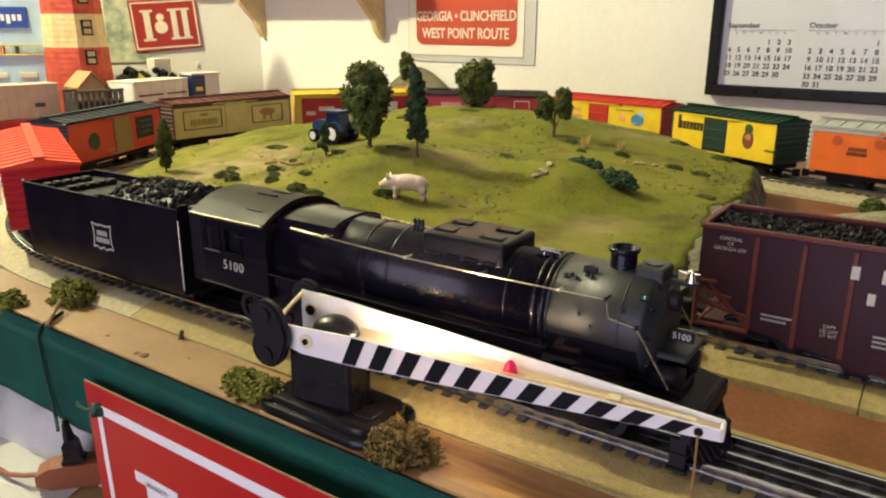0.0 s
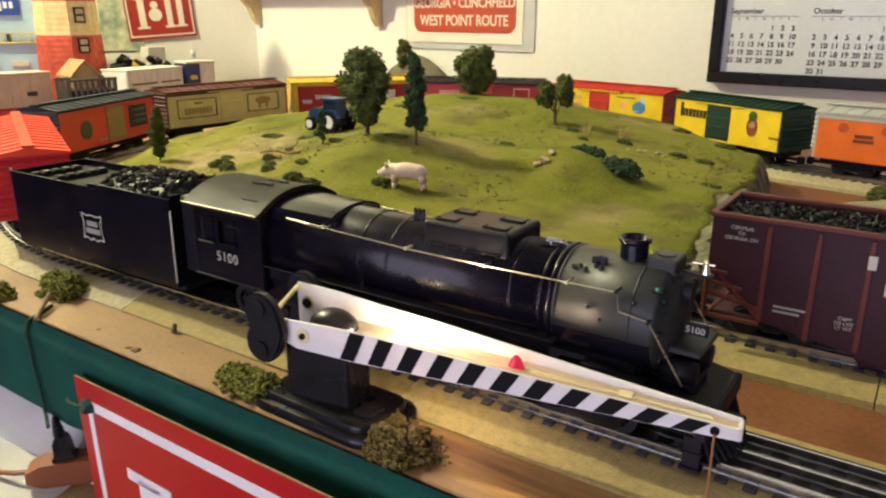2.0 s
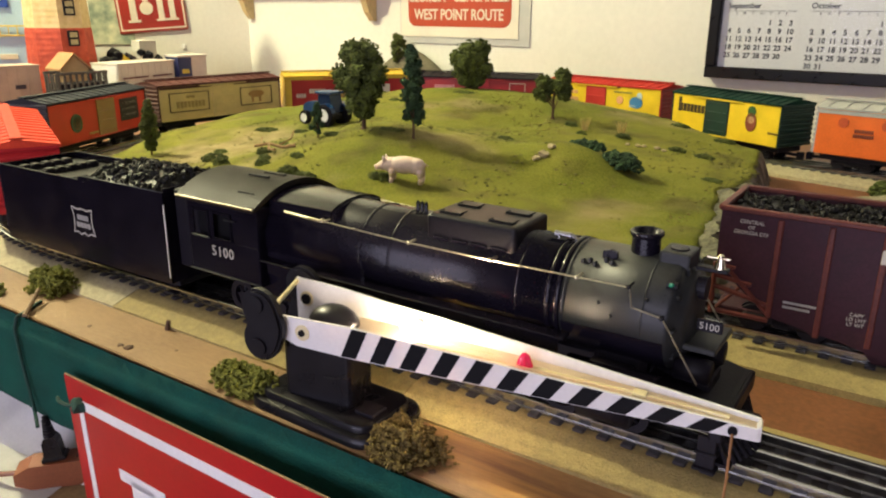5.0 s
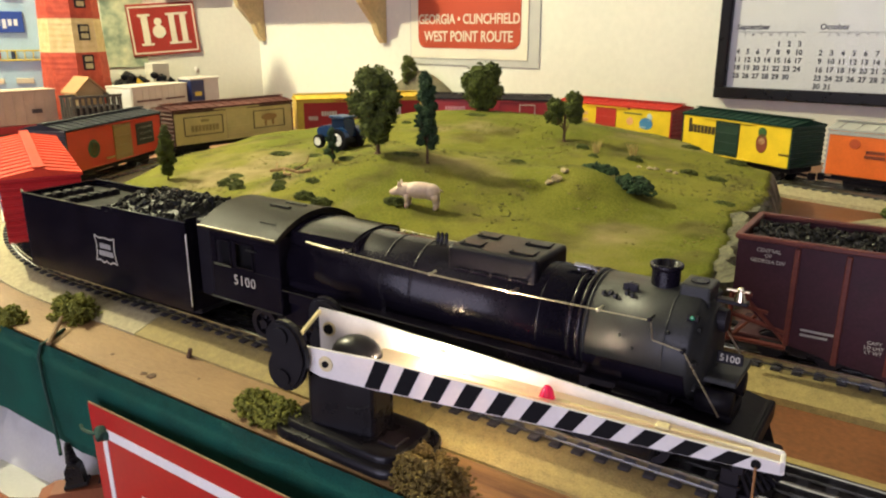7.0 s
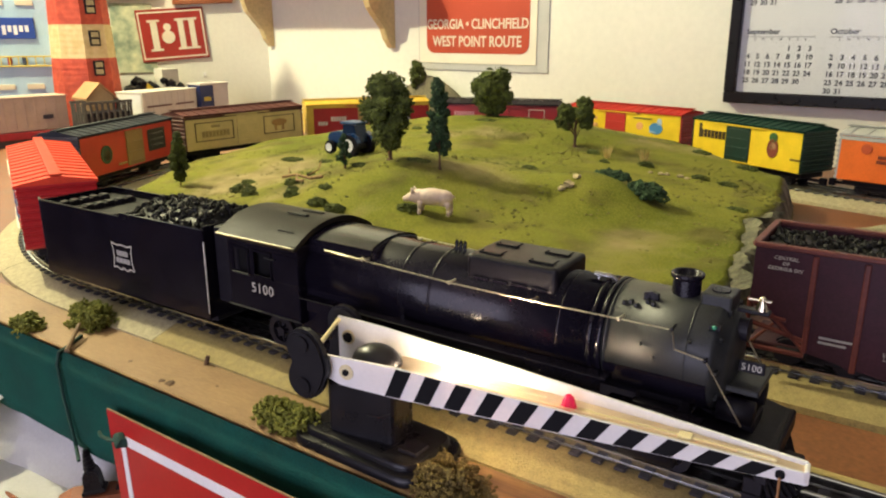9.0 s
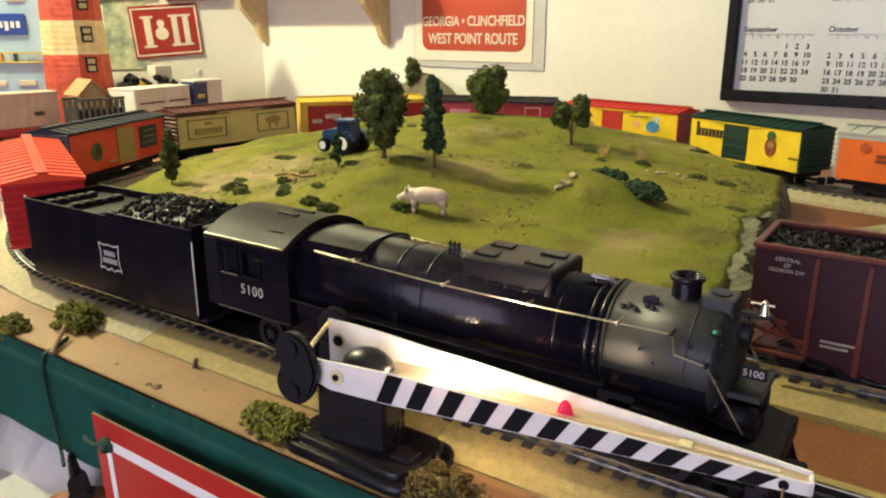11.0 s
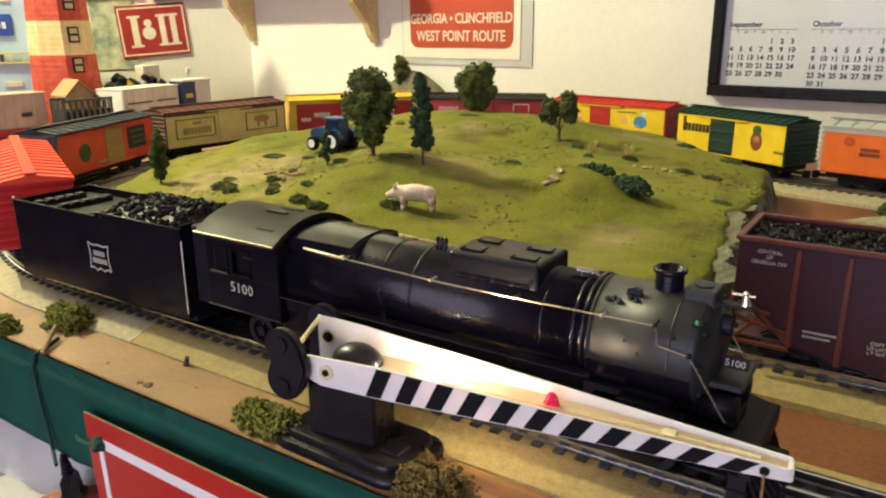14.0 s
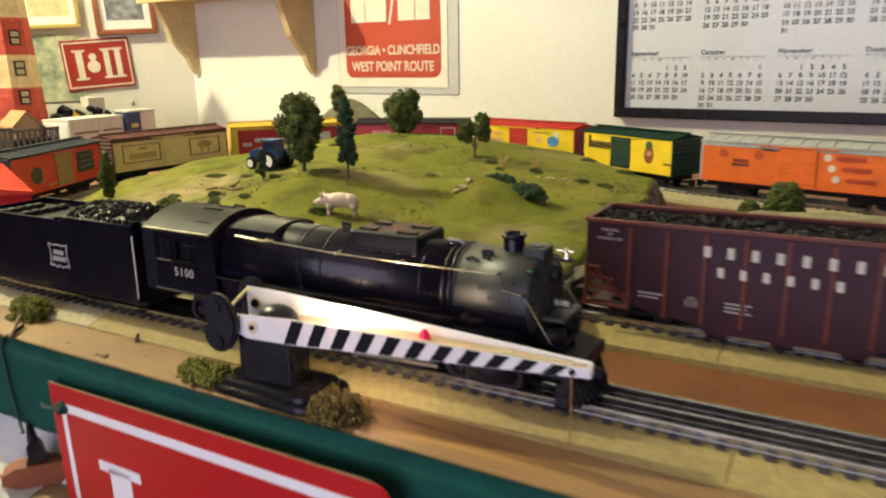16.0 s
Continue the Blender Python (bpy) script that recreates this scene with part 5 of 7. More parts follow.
def crossing_gate():
    g = empty("crossing_gate", GATE, "black crossing gate with a lowered white arm striped black", "crossing gate")
    arm = part("near_arm_side", prism([(ARM0, arm_z(0, 0) + .004), (-0.004, arm_z(0, 0)), (0.03, arm_z(.03, 0) - .0004), (ARM1, arm_z(ARM1, 0)), (ARM1, arm_z(ARM1, 1)), (0.03, arm_z(.03, 1)), (ARM0, arm_z(0, 1) - .001)], 0.0, 0.0014), GATEW, g)
    # far side runs in to the tip
    bm = bmesh.new()
    lo, hi, lo2, hi2 = [], [], [], []
    for i in range(17):
        x = -0.025 + (ARM1 + 0.025) * i / 16
        y = far_y(x)
        lo.append(bm.verts.new((x, y, arm_z(x, 0))))
        hi.append(bm.verts.new((x, y, arm_z(x, 1) + .001 + .0042 * max(0, min(1, 1.40 - x / .17)) + .003 * max(0, 1 - (x + .025) / .06))))
        lo2.append(bm.verts.new((x, y + .0014, arm_z(x, 0))))
        hi2.append(bm.verts.new((x, y + .0014, arm_z(x, 1) + .001 + .0042 * max(0, min(1, 1.40 - x / .17)) + .003 * max(0, 1 - (x + .025) / .06))))
    for A, B in ((lo, hi), (hi, hi2), (hi2, lo2), (lo2, lo)):
        for k in range(16):
            bm.faces.new((A[k], A[k + 1], B[k + 1], B[k]))
    for k in (0, 16):
        bm.faces.new((lo[k], hi[k], hi2[k], lo2[k]))
    bmesh.ops.recalc_face_normals(bm, faces=bm.faces)
    part("far_arm_side", bm, WHITEP, g)
    # web between the sides, from past the lamp house to the tip
    bm = bmesh.new()
    rows = []
    for i in range(13):
        x = 0.018 + (ARM1 - 0.018) * i / 12
        z = arm_z(x, 1) - .0070 * (1 - i / 14) ** 2.2
        rows.append([bm.verts.new((x, .0012, z - .0012)), bm.verts.new((x, .0012, z)), bm.verts.new((x, far_y(x) + .0002, z)), bm.verts.new((x, far_y(x) + .0002, z - .0012))])
    for A, B in zip(rows, rows[1:]):
        for k in range(4):
            bm.faces.new((A[k], B[k], B[(k + 1) % 4], A[(k + 1) % 4]))
    bm.faces.new(rows[0])
    bm.faces.new(rows[-1][::-1])
    bmesh.ops.recalc_face_normals(bm, faces=bm.faces)
    web = part("arm_web", bm, GATEWEB, g, "warm translucent cream web of the arm")
    part("web_rib", wire(bmesh.new(), [(0.060, .006, arm_z(.06, 1) - .002), (0.19, .0045, arm_z(.19, 1) - .0002)], 0.0007), GATEWEB, web)
    part("tip_cap", cube(ARM1 - .0012, ARM1 + .0008, 0, far_y(ARM1) + .0016, arm_z(ARM1, 0), arm_z(ARM1, 1) + .001, .0004), GATEW, g)
    # stripes slant back towards the top
    n = 11
    for k in range(n):
        x0 = 0.0299 + k * 0.01663 - 0.0035
        x1 = x0 + 0.0087
        bm = bmesh.new()
        vs = []
        for y in (-.0003, .0006):
            vs.append([bm.verts.new((x0 - .0034, y, arm_z(x0, 0) + .0001)), bm.verts.new((x1 - .0034, y, arm_z(x1, 0) + .0001)), bm.verts.new((x1 + .0034, y, arm_z(x1, 1) - .0004)), bm.verts.new((x0 + .0034, y, arm_z(x0, 1) - .0004))])
        bm.faces.new(vs[0])
        bm.faces.new(vs[1][::-1])
        for q in range(4):
            bm.faces.new((vs[0][q], vs[0][(q + 1) % 4], vs[1][(q + 1) % 4], vs[1][q]))
        bmesh.ops.recalc_face_normals(bm, faces=bm.faces)
        part("stripe", bm, STRIPE, arm)
    # pivot bosses
    for px_, y, pz_ in ((0.0, 0.0, 0.0522), (-0.0183, far_y(-.018), 0.0571)):
        bm = bmesh.new()
        tube(bm, (px_, y - .0006, pz_), (px_, y + .0006, pz_), 0.0042, n=24)
        boss = part("pivot_boss", bm, CREAMP, g, "yellowed plastic pivot boss")
        bm = bmesh.new()
        tube(bm, (px_, y - .0016, pz_), (px_, y + .0016, pz_), 0.0018 if y == 0 else 0.0030, n=12)
        part("pivot_pin", bm, STRIPE, boss)
    bm = bmesh.new()
    tube(bm, (0.2068, -.0010, 0.0515), (0.2068, .0010, 0.0515), 0.0019, n=14)
    part("tip_eyelet", bm, STRIPE, arm)
    # counterweights: a plate with a rounded lobe above and below
    for y, s in ((-0.0004, -1), (far_y(-.012) + .0014, 1)):
        pts = []
        for k in range(36):
            a = 2 * math.pi * k / 36
            r = 0.0068 + 0.0132 * abs(math.sin(a)) ** 2.0 + 0.0065 * max(0, math.cos(a)) ** 4
            pts.append((-0.0235 + r * math.cos(a) * 1.12, 0.0540 + r * math.sin(a)))
        y0, y1 = sorted((y, y + s * .0060))
        bm = prism(pts, y0, y1)
        bmesh.ops.bevel(bm, geom=[q for q in bm.edges if abs(q.verts[0].co.y - q.verts[1].co.y) < 1e-6], offset=.0014, segments=2, affect="EDGES")
        for dz in (-.0118, .0118):
            tube(bm, (-0.0235, y, 0.054 + dz), (-0.0235, y + s * .0072, 0.054 + dz), 0.0048, n=18)
        part("counterweight", bm, SATIN, g)
    bar = wire(bmesh.new(), [(-0.0175, -.001, 0.0625), (-0.0245, far_y(-.024), 0.0665)], 0.0013, 8)
    part("cross_bar", bar, CREAMP, g)
    # lamp house, post and stepped base
    ps = cube(-0.0165, 0.0255, 0.0035, 0.0265, 0.010, 0.0465, 0.0035, 3)
    part("post", ps, SATIN, g)
    bm = bmesh.new()
    ball(bm, (0.0095, 0.0150, 0.0535), 0.0105, 1.38, .98, 1.0, sub=4)
    part("lamp_dome", bm, SATIN, g, "glossy black domed lamp house", smooth=True)
    bt = part("base_plate", rounded_plate(-0.0400, 0.0500, -0.0085, 0.0420, 0.0, 0.0085, 0.013, 0.0028), SATIN, g, smooth="auto")
    bt.matrix_local = Matrix.Rotation(radians(-9), 4, "Z")
    b2 = part("base_step", rounded_plate(-0.0340, 0.0440, -0.0040, 0.0375, 0.0080, 0.0125, 0.010, 0.0020), SATIN, g, smooth="auto")
    b2.matrix_local = Matrix.Rotation(radians(-9), 4, "Z")
    part("terminal_plate", cube(0.028, 0.040, 0.006, 0.018, 0.0122, 0.0145, .0006), FRAMEBLK, b2)
    bm = wire(bmesh.new(), [(0.010, 0.0030, 0.028), (0.017, 0.0030, 0.0285), (0.0235, 0.0032, 0.032)], 0.0004)
    part("mould_line", bm, GRAPHITE, g)
    # small bulb in the arm, an added unseen one under the web, and a red jewel
    bm = bmesh.new()
    ball(bm, (0.052, 0.013, 0.0605), 0.0022, sub=2)
    part("bulb", bm, BULB, g, "lit clear bulb")
    # Unseen extra bulb, added below the web to go with the fill lamp.
    part("bulb", ball(bmesh.new(), (0.078, 0.0125, 0.0490), 0.0014), BULB, g, "lit clear bulb")
    bm = bmesh.new()
    zj = arm_z(.1165, 1) - .003
    rows = []
    for r, z in ((.0040, 0), (.0040, .0010), (.0034, .0028), (.0029, .0048), (.0022, .0064), (.0012, .0074)):
        rows.append([bm.verts.new((0.1165 + r * (1 if k % 2 else .80) * math.cos(math.pi * k / 8), 0.0085 + r * (1 if k % 2 else .80) * math.sin(math.pi * k / 8), zj + z)) for k in range(16)])
    for A, B in zip(rows, rows[1:]):
        for k in range(16):
            bm.faces.new((A[k], A[(k + 1) % 16], B[(k + 1) % 16], B[k]))
    bm.faces.new(rows[-1])
    bm.faces.new(rows[0][::-1])
    part("red_jewel", bm, JEWEL, g, "glowing red ribbed jewel lens")
    bm = bmesh.new()
    tube(bm, (0.1165, 0.0085, zj - .0012), (0.1165, 0.0085, zj + .0006), .0056, .0050, n=20)
    part("jewel_base", bm, PINKP, g, "pinkish clear plastic base ring")
    part("jewel_clip", cube(0.1205, 0.1275, 0.0065, 0.0105, zj - .0010, zj + .0014, .0005), CREAMP, g)
    part("web_ridge", wire(bmesh.new(), [(0.1275, .0085, zj + .0004), (0.168, .0062, arm_z(.168, 1) - .0010), (0.205, .0042, arm_z(.205, 1) - .0002)], .0011, 8), CREAMP, g)
    part("web_block", cube(0.166, 0.172, 0.0035, 0.0088, arm_z(.17, 1) - .0016, arm_z(.17, 1) + .0006, .0004), CREAMP, g)
    for x0, x1, y in ((0.070, 0.104, 0.0150), (0.082, 0.110, 0.0060)):
        part("web_rib", wire(bmesh.new(), [(x0, y, arm_z(x0, 1) - .0040), (x1, y * .9, arm_z(x1, 1) - .0026)], .0007, 6), GATEWEB, web)
    bm = bmesh.new()
    ball(bm, (0.0560, 0.0215, 0.0600), 0.0016, 1.6, 1, 1)
    part("lens_clip", bm, LILAC, g)
    wr = wire(bmesh.new(), [(0.2068, -.0014, 0.0505), (0.2070, -.0016, 0.030), (0.2064, -.0018, 0.0004)], 0.00055)
    part("tip_wire", wr, COPPER, g, "thin copper prop wire")
    lp = point_lamp("gate_bulb_light", GATE @ Vector((0.0585, 0.0125, 0.0562)), 0.48, (1.0, 0.76, 0.52), 0.003)
    # Added fill lamp that brightens the ground under the arm.
    point_lamp("ground_fill_light", GATE @ Vector((0.078, 0.0125, 0.0465)), 0.058, (1.0, 0.76, 0.62), 0.003)
    return g


GATEWEB = translucent(surface("gate_cream_plastic", (0.88, 0.83, 0.68), 0.45, vary=0.12, scale=60, fine=300, bump=0.1), 0.76, (0.97, 0.84, 0.70))
CREAMP = surface("yellowed_plastic", (0.70, 0.60, 0.34), 0.4, vary=0.1, bump=0.03)
PINKP = surface("clear_pink_plastic", (0.80, 0.42, 0.36), 0.25, vary=0.08, bump=0)
LILAC = surface("clear_lilac_plastic", (0.75, 0.66, 0.72), 0.2, vary=0.05, bump=0)
COPPER = surface("copper_wire", (0.42, 0.22, 0.10), 0.4, metal=0.7, vary=0.2, bump=0)
BULB = glowing("lit_bulb", (1.0, 0.80, 0.52), 9.0, (0.9, 0.85, 0.7))
JEWEL = glowing("red_jewel_lens", (1.0, 0.03, 0.10), 0.22, (0.60, 0.014, 0.06))
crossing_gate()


# ---- red sign on the fascia ----
def sign():
    s = empty("enamel_sign", Matrix.Translation((-0.4590, 0.2535, -0.0165)) @ Matrix.Rotation(radians(2.8), 4, "Z") @ Matrix.Rotation(radians(-2.0), 4, "Y"), "red enamel railway sign with white border tied to the table edge", "sign")
    W, H = 0.322, 0.235
    pts = [(0, 0), (0, -H)]
    for cx, cz, a0 in ((W - .014, -H + .014, -90), (W - .014, -.014, 0)):
        pts += [(cx + .014 * math.cos(radians(a0 + 15 * k)), cz + .014 * math.sin(radians(a0 + 15 * k))) for k in range(7)]
    part("plate", prism(pts, -0.0016, 0), SIGNRED, s)
    for x0, x1, z0, z1 in ((0.0125, W - .0125, -0.0205, -0.0135), (0.0125, 0.0180, -H + .0135, -0.0205), (W - .018, W - .0125, -H + .0135, -0.0205), (0.0125, W - .0125, -H + .0135, -H + .0205)):
        part("border", cube(x0, x1, -0.0021, -0.0014, z0, z1), WHITEP, s)
    # emblem as plain upright slabs and a disc
    def slab_bar(x, w, z0, z1):
        bm = cube(x - w / 2, x + w / 2, -0.0021, -0.0014, z0, z1)
        for z in (z0, z1):
            box(bm, x - w, x + w, -0.0021, -0.0014, z - .004, z + .004)
        return bm
    part("emblem_bar", slab_bar(0.075, 0.024, -0.185, -0.055), WHITEP, s)
    bm = bmesh.new()
    tube(bm, (0.150, -0.0021, -0.105), (0.150, -0.0014, -0.105), 0.030, n=28)
    part("emblem_disc", bm, WHITEP, s)
    part("emblem_bar", slab_bar(0.215, 0.022, -0.185, -0.055), WHITEP, s)
    part("emblem_bar", slab_bar(0.268, 0.022, -0.185, -0.055), WHITEP, s)
    edge = wire(bmesh.new(), [(0.0, -.0008, 0.0004), (W - .014, -.0008, 0.0004)], 0.0006)
    part("worn_edge", edge, TAN, s)
    bm = bmesh.new()
    tube(bm, (W - .016, -0.0032, -0.0175), (W - .016, -0.0012, -0.0175), 0.0035, n=12)
    part("bolt", bm, CLOTHD, s)
    k = lump(bmesh.new(), (0.0165, -0.003, -0.0165), 0.0055, .9, .5, 2.0, 2, 3.0)
    wire(k, [(0.0165, -0.004, -0.0165), (0.006, -0.006, -0.0185), (-0.006, -0.005, -0.0200), (-0.012, -0.003, -0.0195)], 0.0013)
    part("string_knot", k, CLOTHD, s, "dark green tied string")
    return s


CLOTHD = surface("dark_green_string", (0.008, 0.045, 0.03), 0.85, vary=0.3, bump=0.3)
sign()


# ---- things along the table edge ----
def shrub(name, at, rx, ry, rz, mat, label, count=60, seed=1, size=0.0042, category="bush"):
    """A clump of foam or lichen built from many small uneven tufts."""
    rnd = random.Random(seed)
    bag = Bag()
    twigs = [(rnd.uniform(0, 6.283), rnd.uniform(.0, 1.0), rnd.uniform(.35, 1.0) ** .5) for _ in range(count)]
    for i in range(count * 34):
        a, b, r = twigs[i % count]
        a, b = a + rnd.gauss(0, .20), min(1.0, max(0.0, b + rnd.gauss(0, .12)))
        r = r * rnd.uniform(.55, 1.06) * (1 + .40 * noise.noise(Vector((math.cos(a) * 2.6, math.sin(a) * 2.6, b * 3 + seed))))
        q = math.sqrt(max(0, 1 - b * b * .8))
        bag.lump((rx * r * math.cos(a) * q, ry * r * math.sin(a) * q, rz * b * (.75 + .3 * r)), size * .32 * rnd.uniform(.35, 1.15), rnd.uniform(.5, 1.1), 1.2, 2.6, 1, rnd)
    ob = bag.part(name, mat)
    ob.location = at
    ob.rotation_euler = (0, 0, radians(ANG + rnd.uniform(-12, 12)))
    return tagged(ob, label, category)


shrub("lichen_bush", (-0.563, 0.296, 0.0), 0.023, 0.016, 0.020, LICHEN, "olive lichen clump beside the curved track", 80, 3)
shrub("lichen_bush", (-0.598, 0.262, 0.0), 0.018, 0.014, 0.012, LICHEN, "low olive lichen clump at the table edge", 50, 4)
shrub("lichen_bush", (-0.321, 0.2930, 0.0), 0.031, 0.014, 0.016, LICHEN, "olive lichen clump beside the crossing gate base", 80, 5)
shrub("lichen_bush", (-0.207, 0.3015, 0.0), 0.0215, 0.016, 0.020, LICHENB, "brown lichen clump beside the crossing gate base", 80, 6)


def loose(name, bm, mat, label, category, m=None, smooth=False):
    ob = part(name, bm, mat, None, label, smooth)
    if m is not None:
        ob.matrix_world = m
    return tagged(ob, label, category)


loose("wooden_peg", tube(bmesh.new(), (-0.4305, 0.3105, 0.002), (-0.4290, 0.3118, 0.0095), 0.0018, 0.0014, n=7), BARK, "short dark peg standing at the roadbed edge", "peg")
bm = tube(bmesh.new(), (-0.5240, 0.2585, 0.0045), (-0.5480, 0.2800, 0.0125), 0.0019, 0.0013, n=7)
loose("wooden_stick", bm, TAN, "thin pale stick leaning against a lichen clump", "stick")
bm = wire(bmesh.new(), [(-0.5450, 0.2790, 0.0040), (-0.5330, 0.2640, 0.0045), (-0.5275, 0.2545, 0.0040), (-0.5262, 0.2515, -0.004), (-0.5245, 0.2512, -0.014), (-0.5225, 0.2510, -0.028), (-0.5175, 0.2508, -0.048), (-0.5100, 0.2490, -0.062), (-0.4960, 0.2440, -0.066)], 0.0013, 8)
loose("hanging_cord", bm, CLOTHD, "dark green cord hanging over the table edge", "cord")
for i, (x, y, s) in enumerate(((-0.4755, 0.2801, .0016), (-0.4235, 0.2795, .0034), (-0.431, 0.2780, .0022), (-0.3960, 0.2960, .0010), (-0.1880, 0.2990, .0018))):
    loose("glue_spot", lump(bmesh.new(), (0, 0, 0), s, .22, .6, 2, 2, i), BARK, "small dark spot of glue on the table edge", "spot", Matrix.Translation((x, y, 0.0033)))

# a lower shelf under the layout with papers and a power lead
SHELF2 = -0.115
slab("under_shelf", -1.15, -0.40, 0.10, 0.34, SHELF2 - .012, SHELF2, TAN, "plain board shelf under the layout")
PAPER = surface("white_paper", (0.85, 0.84, 0.82), 0.6, vary=0.05, scale=20, bump=0.05)
PAPER2 = surface("grey_paper", (0.62, 0.62, 0.60), 0.6, vary=0.1, scale=20, bump=0.05)


def folded_sheet(name, at, w, d, fold, rz, mat, label, tilt=0):
    bm = bmesh.new()
    n = 10
    rows = []
    for i in range(n + 1):
        x = -w / 2 + w * i / n
        z = fold * (1 - abs(x) / (w / 2)) + .0008 * noise.noise(Vector((x * 40, 0, rz)))
        rows.append([bm.verts.new((x, -d / 2, z)), bm.verts.new((x, d / 2, z + .001))])
    for A, B in zip(rows, rows[1:]):
        bm.faces.new((A[0], B[0], B[1], A[1]))
    bmesh.ops.solidify(bm, geom=bm.faces, thickness=0.0006)
    return loose(name, bm, mat, label, "paper", Matrix.Translation(at) @ Matrix.Rotation(radians(rz), 4, "Z") @ Matrix.Rotation(radians(tilt), 4, "X"))


folded_sheet("folded_paper", (-0.700, 0.150, SHELF2 + .030), 0.20, 0.15, 0.016, 16, PAPER, "white folded paper lying on the lower shelf", 20)
folded_sheet("folded_paper", (-0.585, 0.222, SHELF2 + .001), 0.20, 0.11, 0.006, 20, PAPER, "white sheet of paper beside the power strip", 3)
folded_sheet("folded_card", (-0.612, 0.264, SHELF2 + .034), 0.32, 0.085, 0.012, 9, PAPER, "white card standing on the lower shelf", 58)
folded_sheet("folded_paper", (-0.690, 0.132, SHELF2 + .050), 0.09, 0.12, 0.008, -28, PAPER2, "grey folded paper lying on white paper", 18)


def plug():
    p = empty("power_plug", Matrix.Translation((-0.497, 0.2525, SHELF2 + .0205)) @ pose(0, 0, 0, -4, -6, 55) @ Matrix.Scale(0.62, 4), "black ribbed power plug standing on the brown strip", "plug")
    part("body", prism([(-.010, 0), (.010, 0), (.0085, .022), (.005, .028), (-.005, .028), (-.0085, .022)], -.009, .009), SATIN, p)
    for k in range(5):
        bm = bmesh.new()
        tube(bm, (0, 0, .028 + k * .0042), (0, 0, .031 + k * .0042), .0068 - k * .0006, n=12)
        part("strain_relief_ring", bm, SATIN, p)
    bm = tube(bmesh.new(), (0, 0, .026), (0, 0, .052), .0032, n=8)
    part("cord_end", bm, SATIN, p)
    part("flange", cube(-.013, .013, -.010, .010, -.001, .004, .001), SATIN, p)
    return p


plug()
STRIPM = surface("orange_brown_plastic", (0.25, 0.075, 0.028), 0.5, vary=0.15, scale=30, bump=0.05)
ps = empty("power_strip", Matrix.Translation((-0.502, 0.231, SHELF2 + .0005)) @ pose(0, 0, 0, 0, 0, 55), "orange-brown power strip on the lower shelf", "power strip")
part("housing", prism([(0.0, .003), (.006, 0), (.056, 0), (.056, .019), (.004, .019), (-.006, .014), (-.006, .006)], 0.0, 0.0185), STRIPM, ps)
part("cord", wire(bmesh.new(), [(-0.005, .009, 0.011), (-0.016, .012, 0.010), (-0.030, .022, 0.007), (-0.050, .048, 0.004)], 0.0019, 8), STRIPM, ps)
for x in (.018, .038):
    part("outlet", cube(x - .004, x + .004, .006, .013, .0185, .0194, .0003), SATIN, ps)


# ---- wall hangings and shelf ----
WORDS = surface("cream_print", (0.66, 0.60, 0.48), 0.5, vary=0.08, bump=0)
POSTRED = surface("poster_red", (0.42, 0.058, 0.026), 0.45, vary=0.08, scale=20, bump=0.02)
POSTPAP = surface("poster_cream", (0.70, 0.66, 0.54), 0.5, vary=0.06, scale=14, bump=0.03)


def poster():
    p = empty("railway_poster", Matrix.Translation((-1.052, 1.4395, 0.2885)), "cream poster with red panel of pale words in a clear sleeve", "poster")
    part("sleeve", cube(-0.172, 0.190, -0.0025, -0.0005, -0.150, 0.30, 0), SLEEVE, p, "grey transparent sleeve edge")
    part("paper", cube(-0.168, 0.162, -0.0045, -0.0026, -0.135, 0.29), POSTPAP, p)
    W, z0, z1, r = 0.144, -0.112, 0.27, 0.022
    pts = []
    for cx, cz, a0 in ((W - r, z0 + r, -90), (W - r, z1 - r, 0), (-W + r, z1 - r, 90), (-W + r, z0 + r, 180)):
        pts += [(cx + r * math.cos(radians(a0 + 15 * k)), cz + r * math.sin(radians(a0 + 15 * k))) for k in range(7)]
    part("red_panel", prism(pts, -0.0055, -0.0044), POSTRED, p)
    face = lambda x, z: Matrix.Translation((x, -0.0060, z)) @ pose(0, 0, 0, 90, 0, 0)  # noqa: E731
    for txt, z, sz in (("GEORGIA \u2022 CLINCHFIELD", -0.049, 0.0262), ("WEST POINT ROUTE", -0.087, 0.0282)):
        o = lettering("word_line", txt, sz, WORDS, p, face(0.0, z), spacing=.98, bold=.018)
        wide = o.dimensions.x
        o.matrix_local = face(0.0, z) @ Matrix.Diagonal((0.284 / max(wide, .01), 1.15, 1, 1)) if txt.startswith("GEO") else face(0.0, z) @ Matrix.Diagonal((0.250 / max(wide, .01), 1.15, 1, 1))
    for x, w in ((-0.100, .022), (-0.062, .014), (-0.030, .018), (0.048, .024), (0.095, .020)):
        part("emblem_block", cube(x - w, x + w, -0.0062, -0.0054, 0.018, 0.092), WORDS, p)
    sl = part("emblem_slash", cube(-.003, .003, -0.0062, -0.0054, -0.045, 0.045), WORDS, p)
    sl.matrix_local = Matrix.Translation((0.006, 0, 0.055)) @ Matrix.Rotation(radians(12), 4, "Y")
    return p


SLEEVE = surface("clear_sleeve", (0.50, 0.50, 0.47), 0.2, vary=0.08, scale=15, bump=0.05)
poster()

INKM = surface("date_ink", (0.075, 0.075, 0.085), 0.6, vary=0.2, bump=0)
INK = surface("calendar_ink", (0.05, 0.05, 0.07), 0.6, vary=0.2, bump=0)
SHEET = surface("calendar_sheet", (0.66, 0.66, 0.64), 0.5, vary=0.03, bump=0)


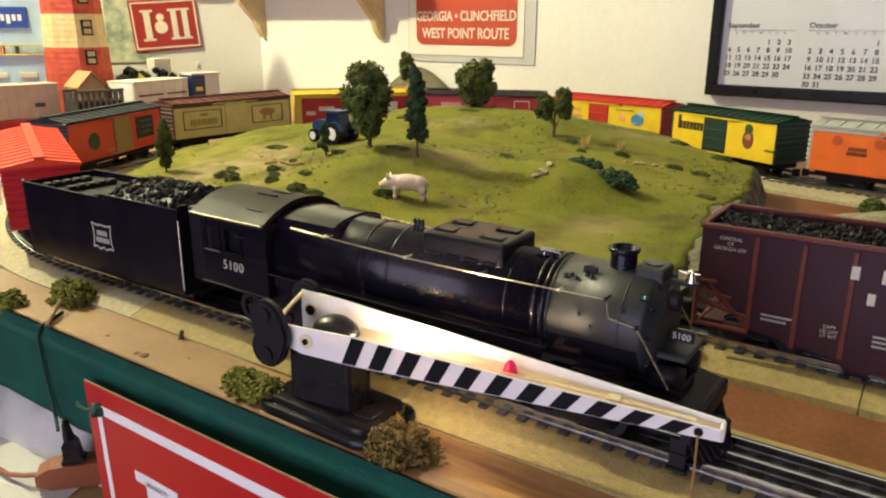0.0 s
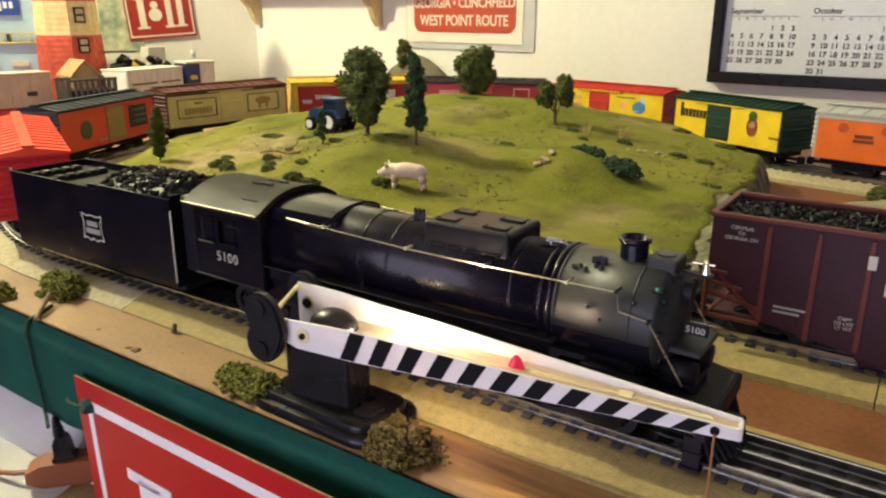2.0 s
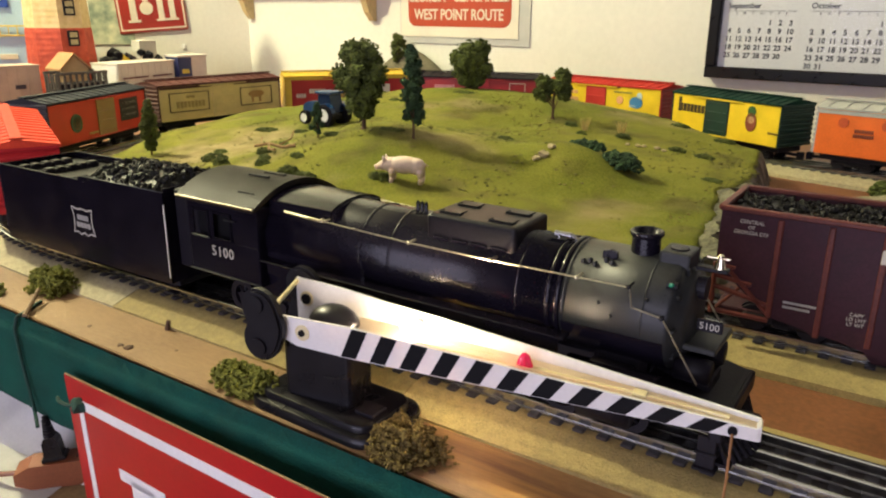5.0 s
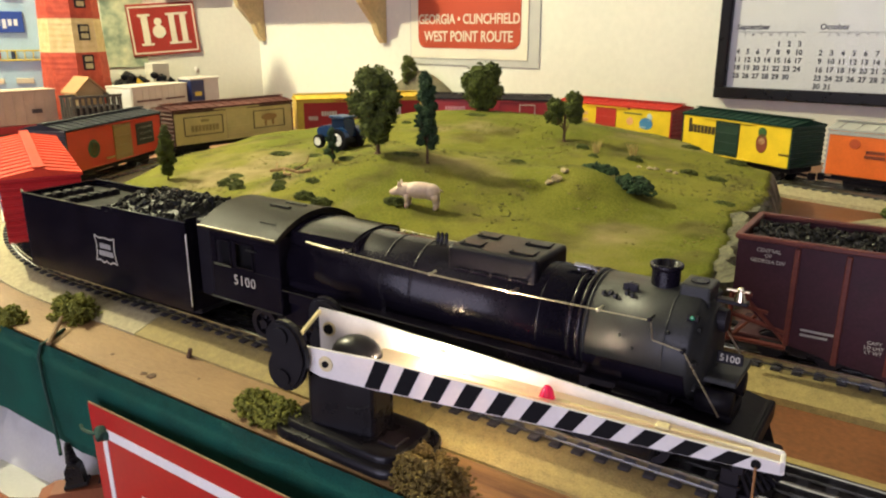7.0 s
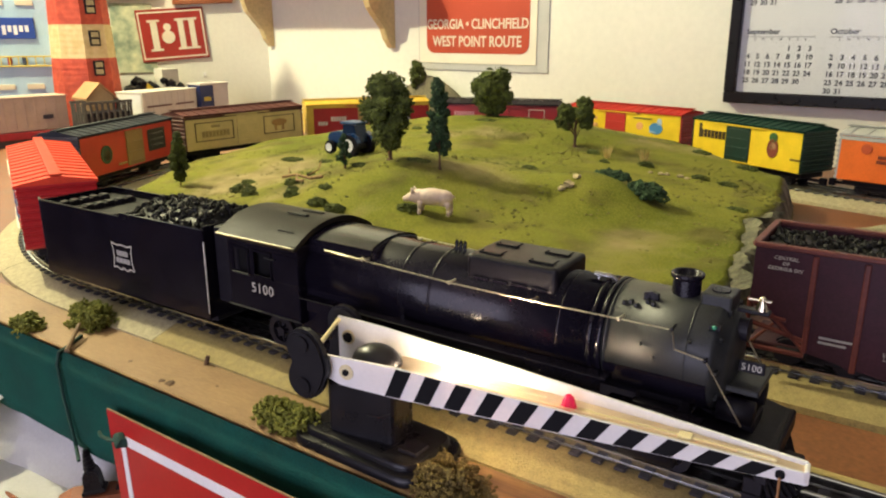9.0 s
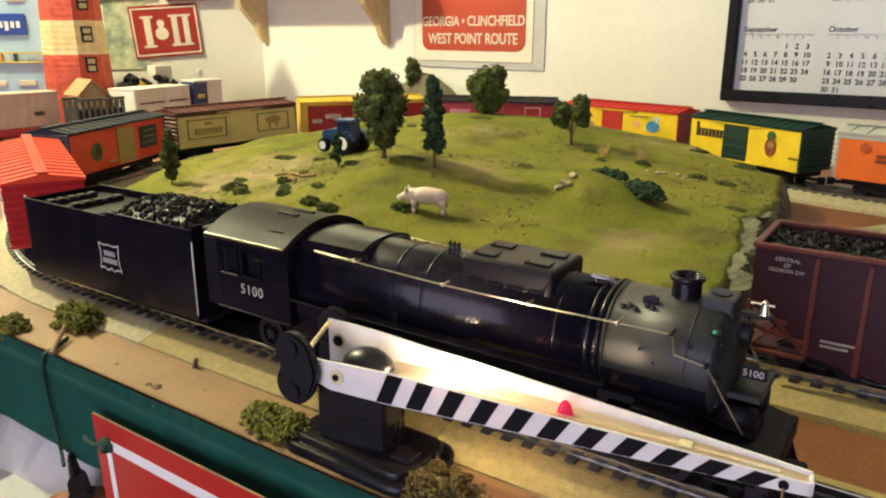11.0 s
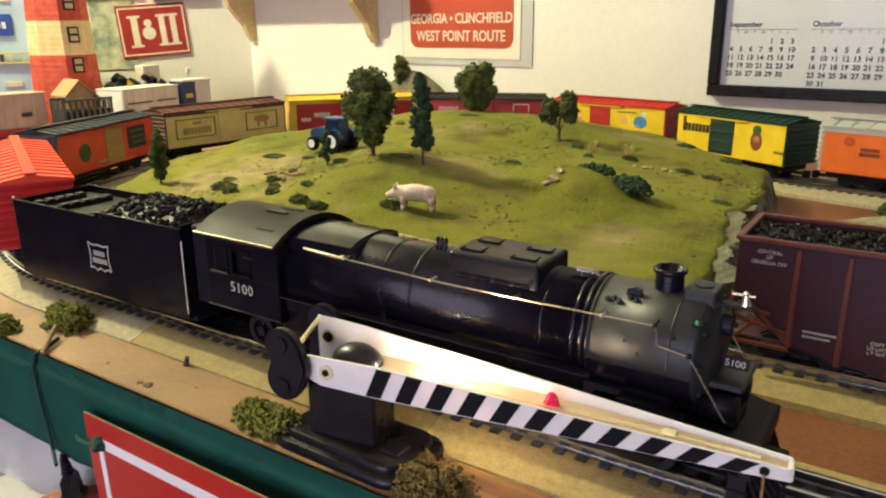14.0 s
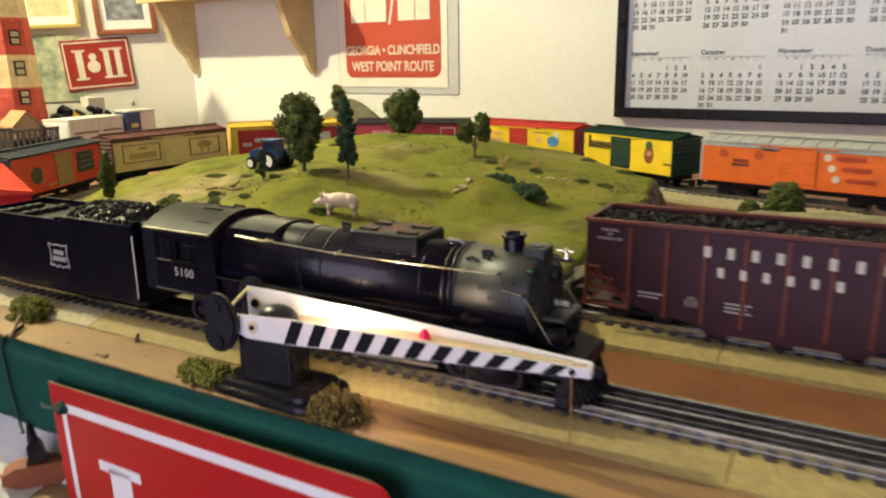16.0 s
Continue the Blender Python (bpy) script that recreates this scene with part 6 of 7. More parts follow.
def clear_pane():
    """Thin picture glass: clear, with a faint mirror gloss."""
    m, nt, b = nodes_of("clear_picture_glass")
    tr, gl, mx, fr = (nt.nodes.new("ShaderNodeBsdf" + k) if k in ("Transparent", "Glossy") else nt.nodes.new(k) for k in ("Transparent", "Glossy", "ShaderNodeMixShader", "ShaderNodeFresnel"))
    fr.inputs["IOR"].default_value = 1.18
    gl.inputs["Roughness"].default_value = 0.06
    nt.links.new(fr.outputs[0], mx.inputs[0])
    nt.links.new(tr.outputs[0], mx.inputs[1])
    nt.links.new(gl.outputs[0], mx.inputs[2])
    nt.links.new(mx.outputs[0], nt.nodes["Material Output"].inputs["Surface"])
    return m


PANEG = clear_pane()


def calendar():
    c = empty("wall_calendar", Matrix.Translation((-0.4820, 1.4395, 0.0997)), "large year calendar in a black frame behind glass", "calendar")
    W, H, f = 0.62, 0.52, 0.0195
    for nm, a in (("frame_rail", (0, W, 0, f)), ("frame_rail", (0, W, H - f, H)), ("frame_stile", (0, f, f, H - f)), ("frame_stile", (W - f, W, f, H - f))):
        part(nm, cube(a[0], a[1], -0.020, -0.001, a[2], a[3], .002), SATIN, c)
    part("sheet", cube(f, W - f, -0.008, -0.002, f, H - f), SHEET, c)
    pane = part("glass_pane", cube(f - .002, W - f + .002, -0.0125, -0.0115, f - .002, H - f + .002), PANEG, c, "clear picture glass")
    pane.visible_shadow = False
    names = ["January", "February", "March", "April", "May", "June", "July", "August", "September", "October", "November", "December"]
    days = [31, 29, 31, 30, 31, 30, 31, 31, 30, 31, 30, 31]
    first = [5, 1, 2, 5, 0, 3, 5, 1, 4, 6, 2, 4]        # weekday of the first, Sunday is 0
    face = lambda x, z: Matrix.Translation((x, -0.0083, z)) @ pose(0, 0, 0, 90, 0, 0)  # noqa: E731
    for k in range(12):
        x0 = 0.0275 + 0.1336 * (k % 4)
        z0 = 0.1215 + 0.1300 * (2 - k // 4)
        lettering("month_name", names[k], 0.0125, INK, c, face(x0, z0), align="LEFT", bold=.02)
        part("month_rule", cube(x0, x0 + 0.112, -0.0086, -0.0079, z0 - .0085, z0 - .0078), INK, c)
        lettering("weekdays", "   ".join("SMTWTFS"), 0.0062, INK, c, face(x0 + .056, z0 - .0125), spacing=1.35)
        for w in range(6):
            text = [(7 * w + d - first[k] + 1) for d in range(7)]
            cells = [(d, n) for d, n in enumerate(text) if 1 <= n <= days[k]]
            if cells:
                bm = None
                for d, n in cells:
                    lettering("date", str(n), 0.0118, INKM, c, face(x0 + .006 + d * .0166, z0 - .0275 - .01365 * w), depth=.0001, bold=.034)
    return c


calendar()

FRAMEB = surface("red_brown_wood", (0.26, 0.085, 0.035), 0.45, vary=0.2, scale=30, bump=0.1)
FRAMEY = surface("gilt_frame", (0.55, 0.42, 0.14), 0.4, metal=0.3, vary=0.15, bump=0.05)
WOODY = surface("varnished_pine", (0.60, 0.46, 0.22), 0.45, vary=0.18, scale=14, fine=120, bump=0.1)


SIGNWALL = surface("wall_sign_red", (0.30, 0.022, 0.016), 0.45, vary=0.1, scale=20, bump=0.02)


def wall_sign():
    s = empty("small_railway_sign", SLANT @ Matrix.Translation((.002, 0.003, 0.220)) @ pose(0, 0, 0, 4.0, 0, 0), "small red railway sign with cream border and emblem", "sign")
    hw, hh = 0.088, 0.068
    part("plate", cube(0, 0.004, -hw, hw, -hh, hh, .001), SIGNWALL, s)
    for y0, y1, z0, z1 in ((-hw + .004, hw - .004, hh - .010, hh - .006), (-hw + .004, hw - .004, -hh + .006, -hh + .010), (-hw + .004, -hw + .008, -hh + .01, hh - .01), (hw - .008, hw - .004, -hh + .01, hh - .01)):
        part("border", cube(.0035, .0048, y0, y1, z0, z1), WORDS, s)

    def up(y, w, h):
        bm = cube(.0035, .005, y - w / 2, y + w / 2, -h, h)
        for z in (-h, h):
            box(bm, .0035, .005, y - w * .95, y + w * .95, z - .003, z + .003)
        return bm
    part("emblem_bar", up(-0.046, .017, .038), WORDS, s)
    bm = bmesh.new()
    tube(bm, (.0035, -0.012, -.006), (.005, -0.012, -.006), .017, n=20)
    tube(bm, (.0035, -0.012, .020), (.005, -0.012, .020), .010, n=16)
    part("emblem_disc", bm, WORDS, s)
    part("emblem_bar", up(0.024, .015, .038), WORDS, s)
    part("emblem_bar", up(0.053, .015, .038), WORDS, s)
    return s


wall_sign()


def picture(y0, y1, z0, z1, moulding, mount, view, label, fw=.012):
    p = empty("framed_picture", SLANT @ Matrix.Translation((.001, 0, 0)) @ pose(0, 0, 0, 2.5, 0, 0), label, "picture")
    for a in ((y0, y1, z0, z0 + fw), (y0, y1, z1 - fw, z1), (y0, y0 + fw, z0 + fw, z1 - fw), (y1 - fw, y1, z0 + fw, z1 - fw)):
        part("frame_side", cube(0, .014, *a, .002), moulding, p)
    part("mount", cube(0, .006, y0 + fw, y1 - fw, z0 + fw, z1 - fw), mount, p)
    part("print", cube(.0055, .0065, y0 + fw * 2.2, y1 - fw * 2.2, z0 + fw * 2.8, z1 - fw * 2.2), view, p)
    return p


VIEWD = surface("dark_landscape_print", (0.10, 0.12, 0.16), 0.4, vary=0.7, scale=14, fine=60, bump=0, col2=(0.35, 0.36, 0.38))
VIEWY = surface("pale_yellow_print", (0.62, 0.55, 0.32), 0.4, vary=0.2, scale=14, fine=60, bump=0)
MAPP = surface("pale_green_map", (0.30, 0.42, 0.32), 0.5, vary=0.5, scale=13, fine=40, bump=0, col2=(0.62, 0.62, 0.42))
picture(0.022, 0.182, 0.296, 0.46, FRAMEB, WHITEP, VIEWD, "dark landscape print in a red-brown wooden frame", .014)
picture(-0.163, -0.013, 0.318, 0.46, FRAMEY, WHITEP, VIEWY, "pale print in a gilt frame", .012)
loose("wall_map", cube(0, .002, -0.150, -0.045, 0.120, 0.300), MAPP, "pale green map sheet pinned to the wall", "map", SLANT @ Matrix.Translation((.001, 0, 0)))


def shelf():
    s = empty("wall_shelf", Matrix.Identity(4), "pine wall shelf on two shaped brackets", "shelf")
    part("board", cube(-1.796, -1.215, 1.285, 1.4385, 0.385, 0.402, .002), WOODY, s)
    part("front_lip", cube(-1.82, -1.215, 1.280, 1.2865, 0.378, 0.404, .0015), WOODY, s)
    for x in (-1.785, -1.312):
        pts = [(1.4385, 0.186), (1.4300, 0.186), (1.4130, 0.206), (1.4020, 0.232), (1.3780, 0.256), (1.3560, 0.280), (1.3440, 0.310), (1.3280, 0.345), (1.3080, 0.385), (1.4385, 0.385)]
        part("bracket", prism(pts, x - .009, x + .009, "x"), WOODY, s)
    return s


shelf()

# ---- trees and plants ----
def crown_bag(rnd, prof, n, size, height, width, base, lean=(0, 0)):
    """Foam foliage: uneven clumps on the crown's outline, each a cluster of small tufts, with gaps between them."""
    bag = Bag()
    clumps = []
    count = max(12, n // 7)
    for i in range(count):
        a = (i + rnd.uniform(.1, .9)) / count
        r0 = prof(a) * width / 2
        ang, rr = 2.4 * i + rnd.uniform(-.5, .5), rnd.uniform(.28, .74)
        rc = max(width * .185, size * 1.15) * rnd.uniform(.75, 1.22) * (.55 + .45 * prof(a))
        clumps.append((Vector((r0 * rr * math.cos(ang) + lean[0] * a, r0 * rr * math.sin(ang) + lean[1] * a, height * (.03 + .94 * a))), rc))
    for c, rc in clumps:
        bag.lump(c, rc * .80, .9, .5, 2.0, 2, rnd)
    for i in range(n * 8):
        c, rc = clumps[rnd.randrange(len(clumps))]
        d = Vector((rnd.gauss(0, 1), rnd.gauss(0, 1), rnd.gauss(0, 1))).normalized()
        bag.lump(c + d * rc * rnd.uniform(.72, 1.08), size * rnd.uniform(.20, .46), rnd.uniform(.6, 1.0), 1.1, 2.6, 1, rnd)
    return bag


def tree(at, height, width, kind, mat, label, seed, trunk=0.2, n=230, size=0.0045):
    rnd = random.Random(seed)
    t = empty("model_tree", Matrix.Translation(at), label, "tree", "trees on the hill")
    tr = bmesh.new()
    r = max(.0012, width * .042)
    tube(tr, (0, 0, -.004), (0, 0, height * (trunk + .35)), r, r * .6, n=8)
    for k in range(6):
        a = rnd.uniform(0, 6.28)
        z = height * (trunk + .08 * k)
        tube(tr, (0, 0, z * .9), (math.cos(a) * width * .25, math.sin(a) * width * .25, z + height * .16), r * .6, r * .25, n=6)
    for k in range(4):
        a = k * 1.57 + .4
        tube(tr, (0, 0, .003), (math.cos(a) * r * 2.4, math.sin(a) * r * 2.4, -.003), r * .6, r * .3, n=5)
    part("trunk", tr, BARK, t)
    ch = height * (1 - trunk)
    profs = {
        "oval": lambda a: max(.10, math.sin(math.pi * min(1, a ** 1.15 * .84 + .06)) ** .72),
        "cone": lambda a: min(1, .45 + a / .22) * (1.0 - .42 * a) * min(1, (1.04 - a) / .22) ** .7,
        "round": lambda a: max(.16, math.sin(math.pi * (a ** 1.2 * .78 + .09)) ** .6),
        "cypress": lambda a: max(.10, math.sin(math.pi * min(1, a ** .8 * .95 + .05)) ** .8),
    }
    if kind == "fork":
        for i, (dx, hz) in enumerate(((-.27, .80), (.23, 1.0))):
            bag = crown_bag(rnd, profs["round"], n // 2, size, ch * hz * .80, width * .56, seed + i)
            c = bag.part("crown", mat, t)
            c.location = (dx * width, .1 * width * (i - .5), height * trunk + ch * (.28 if i else .22))
    else:
        bag = crown_bag(rnd, profs[kind], n, size, ch, width, seed, (rnd.uniform(-.1, .1) * width, 0))
        c = bag.part("crown", mat, t)
        c.location = (0, 0, height * trunk)
    return t


def on_hill(x, y, dz=0.0):
    return (x, y, hill_z(x, y) + dz)


tree(on_hill(-0.585, 0.660), 0.092, 0.062, "oval", LEAF, "tall dark green foam tree with oval crown", 11, .15, 330)
tree(on_hill(-0.522, 0.672), 0.098, 0.033, "cone", LEAF2, "slim blue-green conifer with ragged outline", 12, .16, 260, .0036)
tree(on_hill(-0.513, 0.950), 0.062, 0.053, "fork", LEAF, "small dark green tree with forked crown", 13, .20, 300, .0046)
tree(on_hill(-0.722, 1.045), 0.068, 0.076, "round", LEAF, "round bushy dark green tree on the hilltop", 14, .10, 280, .0055)
tree(on_hill(-0.855, 0.556), 0.068, 0.029, "cypress", LEAF, "thin dark green cypress with nodding tip", 15, .08, 210, .0034)
tree(on_hill(-0.640, 0.641), 0.041, 0.022, "cypress", LEAF2, "tiny dark green conifer beside the tractor", 16, .10, 90, .0024)

# low mound behind the train with a tree on it
bm = bmesh.new()
g = []
for i in range(41):
    row = []
    for j in range(19):
        x, y = -0.17 + .34 * i / 40, -0.045 + .09 * j / 18
        z = 0.127 * max(0, 1 - (abs(x) / .155) ** 1.8) * max(0.0, 1 - (abs(y) / .05) ** 2.2) + .004 * noise.noise(Vector((x * 30, y * 30, 8)))
        row.append(bm.verts.new((x, y, max(z, -.001))))
    g.append(row)
for i in range(40):
    for j in range(18):
        bm.faces.new((g[i][j], g[i + 1][j], g[i + 1][j + 1], g[i][j + 1]))
loose("rocky_mound", bm, MOUNDM, "grey-brown mound against the wall behind the train", "mound", Matrix.Translation((-1.150, 1.388, 0)), True)
tree((-1.171, 1.370, 0.086), 0.072, 0.048, "round", LEAF, "dark green tree on the mound behind the train", 17, .1, 150, .0045)


SANDM = surface("sandy_scenery", (0.20, 0.18, 0.085), 0.95, vary=0.4, scale=28, fine=300, bump=0.9, depth=0.002, col2=(0.34, 0.30, 0.18))


def low_mound():
    bm = bmesh.new()
    g = {}
    for i in range(61):
        for j in range(41):
            x, y = -0.23 + .46 * i / 60, -0.12 + .24 * j / 40
            d = 1 - math.hypot(x / .215, y / .105) + .12 * noise.noise(Vector((x * 14, y * 14, 1)))
            if d > -.12:
                g[i, j] = bm.verts.new((x, y, max(-.002, .040 * min(1.0, max(0, d) / .38) ** .6 + .006 * noise.noise(Vector((x * 30, y * 30, 0))) - (.004 if d < 0 else 0))))
    for i in range(60):
        for j in range(40):
            k = [(i, j), (i + 1, j), (i + 1, j + 1), (i, j + 1)]
            if all(q in g for q in k):
                bm.faces.new([g[q] for q in k])
    return loose("sandy_mound", bm, SANDM, "low sandy grey-green mound between the tracks", "mound", pose(0.035, 0.865, 0, 0, 0, -3), True)


low_mound()


def bush(x, y, rx, ry, rz, mat, label, n=50, seed=1, size=.0036, z=None, cat="bush"):
    rnd = random.Random(seed)
    bag = Bag()
    for _ in range(n * 5):
        a, b, r = rnd.uniform(0, 6.283), rnd.uniform(0, 1), rnd.uniform(.2, 1) ** .5
        q = math.sqrt(max(0, 1 - b * b * .85))
        bag.lump((rx * r * q * math.cos(a), ry * r * q * math.sin(a), rz * b), size * rnd.uniform(.3, .8), rnd.uniform(.6, 1), 1.1, 2.6, 1, rnd)
    ob = bag.part("bush", mat)
    ob.location = (x, y, (hill_z(x, y) if z is None else z) - .001)
    return tagged(ob, label, cat)


bush(-0.325, 0.768, .026, .014, .016, LEAF2, "dense blue-green bush on the hill", 110, 21)
bush(-0.366, 0.772, .024, .008, .008, LEAF2, "low trailing blue-green bush", 60, 22)
TUFTS = ((-0.487, 0.581, .015, .005), (-0.778, 0.605, .012, .003), (-0.748, 0.575, .022, .008), (-0.715, 0.560, .013, .007), (-0.685, 0.598, .011, .007), (-0.640, 0.560, .011, .007), (-0.579, 0.5455, .014, .007), (-0.551, 0.5426, .014, .006),
         (-0.606, 0.580, .009, .004), (-0.690, 0.632, .008, .004), (-0.813, 0.706, .022, .0025), (-0.748, 0.7095, .014, .0025), (-0.485, 0.793, .011, .003), (-0.481, 0.943, .010, .005), (-0.444, 0.905, .007, .004), (-0.402, 0.936, .011, .006),
         (-0.332, 0.939, .012, .005), (-0.251, 0.831, .012, .003), (-0.310, 1.042, .016, .004), (-0.301, 0.943, .014, .004), (-0.390, 1.0875, .016, .004), (-0.7705, 0.915, .010, .003), (-0.655, 0.575, .010, .005), (-0.62, 0.648, .016, .002), (-0.56, 0.676, .018, .002), (-0.70, 1.00, .02, .002))
for i, (x, y, rx, rz) in enumerate(TUFTS):
    bush(x, y, rx, rx * .62, rz, LEAF if i % 4 == 1 else TUFT, "small olive green moss tuft on the grass", 34 + int(rx * 1500), 30 + i, .0021, cat="tuft")
bush(-0.069, 0.930, .023, .020, .040, LEAF, "large dark green bush on the sandy mound", 210, 61, .0048, .030)
bush(-0.108, 0.930, .013, .011, .016, LEAF, "small dark green bush on the sandy mound", 60, 62, .0036, .030)


def grass_flock():
    """Countless small clumps of grass scatter strewn unevenly over the hill."""
    rnd = random.Random(404)
    bag = Bag()
    while len(bag.faces) < 3000 * len(ICO[1][1]):
        x, y = rnd.uniform(-1.06, -0.16), rnd.uniform(0.44, 1.24)
        thick = noise.noise(Vector((x * 11, y * 11, 5.0))) + .5 * noise.noise(Vector((x * 30, y * 30, 2.0)))
        if hill_edge(x, y) > .004 and thick > rnd.uniform(-.15, .75):
            bag.lump((x, y, hill_z(x, y) + .0002), rnd.uniform(.0007, .0021), rnd.uniform(.3, .55), 1.1, 2.4, 1, rnd)
    return tagged(bag.part("grass_scatter", GRASS), "olive green grass scatter glued over the hill", "grass", kind="stuff")


grass_flock()


def dry_grass(x, y, seed):
    rnd = random.Random(seed)
    bm = bmesh.new()
    for _ in range(46):
        a = rnd.uniform(0, 6.28)
        r = rnd.uniform(0, .004)
        h = rnd.uniform(.010, .019)
        sp = rnd.uniform(.1, .45)
        tube(bm, (r * math.cos(a), r * math.sin(a), 0), (r * math.cos(a) + h * sp * math.cos(a), r * math.sin(a) + h * sp * math.sin(a), h), .0004, .0001, n=3)
    ob = part("dry_grass", bm, STRAW)
    ob.location = on_hill(x, y, -.001)
    return tagged(ob, "tuft of pale dry straw grass", "grass tuft")


dry_grass(-0.454, 0.932, 1)
dry_grass(-0.4145, 0.960, 2)


def stones(seed, spots):
    rnd = random.Random(seed)
    for x, y, r in spots:
        bag = Bag()
        bag.lump((0, 0, 0), r, .6, .7, 1.3, 2, rnd)
        ob = bag.part("stone", ROCKL)
        ob.location = on_hill(x, y, r * .2)
        tagged(ob, "pale tan stone half sunk in grass", "stone")


stones(5, ((-0.3924, 0.729, .0065), (-0.397, 0.722, .0045), (-0.390, 0.740, .0045), (-0.372, 0.916, .004), (-0.366, 0.920, .0035), (-0.352, 0.926, .004), (-0.385, 0.914, .003), (-0.342, 0.924, .003)))


def fallen_branch():
    b = empty("fallen_branch", Matrix.Translation(on_hill(-0.668, 0.600, .003)), "bare brown fallen branch lying in grass", "branch")
    part("stem", wire(bmesh.new(), [(-.028, -.006, .002), (-.010, .000, .006), (.012, .002, .004), (.026, .008, .007)], .0018, 7), BARKL, b)
    part("twig", wire(bmesh.new(), [(-.010, .000, .006), (.004, -.012, .003), (.020, -.016, .005)], .0014, 6), BARKL, b)
    part("twig", wire(bmesh.new(), [(.004, .001, .005), (.010, .016, .012), (.006, .024, .020)], .0008, 6), BARKL, b)
    part("twig", wire(bmesh.new(), [(-.020, -.004, .004), (-.030, .006, .010)], .0008, 6), BARKL, b)
    return b


fallen_branch()


def cliff():
    """Rough plaster rock face where the hill is cut off beside the siding."""
    bm = bmesh.new()
    ny, nz = 90, 16
    g = []
    for i in range(ny + 1):
        y = 0.475 + 0.385 * i / ny
        top = hill_z(cutting(y) - 0.014, y) + 0.005
        col = []
        for j in range(nz + 1):
            q = j / nz
            z = -0.002 + top * min(1.0, q * 1.25)
            rough = 0.011 * noise.noise(Vector((y * 45, z * 60, 1.0))) + 0.004 * noise.noise(Vector((y * 140, z * 150, 6.0)))
            x = cutting(y) + 0.008 - 0.008 * q + rough - 0.016 * max(0.0, q - .8) / .2
            col.append(bm.verts.new((x, y + .004 * noise.noise(Vector((y * 60, z * 60, 9.0))), z - 0.007 * max(0.0, q - .8) / .2)))
        g.append(col)
    for i in range(ny):
        for j in range(nz):
            bm.faces.new((g[i][j], g[i + 1][j], g[i + 1][j + 1], g[i][j + 1]))
    bmesh.ops.recalc_face_normals(bm, faces=bm.faces)
    bmesh.ops.solidify(bm, geom=bm.faces, thickness=0.003)
    ob = part("rock_face", bm, CLIFFM, smooth="auto")
    return tagged(ob, "grey-brown rocky cutting at the end of the hill", "rock")


CLIFFM = surface("plaster_cutting", (0.095, 0.088, 0.058), 0.95, vary=0.5, scale=45, fine=260, bump=0.9, depth=0.003, col2=(0.18, 0.17, 0.10))
cliff()


# ---- toy pig, one plain shape ----
def pig():
    bm = bmesh.new()
    ball(bm, (0, 0, .0205), .0125, 1.55, .82, .80, sub=3)
    ball(bm, (.012, 0, .0195), .0105, 1.0, .86, .92, sub=3)
    ball(bm, (-.014, 0, .0200), .0098, 1.1, .84, .9, sub=3)
    tube(bm, (-.018, 0, .0205), (-.0295, 0, .0165), .0075, .0035, n=14)
    tube(bm, (-.0295, 0, .0166), (-.0315, 0, .0160), .0034, .0032, n=12)
    for s in (-1, 1):
        tube(bm, (-.020, s * .0045, .0250), (-.0215, s * .0060, .0310), .0026, .0004, n=7)
        for x, d in ((-.012, -.0005), (.0165, .002)):
            tube(bm, (x, s * .0052, .0165), (x + d, s * .0055, .007), .0042, .0023, n=9)
            tube(bm, (x + d, s * .0055, .007), (x + d - .0006, s * .0055, .0), .0023, .0022, n=9)
    tube(bm, (.022, 0, .0230), (.0245, .002, .0195), .0008, .0005, n=6)
    ob = part("toy_pig", bm, PIGPINK, smooth=True)
    ob.matrix_world = Matrix.Translation(on_hill(-0.4615, 0.5885, -.0005)) @ Matrix.Rotation(radians(24), 4, "Z") @ Matrix.Diagonal((0.93, 0.80, 0.85, 1))
    return tagged(ob, "pale pink plastic toy pig standing on grass", "toy pig")


pig()


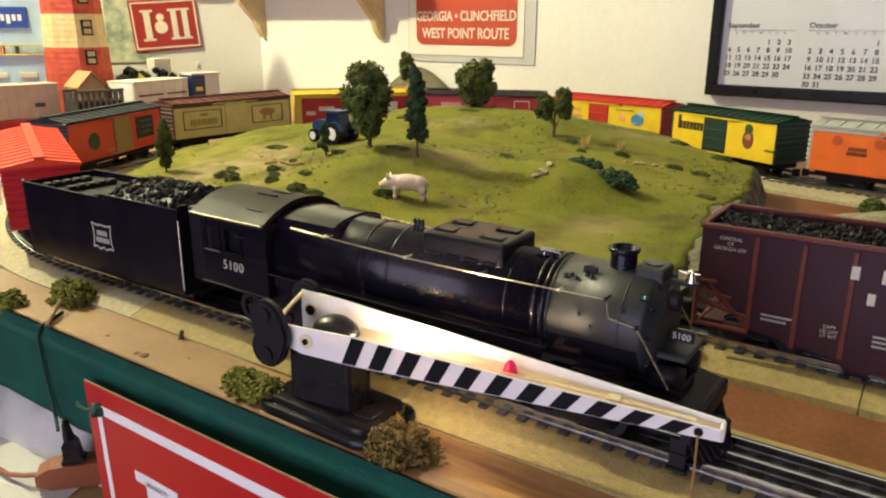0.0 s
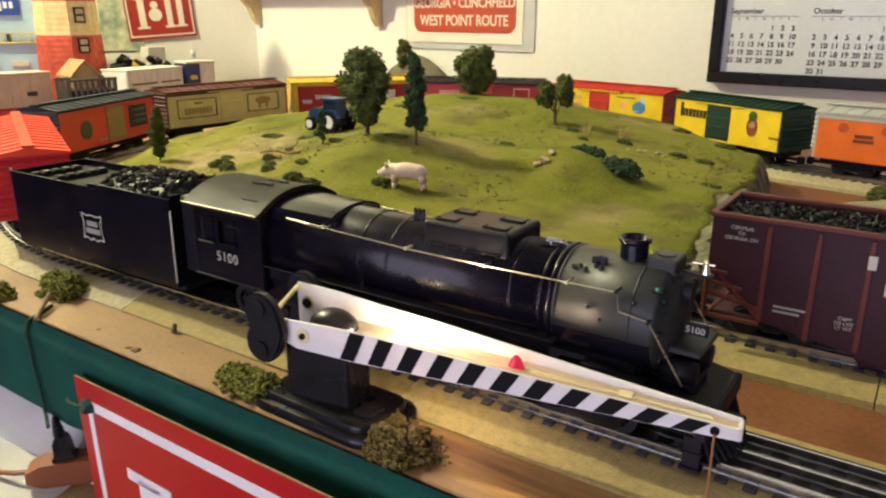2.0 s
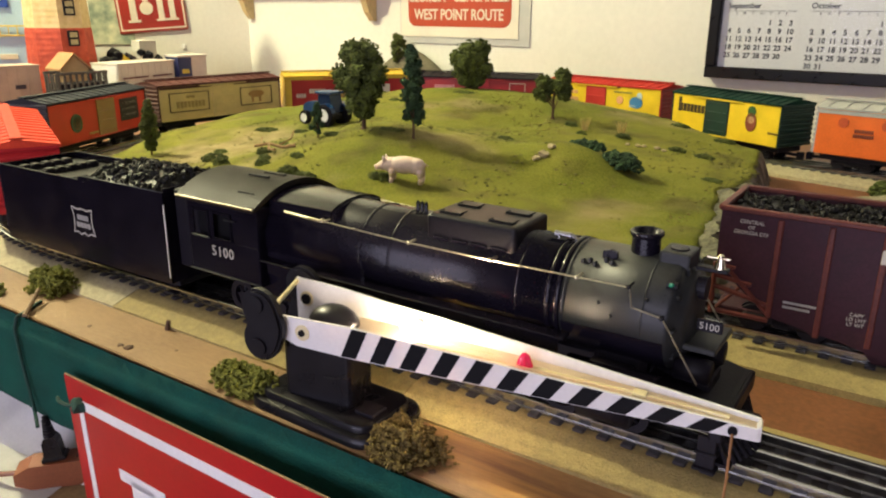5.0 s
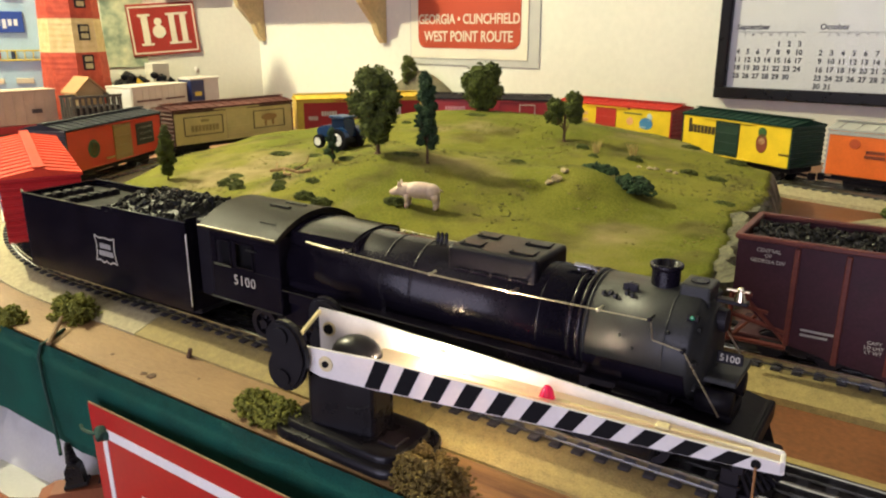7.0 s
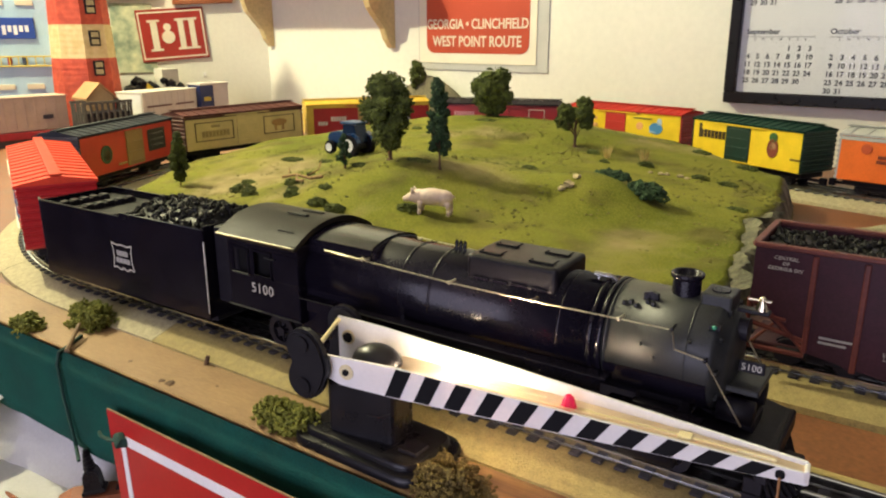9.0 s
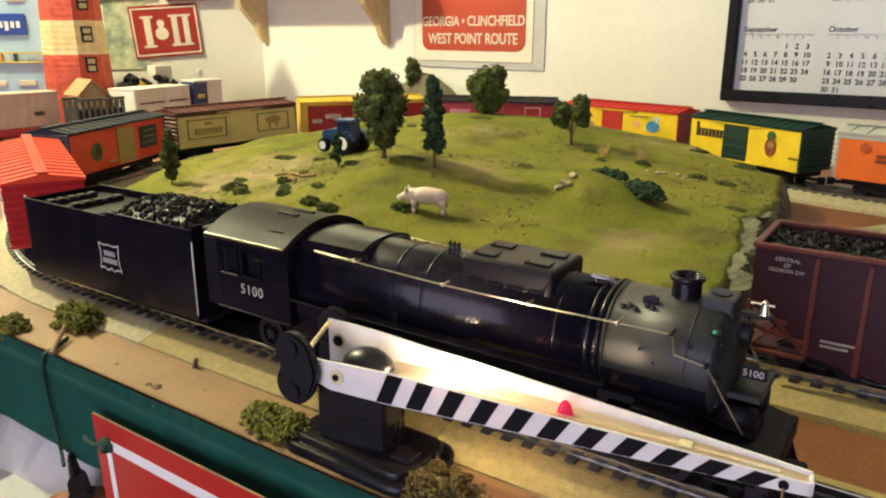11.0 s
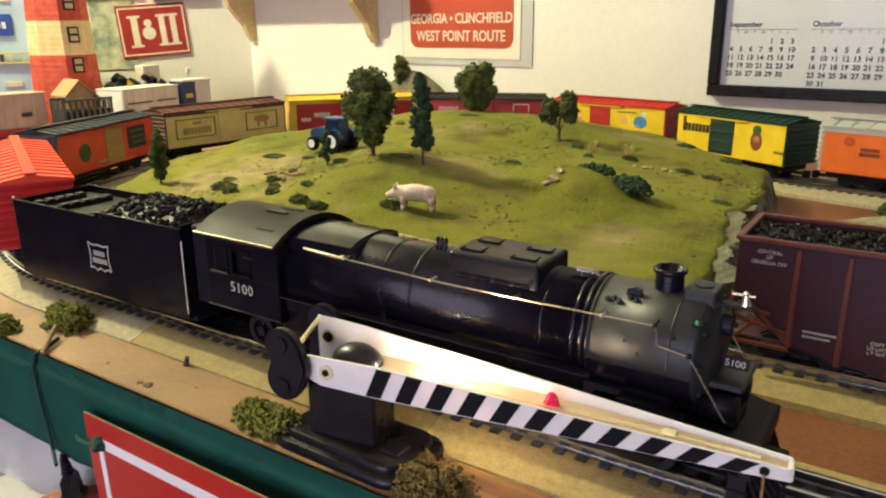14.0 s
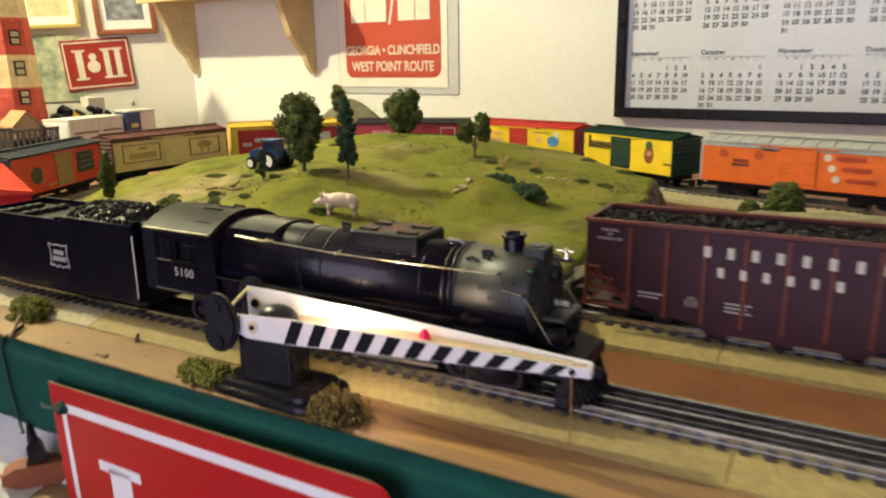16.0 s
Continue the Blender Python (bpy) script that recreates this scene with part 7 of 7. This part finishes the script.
# ---- toy tractor ----
def tractor():
    t = empty("toy_tractor", Matrix.Translation(on_hill(-0.736, 0.744, .0005)) @ Matrix.Rotation(radians(5), 4, "Z") @ Matrix.Scale(1.16, 4), "blue toy tractor with white wheel hubs parked on grass", "tractor")
    hood = prism([(-.030, .013), (-.032, .020), (-.026, .025), (-.004, .0275), (-.004, .012)], -.0075, .0075)
    bmesh.ops.bevel(hood, geom=list(hood.edges), offset=.0015, segments=2, affect="EDGES")
    part("hood", hood, TRACB, t)
    part("chassis", cube(-.028, .018, -.006, .006, .008, .014, .001), FRAMEBLK, t)
    part("cab", prism([(-.006, .015), (-.004, .035), (.013, .036), (.016, .015)], -.0095, .0095), TRACD, t)
    part("cab_roof", cube(-.0075, .0165, -.0115, .0115, .0355, .0385, .0012, 2), TRACB, t)
    for s in (-1, 1):
        part("fender", prism([(.000, .018), (.004, .025), (.012, .0265), (.020, .022), (.022, .016), (.018, .020), (.011, .0225), (.005, .020)], min(s * .0095, s * .0165), max(s * .0095, s * .0165)), TRACB, t)
        for nm, x, r, w, y in (("front_wheel", -.023, .0080, .0055, .0115), ("rear_wheel", .010, .0125, .0085, .0135)):
            bm = bmesh.new()
            tube(bm, (x, s * y - w / 2, r), (x, s * y + w / 2, r), r, n=28)
            bmesh.ops.bevel(bm, geom=list(bm.edges), offset=.0009, segments=2, affect="EDGES")
            w0 = part(nm, bm, FRAMEBLK, t, "black rubber tyre")
            bm = bmesh.new()
            tube(bm, (x, s * (y + w / 2) - .0006, r), (x, s * (y + w / 2) + .0007, r), r * .60, r * .55, n=20)
            part("hub", bm, WHITEP, w0, "white wheel hub")
            bm = bmesh.new()
            tube(bm, (x, s * (y + w / 2) + .0002, r), (x, s * (y + w / 2) + .0014, r), r * .2, n=10)
            part("hub_cap", bm, TRACD, w0)
    return t


tractor()


# ---- town at the end of the layout ----
def brick_tower():
    """A model lighthouse: tapered eight-sided body, gallery, lantern and pointed roof."""
    t = empty("lighthouse", Matrix.Translation((-1.762, 0.882, 0.0)) @ Matrix.Scale(0.985, 4), "eight-sided model lighthouse of red and cream bricks", "lighthouse")
    n = 8

    def rad(z):
        return 0.0775 - .050 * z

    def ring(bm, r, z):
        return [bm.verts.new((r * math.cos(2 * math.pi * (k + .5) / n), r * math.sin(2 * math.pi * (k + .5) / n), z)) for k in range(n)]

    def frustum(r0, z0, r1, z1):
        bm = bmesh.new()
        A, B = ring(bm, r0, z0), ring(bm, r1, z1)
        for k in range(n):
            bm.faces.new((A[k], A[(k + 1) % n], B[(k + 1) % n], B[k]))
        bm.faces.new(B)
        bm.faces.new(A[::-1])
        return bm

    bands = ((0.0, 0.172, TBRED), (0.172, 0.246, TBCREAM), (0.246, 0.330, TBRED), (0.330, 0.415, TBCREAM), (0.415, 0.500, TBRED), (0.500, 0.575, TBCREAM))
    for z0, z1, mat in bands:
        band_ = part("wall_band", frustum(rad(z0), z0, rad(z1), z1), mat, t)
        rows = int(round((z1 - z0) / .0105))
        for k in range(1, rows):
            z = z0 + (z1 - z0) * k / rows
            if .10 < z < .36:
                part("brick_course", frustum(rad(z) + .0004, z - .0042, rad(z) + .0004, z + .0042), mat, band_)
    part("gallery", frustum(0.066, 0.575, 0.068, 0.583), TBRED, t)
    part("lantern", frustum(0.034, 0.583, 0.034, 0.640), PANEY, t)
    part("roof", frustum(0.046, 0.640, 0.003, 0.705), TBRED, t)
    for z in (0.150, 0.216, 0.285):
        r = rad(z) * math.cos(math.pi / n)
        win = part("window", cube(-.001, .003, -.0125, .0125, -.017, .017, .0005), FRAMEBLK, t)
        win.matrix_local = Matrix.Translation((r, 0, z))
        for dz in (-.0078, .0078):
            part("pane", cube(.0028, .0036, -.0085, .0085, dz - .0055, dz + .0055), PANEY, win)
    return t


def brick_mat(name, c1, c2):
    m, nt, b = nodes_of(name)
    L = nt.links.new
    tc = nt.nodes.new("ShaderNodeTexCoord")
    n1 = nt.nodes.new("ShaderNodeTexNoise")
    n1.inputs["Scale"].default_value = 70
    L(tc.outputs["Object"], n1.inputs["Vector"])
    r = nt.nodes.new("ShaderNodeValToRGB")
    r.color_ramp.elements[0].color, r.color_ramp.elements[1].color = (*c1, 1), (*c2, 1)
    r.color_ramp.elements[0].position, r.color_ramp.elements[1].position = .35, .65
    L(n1.outputs["Fac"], r.inputs["Fac"])
    L(r.outputs["Color"], b.inputs["Base Color"])
    w = nt.nodes.new("ShaderNodeTexWave")
    w.bands_direction = "Z"
    w.inputs["Scale"].default_value = 26
    w.inputs["Distortion"].default_value = 1.2
    w.inputs["Detail Scale"].default_value = 8
    L(tc.outputs["Object"], w.inputs["Vector"])
    bp = nt.nodes.new("ShaderNodeBump")
    bp.inputs["Strength"].default_value, bp.inputs["Distance"].default_value = .35, .001
    L(w.outputs["Fac"], bp.inputs["Height"])
    L(bp.outputs["Normal"], b.inputs["Normal"])
    b.inputs["Roughness"].default_value = .7
    return m


TBRED = brick_mat("tower_red_brick", (0.40, 0.05, 0.025), (0.55, 0.085, 0.04))
TBCREAM = brick_mat("tower_cream_brick", (0.58, 0.44, 0.20), (0.68, 0.54, 0.28))
PANEY = surface("yellowish_pane", (0.45, 0.38, 0.20), 0.25, vary=0.2, bump=0)
brick_tower()


def blue_building():
    b = empty("model_building", Matrix.Translation((-1.833, 0.852, 0.0)) @ Matrix.Rotation(radians(-28), 4, "Z") @ Matrix.Translation((-0.085, -0.852, 0.0)), "pale blue model building with sign and yellow railing", "building")
    part("wall", cube(0, .085, 0.46, 0.852, 0, 0.46, .001), PBLUE, b)
    sg = part("sign_board", cube(.085, .089, 0.70, 0.815, 0.212, 0.258, .0008), paint((0.015, 0.055, 0.28)), b, "blue sign board")
    bm = bmesh.new()
    tube(bm, (.0885, 0.727, 0.235), (.0898, 0.727, 0.235), .013, n=20)
    part("sign_disc", bm, paint((0.62, 0.10, 0.09)), sg)
    for k in range(5):
        y = 0.753 + .0115 * k
        part("sign_block", cube(.0885, .0897, y - .0038, y + .0038, 0.227 - (.006 if k in (0, 2) else 0), 0.241), WHITEP, sg)
    for z in (0.055, 0.105, 0.290, 0.345):
        for y in (0.50, 0.56, 0.62, 0.68, 0.74, 0.80):
            wn = part("window", cube(.084, .0875, y - .018, y + .018, z - .006, z + .006, .0006), CREAMW, b, "cream window strip")
    rl = part("railing_base", cube(.085, .0915, 0.47, 0.845, 0.150, 0.153, .0005), paint((0.6, 0.45, 0.03)), b)
    for k in range(22):
        y = 0.475 + .0175 * k
        part("railing_post", cube(.0892, .0908, y - .001, y + .001, 0.154, 0.172), paint((0.6, 0.45, 0.03)), b)
    part("railing_bar", cube(.0888, .0912, 0.47, 0.845, 0.171, 0.174, .0004), paint((0.6, 0.45, 0.03)), b)
    for k, c in enumerate(((0.5, 0.06, 0.05), (0.5, 0.07, 0.05), (0.03, 0.05, 0.08))):
        part("figure_block", cube(.0852, .0885, 0.72 + .03 * k, 0.729 + .03 * k, 0.154, 0.174, .002), paint(c), b)
    return b


PBLUE = surface("pale_blue_card", (0.36, 0.52, 0.60), 0.6, vary=0.12, scale=20, bump=0.05)
CREAMW = surface("cream_card", (0.60, 0.55, 0.38), 0.6, vary=0.1, bump=0)
blue_building()


def gable_house():
    h = empty("small_house", Matrix.Translation((-1.648, 0.838, 0)), "small tan model house with gabled roof", "house")
    part("wall", prism([(-.028, 0), (.028, 0), (.028, .090), (0, .116), (-.028, .090)], -.03, .03, "x"), TANCARD, h)
    for s in (-1, 1):
        part("roof_slope", prism([(0, .1165), (s * .034, .0850), (s * .034, .0890), (0, .1215)], -.033, .035, "x"), ROOFC, h)
    part("door", cube(.0295, .0315, -.009, .009, 0, .035), FRAMEBLK, h)
    return h


TANCARD = surface("tan_card", (0.40, 0.27, 0.13), 0.7, vary=0.15, scale=40, bump=0.05)
ROOFC = surface("brown_roof_card", (0.36, 0.20, 0.085), 0.7, vary=0.2, scale=40, bump=0.05)
gable_house()


def crate_stack():
    c = empty("slatted_crate", Matrix.Translation((-1.60, 0.829, 0)), "dark grey slatted crate standing on the table", "crate")
    part("base", cube(-.03, .03, -.054, .054, 0, .030, .001), DARKW, c)
    for s in (-1, 1):
        for k in range(9):
            y = -.050 + .0125 * k
            part("slat", cube(s * .029 - .0012, s * .029 + .0012, y - .0025, y + .0025, .030, .082), DARKW, c)
        part("rail", cube(s * .029 - .002, s * .029 + .002, -.054, .054, .080, .0855, .0005), DARKW, c)
        for k in range(5):
            x = -.024 + .012 * k
            part("slat", cube(x - .0025, x + .0025, s * .053 - .0012, s * .053 + .0012, .030, .082), DARKW, c)
    part("load", cube(-.027, .027, -.050, .050, .030, .062, .002), FRAMEBLK, c)
    return c


DARKW = surface("dark_grey_wood", (0.075, 0.068, 0.055), 0.8, vary=0.35, scale=60, bump=0.3)
crate_stack()


def container(x, y0, y1, z0, z1, depth, mat, label, name="shipping_container"):
    c = empty(name, Matrix.Translation((x, 0, 0)), label, "container")
    part("body", cube(-depth, 0, y0, y1, z0, z1, .001), mat, c)
    for k in range(int((y1 - y0) / .02)):
        y = y0 + .01 + .02 * k
        part("side_rib", cube(-.0004, .0012, y - .0012, y + .0012, z0 + .004, z1 - .004), mat, c)
    part("roof_edge", cube(-depth - .001, .0016, y0 - .001, y1 + .001, z1 - .003, z1 + .001, .0005), mat, c)
    part("end_door", cube(-depth + .004, -.004, y0 - .0014, y0, z0 + .004, z1 - .005, .0004), WHITEP, c)
    part("supports", cube(-depth * .9, -.006, y0 + .01, y1 - .01, 0, z0, .001), DARKW, c)
    return c


WCARD = surface("off_white_paint", (0.60, 0.56, 0.50), 0.55, vary=0.08, scale=30, bump=0.05)
TCARD = surface("dusty_tan_paint", (0.45, 0.34, 0.26), 0.6, vary=0.12, scale=30, bump=0.05)
wc = container(0, 0, 0.172, 0.036, 0.0945, .080, WCARD, "long white model container with brown stripe")
wc.matrix_world = Matrix.Translation((-1.600, 0.923, 0)) @ Matrix.Rotation(radians(15), 4, "Z")
for y0, y1 in ((0.012, 0.085), (0.100, 0.160)):
    part("stripe", cube(.0005, .0022, y0, y1, 0.0605, 0.0645), paint((0.12, 0.05, 0.05)), wc)
tc_ = container(-1.640, 0.560, 0.774, 0.030, 0.0985, .055, TCARD, "dusty tan model container on red supports")
part("slot", cube(.0008, .0024, 0.722, 0.742, 0.052, 0.0605), paint((0.05, 0.04, 0.05)), tc_)
part("red_sill", cube(-.05, .002, 0.562, 0.772, 0.014, 0.029, .001), paint((0.36, 0.02, 0.03)), tc_)


def bin_house():
    b = empty("equipment_box", Matrix.Translation((-1.64, 1.135, 0)), "white and dark blue model equipment box", "box")
    part("body", cube(-.05, .002, -.038, .040, 0, .100, .001), WCARD, b)
    part("front", cube(-.048, .003, -.0405, -.0375, .004, .102), paint((0.02, 0.03, 0.10)), b, "dark blue front panel")
    part("side_panel", cube(.0015, .0045, -.040, -.004, .004, .100), paint((0.02, 0.03, 0.10)), b)
    part("label", cube(.004, .0052, -.031, -.012, .062, .072), paint((0.55, 0.42, 0.05)), b)
    part("lid", cube(-.052, .006, -.042, .042, .100, .1055, .001), WCARD, b)
    return b


bin_house()
bag = Bag()
rnd_ = random.Random(77)
for _ in range(110):
    bag.lump((rnd_.uniform(-.025, .025), rnd_.uniform(-.085, .115), rnd_.uniform(.0, .112) * (1 - .2 * rnd_.random())), rnd_.uniform(.010, .018), .8, .6, 1.8, 1, rnd_)
tagged(bag.part("coal_heap", FRAMEBLK), "black heap of coal behind the container", "coal heap", kind="stuff").location = (-1.76, 1.015, 0.0)
loose("yellow_tag", prism([(-.010, 0), (.012, 0), (-.006, .016)], -.001, .001), paint((0.75, 0.52, 0.03)), "small yellow plastic tag on the coal heap", "tag", Matrix.Translation((-1.698, 1.0, 0.093)) @ Matrix.Rotation(radians(80), 4, "Z"))
loose("white_carton", cube(-.02, .02, -.024, .024, 0, .132, .001), WCARD, "white carton standing by the wall", "carton", Matrix.Translation((-1.885, 1.155, 0)))
loose("wall_clip", cube(0, .004, -.004, .004, -.006, .006, .0012, 2), WHITEP, "small white plastic clip on the side wall", "clip", SLANT @ Matrix.Translation((.0, .078, 0.112)))
